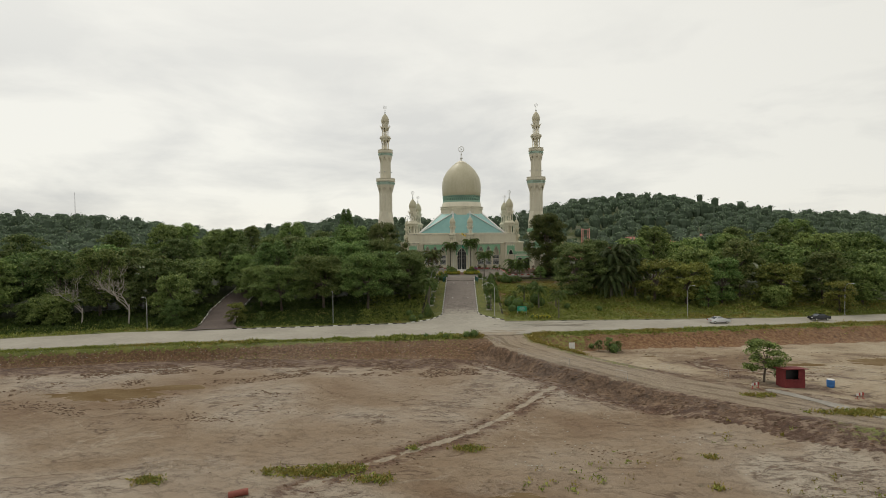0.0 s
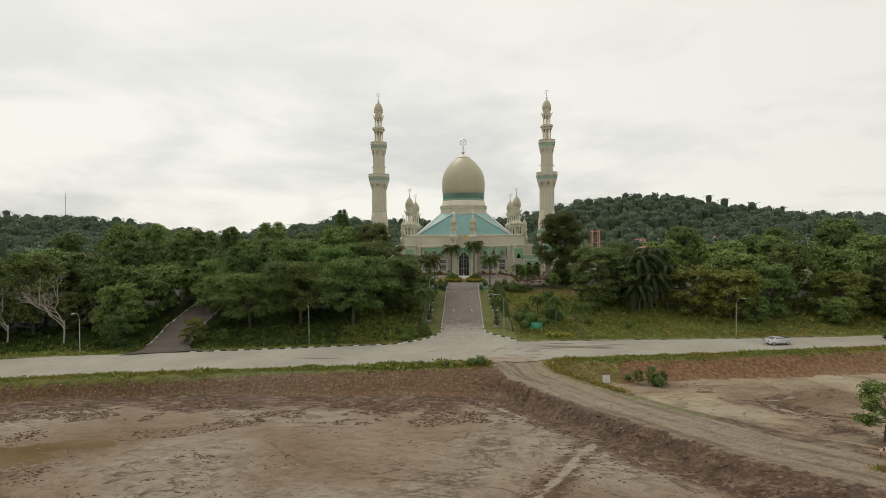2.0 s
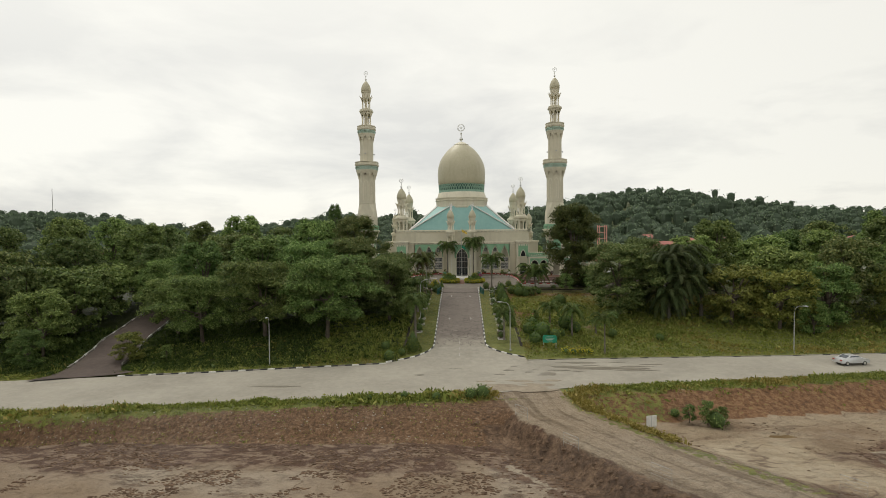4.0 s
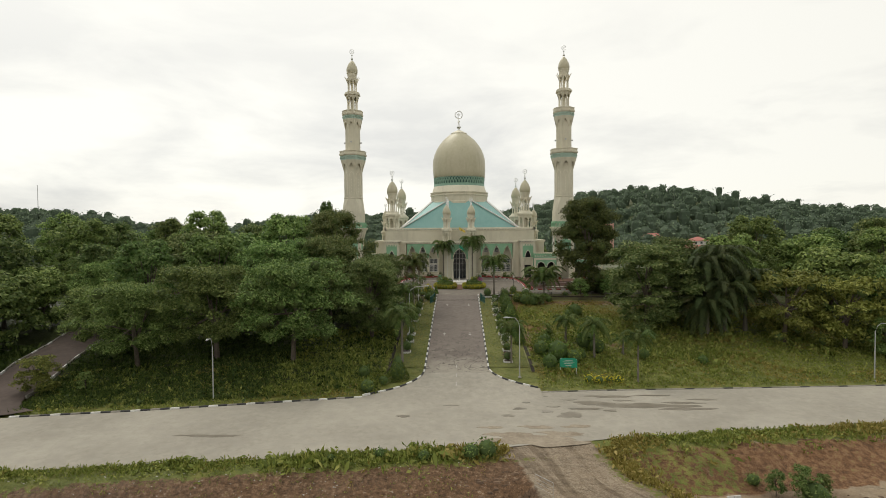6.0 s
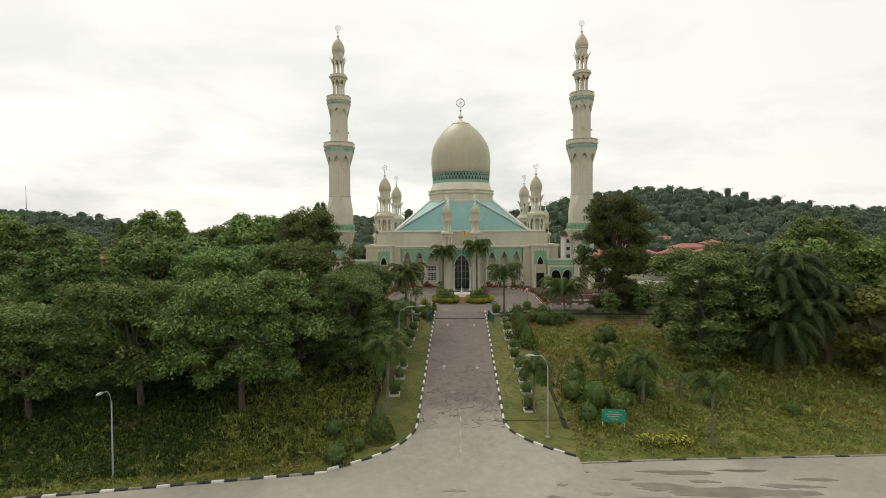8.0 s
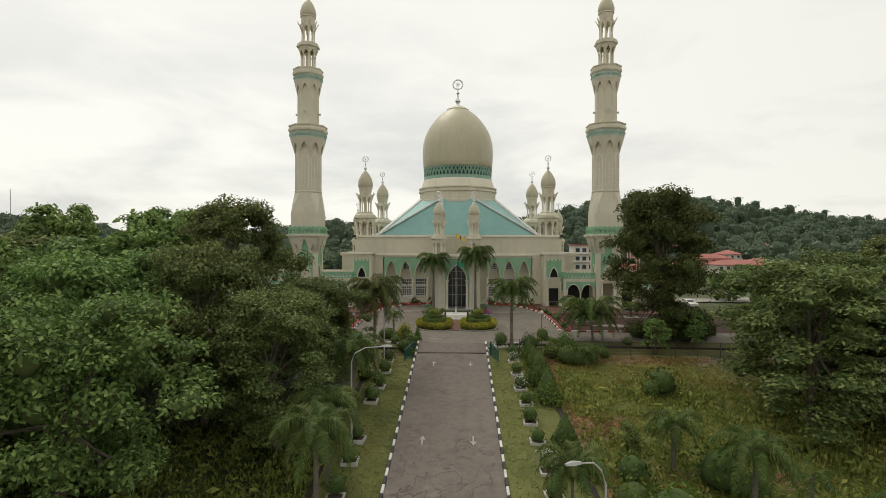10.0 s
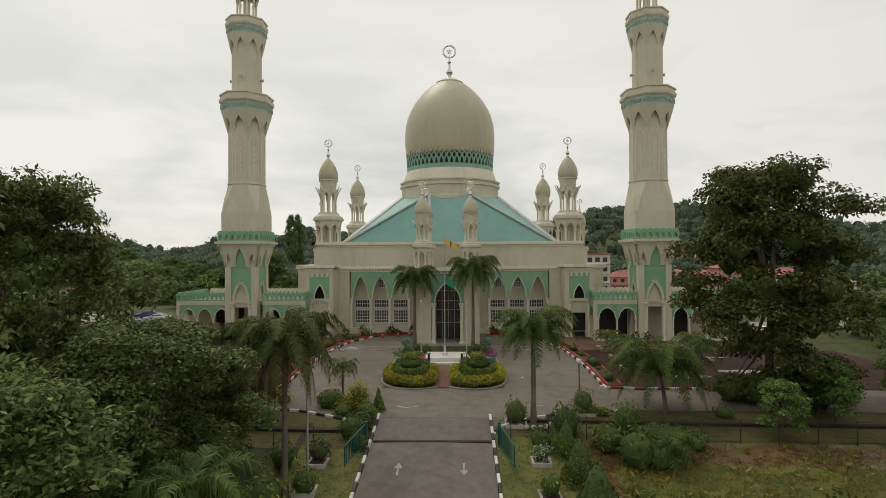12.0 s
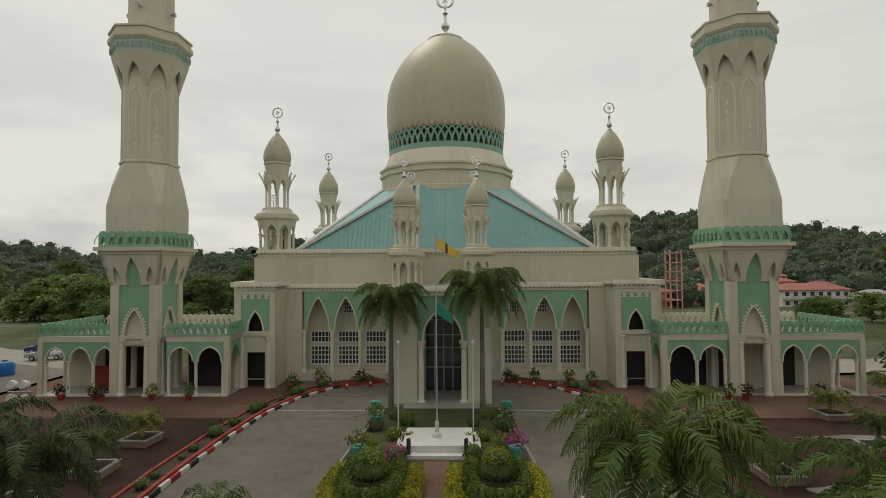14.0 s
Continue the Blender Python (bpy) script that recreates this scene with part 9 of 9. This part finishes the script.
def build_fences():
    for x0, x1, y in ((5.0, 60, 168.0), (-60, -5.6, 166.3)):
        F = thing("fence", "dark green wire fence with thin posts", "fence", kind="structure")
        n = int((x1 - x0) / 2.6)
        me = shared("fencepost", lambda: Geo().box(-0.028, 0.028, -0.028, 0.028, -0.2, 1.7).mesh("post", WIRE))
        for i in range(n + 1):
            x = x0 + (x1 - x0) * i / n
            put("post", me, F, (x, y, land(x, y)))
        for zz in (0.5, 1.1, 1.6):
            g = Geo()
            g.tube([(x0 + (x1 - x0) * i / 12, y, land(x0 + (x1 - x0) * i / 12, y) + zz) for i in range(13)], 0.009, 4)
            part("rail", g, WIRE, F)
        D = thing("drain_wall", "low dark concrete drain wall along the lawn", "drain", kind="structure")
        g = Geo()
        for i in range(28):
            xa, xb = x0 + (x1 - x0) * i / 28, x0 + (x1 - x0) * (i + 1) / 28
            za, zb = land(xa, y + 2.6), land(xb, y + 2.6)
            g.add([(xa, y + 2.4, za), (xb, y + 2.4, zb), (xb, y + 2.8, zb), (xa, y + 2.8, za), (xa, y + 2.4, za + 0.22), (xb, y + 2.4, zb + 0.22), (xb, y + 2.8, zb + 0.22), (xa, y + 2.8, za + 0.22)], [(4, 5, 6, 7), (0, 1, 5, 4), (2, 3, 7, 6)])
        part("wall", g, DRAIN, D)
    for s, x, y in ((-1, -5.0, 167.0), (1, 4.15, 167.0)):
        G = thing("gate", "open dark green metal gate leaf", "gate", (x, y, land(x, y)), -90 + s * 10, "driveway gates")
        part("gate_frame", Geo().tube([(0, 0, 0.1), (0, 0, 1.5), (3.6, 0, 1.3), (3.6, 0, 0.1), (0, 0, 0.1)], 0.05, 5), GATEGREEN, G)
        for i in range(1, 15):
            part("bar", Geo().box(i * 0.25 - 0.02, i * 0.25 + 0.02, -0.02, 0.02, 0.1, 1.48 - 0.055 * i * 0.25), GATEGREEN, G)
        P = thing("gate_post", "green painted gate post", "post", (x, y + 0.2, land(x, y)), 0, "gate posts")
        part("post", Geo().box(-0.12, 0.12, -0.12, 0.12, -0.2, 1.6), GATEGREEN, P)
    R = thing("gate_track", "dark steel gate track across the driveway", "track", kind="structure")
    part("rail", Geo().box(-4.5, 3.6, 167.3, 167.6, drive_z(167.4), drive_z(167.4) + 0.16), DRAIN, R)


build_fences()


def cone(x, y):
    T = thing("traffic_cone", "small red and white traffic cone", "traffic cone", (x, y, land(x, y) + 0.07), 0, "traffic cones")
    part("body", Geo().lathe([(0.16, 0.03), (0.12, 0.3)], 10), REDPAINT, T)
    part("band", Geo().lathe([(0.121, 0.3), (0.08, 0.5)], 10), WHITE, T, "white band")
    part("tip", Geo().lathe([(0.08, 0.5), (0.03, 0.75)], 10), REDPAINT, T)
    part("foot", Geo().box(-0.2, 0.2, -0.2, 0.2, 0, 0.03), BLACK, T)


for x, y in [(-9.3, 204.5), (-7.2, 205.5), (-5.6, 206), (5.6, 206), (7.3, 205.6), (8.6, 205.2), (10.0, 204.4)]:
    cone(x, y)
for i, (x, y, m) in enumerate([(-34, 200.5, PURPLELEAF), (-31, 200.6, LEAFOLIVE), (-25.7, 200.4, LEAFOLIVE), (-30.2, 200.2, PURPLELEAF), (-22.5, 200.5, HEDGE), (-8.4, 206.8, PURPLELEAF), (-12.6, 207, LEAFOLIVE), (9.0, 207, HEDGE), (6.4, 206.9, LEAFDARK), (12.4, 206.8, LEAFOLIVE), (14.2, 205.5, HEDGE), (24.5, 200.3, HEDGE), (26.0, 200.4, PURPLELEAF), (32.3, 200.4, PURPLELEAF), (-14.6, 204.5, HEDGE), (-5.2, 206.6, HEDGE)]):
    T0 = thing("potted_plant", {"purple_brown_leaves": "reddish leafy plant in a clay pot", "olive_foliage": "olive leafy plant in a clay pot"}.get(m.name, "green leafy plant in a clay pot"), "potted plant", (x, y, land(x, y) + 0.06), i * 40, "potted plants")
    put("pot", shared("pot", lambda: Geo().lathe([(0.2, 0), (0.3, 0.4), (0.33, 0.42), (0.33, 0.5), (0.25, 0.5)], 12).mesh("pot", REDPAINT, 0.6)), T0)
    put("leaves", shared(("potleaf", m.name), lambda: bush_mesh("loose", 0.9, 1.0, 0.16, m, 7, 130)), T0, (0, 0, 0.4))


def car(x, y, turn, paint, label, z=None):
    T = thing("car", label, "car", (x, y, land(x, y) + 0.1 if z is None else z), turn)
    prof = [(-2.2, 0.35), (-2.22, 0.75), (-1.95, 0.88), (-1.15, 0.95), (-0.45, 1.38), (0.75, 1.42), (1.45, 1.02), (2.1, 0.95), (2.22, 0.7), (2.2, 0.35)]
    g = Geo()
    rings = []
    for yy, k in ((-0.84, 0.92), (-0.8, 1.0), (0.8, 1.0), (0.84, 0.92)):
        rings.append([(px * (0.99 if k < 1 else 1), yy * (0.86 if pz > 1.2 else 1.0), 0.35 + (pz - 0.35) * (k if pz > 1.0 else 1)) for px, pz in prof])
    g.loft(rings)
    body = part("body", g, paint, T, smooth=0.5)
    for s in (-1, 1):
        part("side_window", Geo().add([(-0.98, s * 0.80, 1.0), (1.2, s * 0.80, 1.05), (0.72, s * 0.735, 1.36), (-0.42, s * 0.735, 1.33)] + [(-0.98, s * 0.78, 1.0), (1.2, s * 0.78, 1.05), (0.72, s * 0.715, 1.36), (-0.42, s * 0.715, 1.33)], [(0, 1, 2, 3), (7, 6, 5, 4)]), PANE, T, "dark side window")
    part("windscreen", Geo().add([(-1.12, -0.68, 0.985), (-1.12, 0.68, 0.985), (-0.5, 0.6, 1.375), (-0.5, -0.6, 1.375)], [(0, 1, 2, 3)]), PANE, T, "dark windscreen")
    part("rear_window", Geo().add([(1.43, -0.66, 1.045), (1.43, 0.66, 1.045), (0.82, 0.6, 1.40), (0.82, -0.6, 1.40)], [(3, 2, 1, 0)]), PANE, T, "dark rear window")
    for wx in (-1.35, 1.35):
        for s in (-1, 1):
            w = part("wheel", Geo().tube([(wx, s * 0.66, 0.31), (wx, s * 0.86, 0.31)], 0.31, 14), BLACK, T)
            part("rim", Geo().tube([(wx, s * 0.80, 0.31), (wx, s * 0.87, 0.31)], 0.19, 10), STEEL, w, "silver rim")
    for s in (-1, 1):
        part("headlight", Geo().box(-2.24, -2.1, s * 0.6 - 0.15, s * 0.6 + 0.15, 0.62, 0.75), WHITE, T)
        part("tail_light", Geo().box(2.12, 2.24, s * 0.62 - 0.14, s * 0.62 + 0.14, 0.68, 0.85), REDPAINT, T)


SILVER = mat("silver_car_paint", (0.52, 0.53, 0.54), (0.60, 0.61, 0.62), 0.3, 2, 0.3, 0.0, metal=0.5)
CARDARK = mat("black_car_paint", (0.012, 0.013, 0.015), (0.025, 0.026, 0.03), 0.25, 2, 0.3, 0.0)
CARBLUE = mat("blue_car_paint", (0.03, 0.05, 0.12), (0.05, 0.07, 0.16), 0.3, 2, 0.3, 0.0)
car(56.0, interp(NEAR, 56.0) + 119.6 - interp(NEAR, 23.5), 188, SILVER, "silver saloon car on the road", 0.07)
car(80.0, 129.0, 8, CARDARK, "black hatchback on the road", 0.07)
car(-56, 226, 20, CARBLUE, "dark blue car parked behind the arcade")
car(43.5, 205, 95, HOUSEWALL, "white van-like car parked beside the arcade")
car(-62, 204, 60, SILVER, "pale grey car parked beyond the paving")
T0 = thing("water_tank", "large blue plastic water tank", "tank", (-48, 210.5, land(-48, 210.5)))
part("tank_body", Geo().lathe([(0.85, 0), (0.9, 0.1), (0.9, 0.5), (0.86, 0.55), (0.9, 0.6), (0.9, 1.3), (0.7, 1.6), (0.25, 1.75)], 18), mat("blue_tank_plastic", (0.01, 0.12, 0.42), (0.02, 0.17, 0.5), 0.4, 2, 0.2, 0.0), T0, smooth=0.6)
part("tank_lid", Geo().lathe([(0.28, 1.74), (0.28, 1.82), (0.1, 1.85)], 12), BLACK, T0)


sheet("car_park", grid(-84, -41.3, 30), grid(199, 226, 20), lambda x, y: land(x, y) + 0.22, YARD, None, "grey asphalt car park beside the arcade", "car park")
car(-50.5, 219.5, 15, SILVER, "silver hatchback parked behind the arcade", land(-50.5, 219.5) + 0.3)
T0 = thing("floodlight_post", "post with four round white floodlights", "floodlight", (-31.5, 193.2, land(-31.5, 193.2) + 0.05))
part("post", Geo().tube([(0, 0, 0), (0, 0, 2.6)], [0.08, 0.06], 8), METAL, T0)
part("crossbar", Geo().box(-0.9, 0.9, -0.06, 0.06, 2.35, 2.5), METAL, T0)
for u0, w0 in ((-0.45, 2.95), (0.45, 2.95), (-0.5, 1.95), (0.5, 1.95)):
    g0 = Geo()
    g0.tube([(u0, -0.35, w0 + 0.1), (u0, -0.2, w0 + 0.06), (u0, 0.1, w0), (u0, 0.3, w0 - 0.02)], [0.3, 0.38, 0.3, 0.1], 14)
    part("lamp_head", g0, WHITE, T0, "round white lamp head", 0.8)
for x0, y0, w0 in ((-46.5, 203.5, 1.5), (-44.8, 202.2, 1.2), (-48.5, 201.5, 1.3), (-43.5, 199.0, 0.9)):
    bush(x0, y0, "loose", 1.9, 1.7, PURPLELEAF if w0 == 1.2 else LEAFDARK, "dark loose shrub beside the paving", 0.15, None, 100, "shrubs by the car park", w0)


# ---- village behind ----
def house(x, y, w, d, storeys, wall, label, turn=0.0, roof=None, pitch=0.5):
    T = thing("house", label, "house", (x, y, land(x, y)), turn, "village houses")
    h = 3.1 * storeys
    part("wall", Geo().box(-w / 2, w / 2, -d / 2, d / 2, -1, h), wall, T)
    o, rh = 0.8, min(w, d) / 2 * pitch
    rl = max(0.3, (w - d) / 2)
    g = Geo()
    g.add([(-w / 2 - o, -d / 2 - o, h), (w / 2 + o, -d / 2 - o, h), (w / 2 + o, d / 2 + o, h), (-w / 2 - o, d / 2 + o, h), (-rl, 0, h + rh), (rl, 0, h + rh),
           (-w / 2 - o, -d / 2 - o, h - 0.2), (w / 2 + o, -d / 2 - o, h - 0.2), (w / 2 + o, d / 2 + o, h - 0.2), (-w / 2 - o, d / 2 + o, h - 0.2)],
          [(0, 1, 5, 4), (1, 2, 5), (2, 3, 4, 5), (3, 0, 4), (9, 8, 7, 6), (0, 6, 7, 1), (1, 7, 8, 2), (2, 8, 9, 3), (3, 9, 6, 0)])
    part("roof", g, roof or ROOFRED, T, "red tiled hip roof")
    n = max(2, int(w / 3))
    for s in range(storeys):
        for i in range(n):
            u = -w / 2 + (i + 0.5) * w / n
            W = part("window", Geo().box(u - 0.7, u + 0.7, -d / 2 - 0.05, -d / 2 + 0.05, s * 3.1 + 0.9, s * 3.1 + 2.3), PANE, T)
            part("window_sill", Geo().box(u - 0.8, u + 0.8, -d / 2 - 0.15, -d / 2, s * 3.1 + 0.8, s * 3.1 + 0.9), WHITE, W)
    if storeys > 1:
        part("balcony", Geo().box(-w / 2, w / 2, -d / 2 - 1.4, -d / 2, 2.95, 3.15).box(-w / 2, w / 2, -d / 2 - 1.4, -d / 2 - 1.3, 3.15, 4.0), wall, T)
    else:
        part("door", Geo().box(w * 0.1, w * 0.1 + 1.0, -d / 2 - 0.07, -d / 2, 0, 2.1), BARK, T)


def build_village():
    rng = random.Random(8)
    house(72, 352, 16, 11, 2, PINK, "salmon pink two-storey house with a red roof")
    house(125, 343, 24, 12, 2, HOUSEWALL, "long white two-storey building with a salmon red roof", 4, None, 0.35)
    house(117, 353, 17, 10, 3, PINK, "salmon pink three-storey building with a red roof", 4, None, 0.4)
    house(147, 340, 14, 10, 1, HOUSEWALL, "white single-storey hall with a pale gabled roof", -4, CONCRETE)
    house(100, 372, 15, 11, 2, PINK, "salmon pink two-storey house with a red roof", 12)
    house(150, 372, 15, 12, 2, HOUSEWALL, "white two-storey house with a red tiled roof", -8)
    house(176, 392, 13, 10, 1, HOUSEWALL, "white single-storey house with a pale roof", 10, CONCRETE)
    house(196, 384, 16, 10, 1, HOUSEWALL, "low white house with a pale roof", 4, CONCRETE)
    for x, y in [(128, 405), (96, 400), (165, 430), (140, 445), (190, 440), (215, 420), (230, 455), (250, 410), (112, 440), (270, 440), (205, 465), (80, 430), (300, 455), (-180, 340), (-215, 355), (-150, 365), (-250, 390), (-200, 400), (-120, 400)]:
        house(x, y, rng.uniform(11, 17), rng.uniform(9, 12), rng.choice([1, 2, 2]), rng.choice([PINK, HOUSEWALL, HOUSEWALL]), "village house with a red tiled roof", rng.uniform(-25, 25))
    A = thing("apartment_block", "white four-storey block with balconies", "building", (51, 322, land(51, 322)))
    part("wall", Geo().box(-4.5, 4.5, -4, 4, -1, 14), HOUSEWALL, A)
    part("roof", Geo().box(-4.9, 4.9, -4.4, 4.4, 14, 14.5), ROOFRED, A)
    for s in range(4):
        for u in (-2.7, 0, 2.7):
            part("window", Geo().box(u - 0.8, u + 0.8, -4.06, -3.95, s * 3.4 + 1.2, s * 3.4 + 2.8), PANE, A)
        part("balcony", Geo().box(-4.4, 4.4, -4.9, -4.0, s * 3.4 + 0.5, s * 3.4 + 0.65), WHITE, A)
    R = thing("lattice_tower", "pinkish red lattice tower behind the mosque", "tower", (78, 340, land(78, 340)))
    for s in range(6):
        part("deck", Geo().box(-2.2, 2.2, -2.2, 2.2, s * 3.3 + 3, s * 3.3 + 3.3), PINK, R)
    for a in (-2, 2):
        for b in (-2, 2):
            part("post", Geo().box(a - 0.2, a + 0.2, b - 0.2, b + 0.2, -1, 20.5), PINK, R)
    m = thing("radio_mast", "thin steel radio mast on the far hill", "mast", (-520, 690, land(-520, 690)))
    part("mast", Geo().tube([(0, 0, 0), (0, 0, 45)], [0.5, 0.25], 4), METAL, m)
    ribbon("back_road", [(40, 214), (66, 218), (95, 232), (140, 262), (210, 300)], 3.5, 0.25, ASPHALT, "light grey road beyond the arcade", "road", 3)
    ribbon("back_road", [(-40, 216), (-62, 224), (-95, 240), (-150, 262), (-240, 290)], 3.5, 0.25, ASPHALT, "light grey road beyond the arcade", "road", 3)
    for kind, x, y, s in [("wide", 60, 240, 0.5), ("wide", -75, 262, 0.8), ("wide", -95, 280, 0.9), ("shady", -60, 285, 0.7), ("wide", 85, 262, 0.5), ("wide", 118, 250, 0.5), ("shady", 130, 285, 0.6), ("wide", -120, 262, 0.7), ("wide", 58, 205, 0.5), ("small", 62, 215, 0.8), ("small", 55, 198, 0.7), ("small", 50, 192, 0.7), ("wide", -34, 300, 0.7), ("wide", 36, 300, 0.6), ("wide", -140, 300, 0.9), ("wide", 165, 280, 0.6), ("wide", -60, 245, 0.45), ("shady", -90, 310, 0.8)]:
        plant_tree(kind, x, y, s, None, "", "trees behind the mosque")
    for i in range(46):
        side = -1 if i < 28 else 1
        x, y = side * rng.uniform(62, 215), rng.uniform(292, 352)
        if side > 0 and x < 172:
            continue
        plant_tree(rng.choice(["tall", "wide", "shady", "wide"]), x, y, rng.uniform(0.65, 1.05), None, "", "trees behind the mosque")
    plant_tree("tall", -93.6, 432, (1.15, 1.15, (44 - land(-93.6, 432)) / 17), None, "very tall emergent forest tree with a high crown", "trees behind the mosque")
    plant_tree("wide", -97, 285, (1.55, 1.55, 0.9), None, "broad umbrella-shaped tree with a flat crown", "trees behind the mosque")
    for i in range(64):
        side = -1 if i % 2 else 1
        y = 212 + 110 * rng.random()
        x = side * (48 + (y - 205) * 0.1 + rng.random() * (45 + (y - 205) * 0.9))
        if (abs(y - (216 + (abs(x) - 40) * 0.52)) > 7 or abs(x) > 150) and not (x > 0 and y > 236 and 0.30 < (x - 1.4) / (y - 147) < 0.72):
            plant_tree("low", x, y, rng.uniform(0.45, 0.95), None, "", "trees behind the mosque")


build_village()
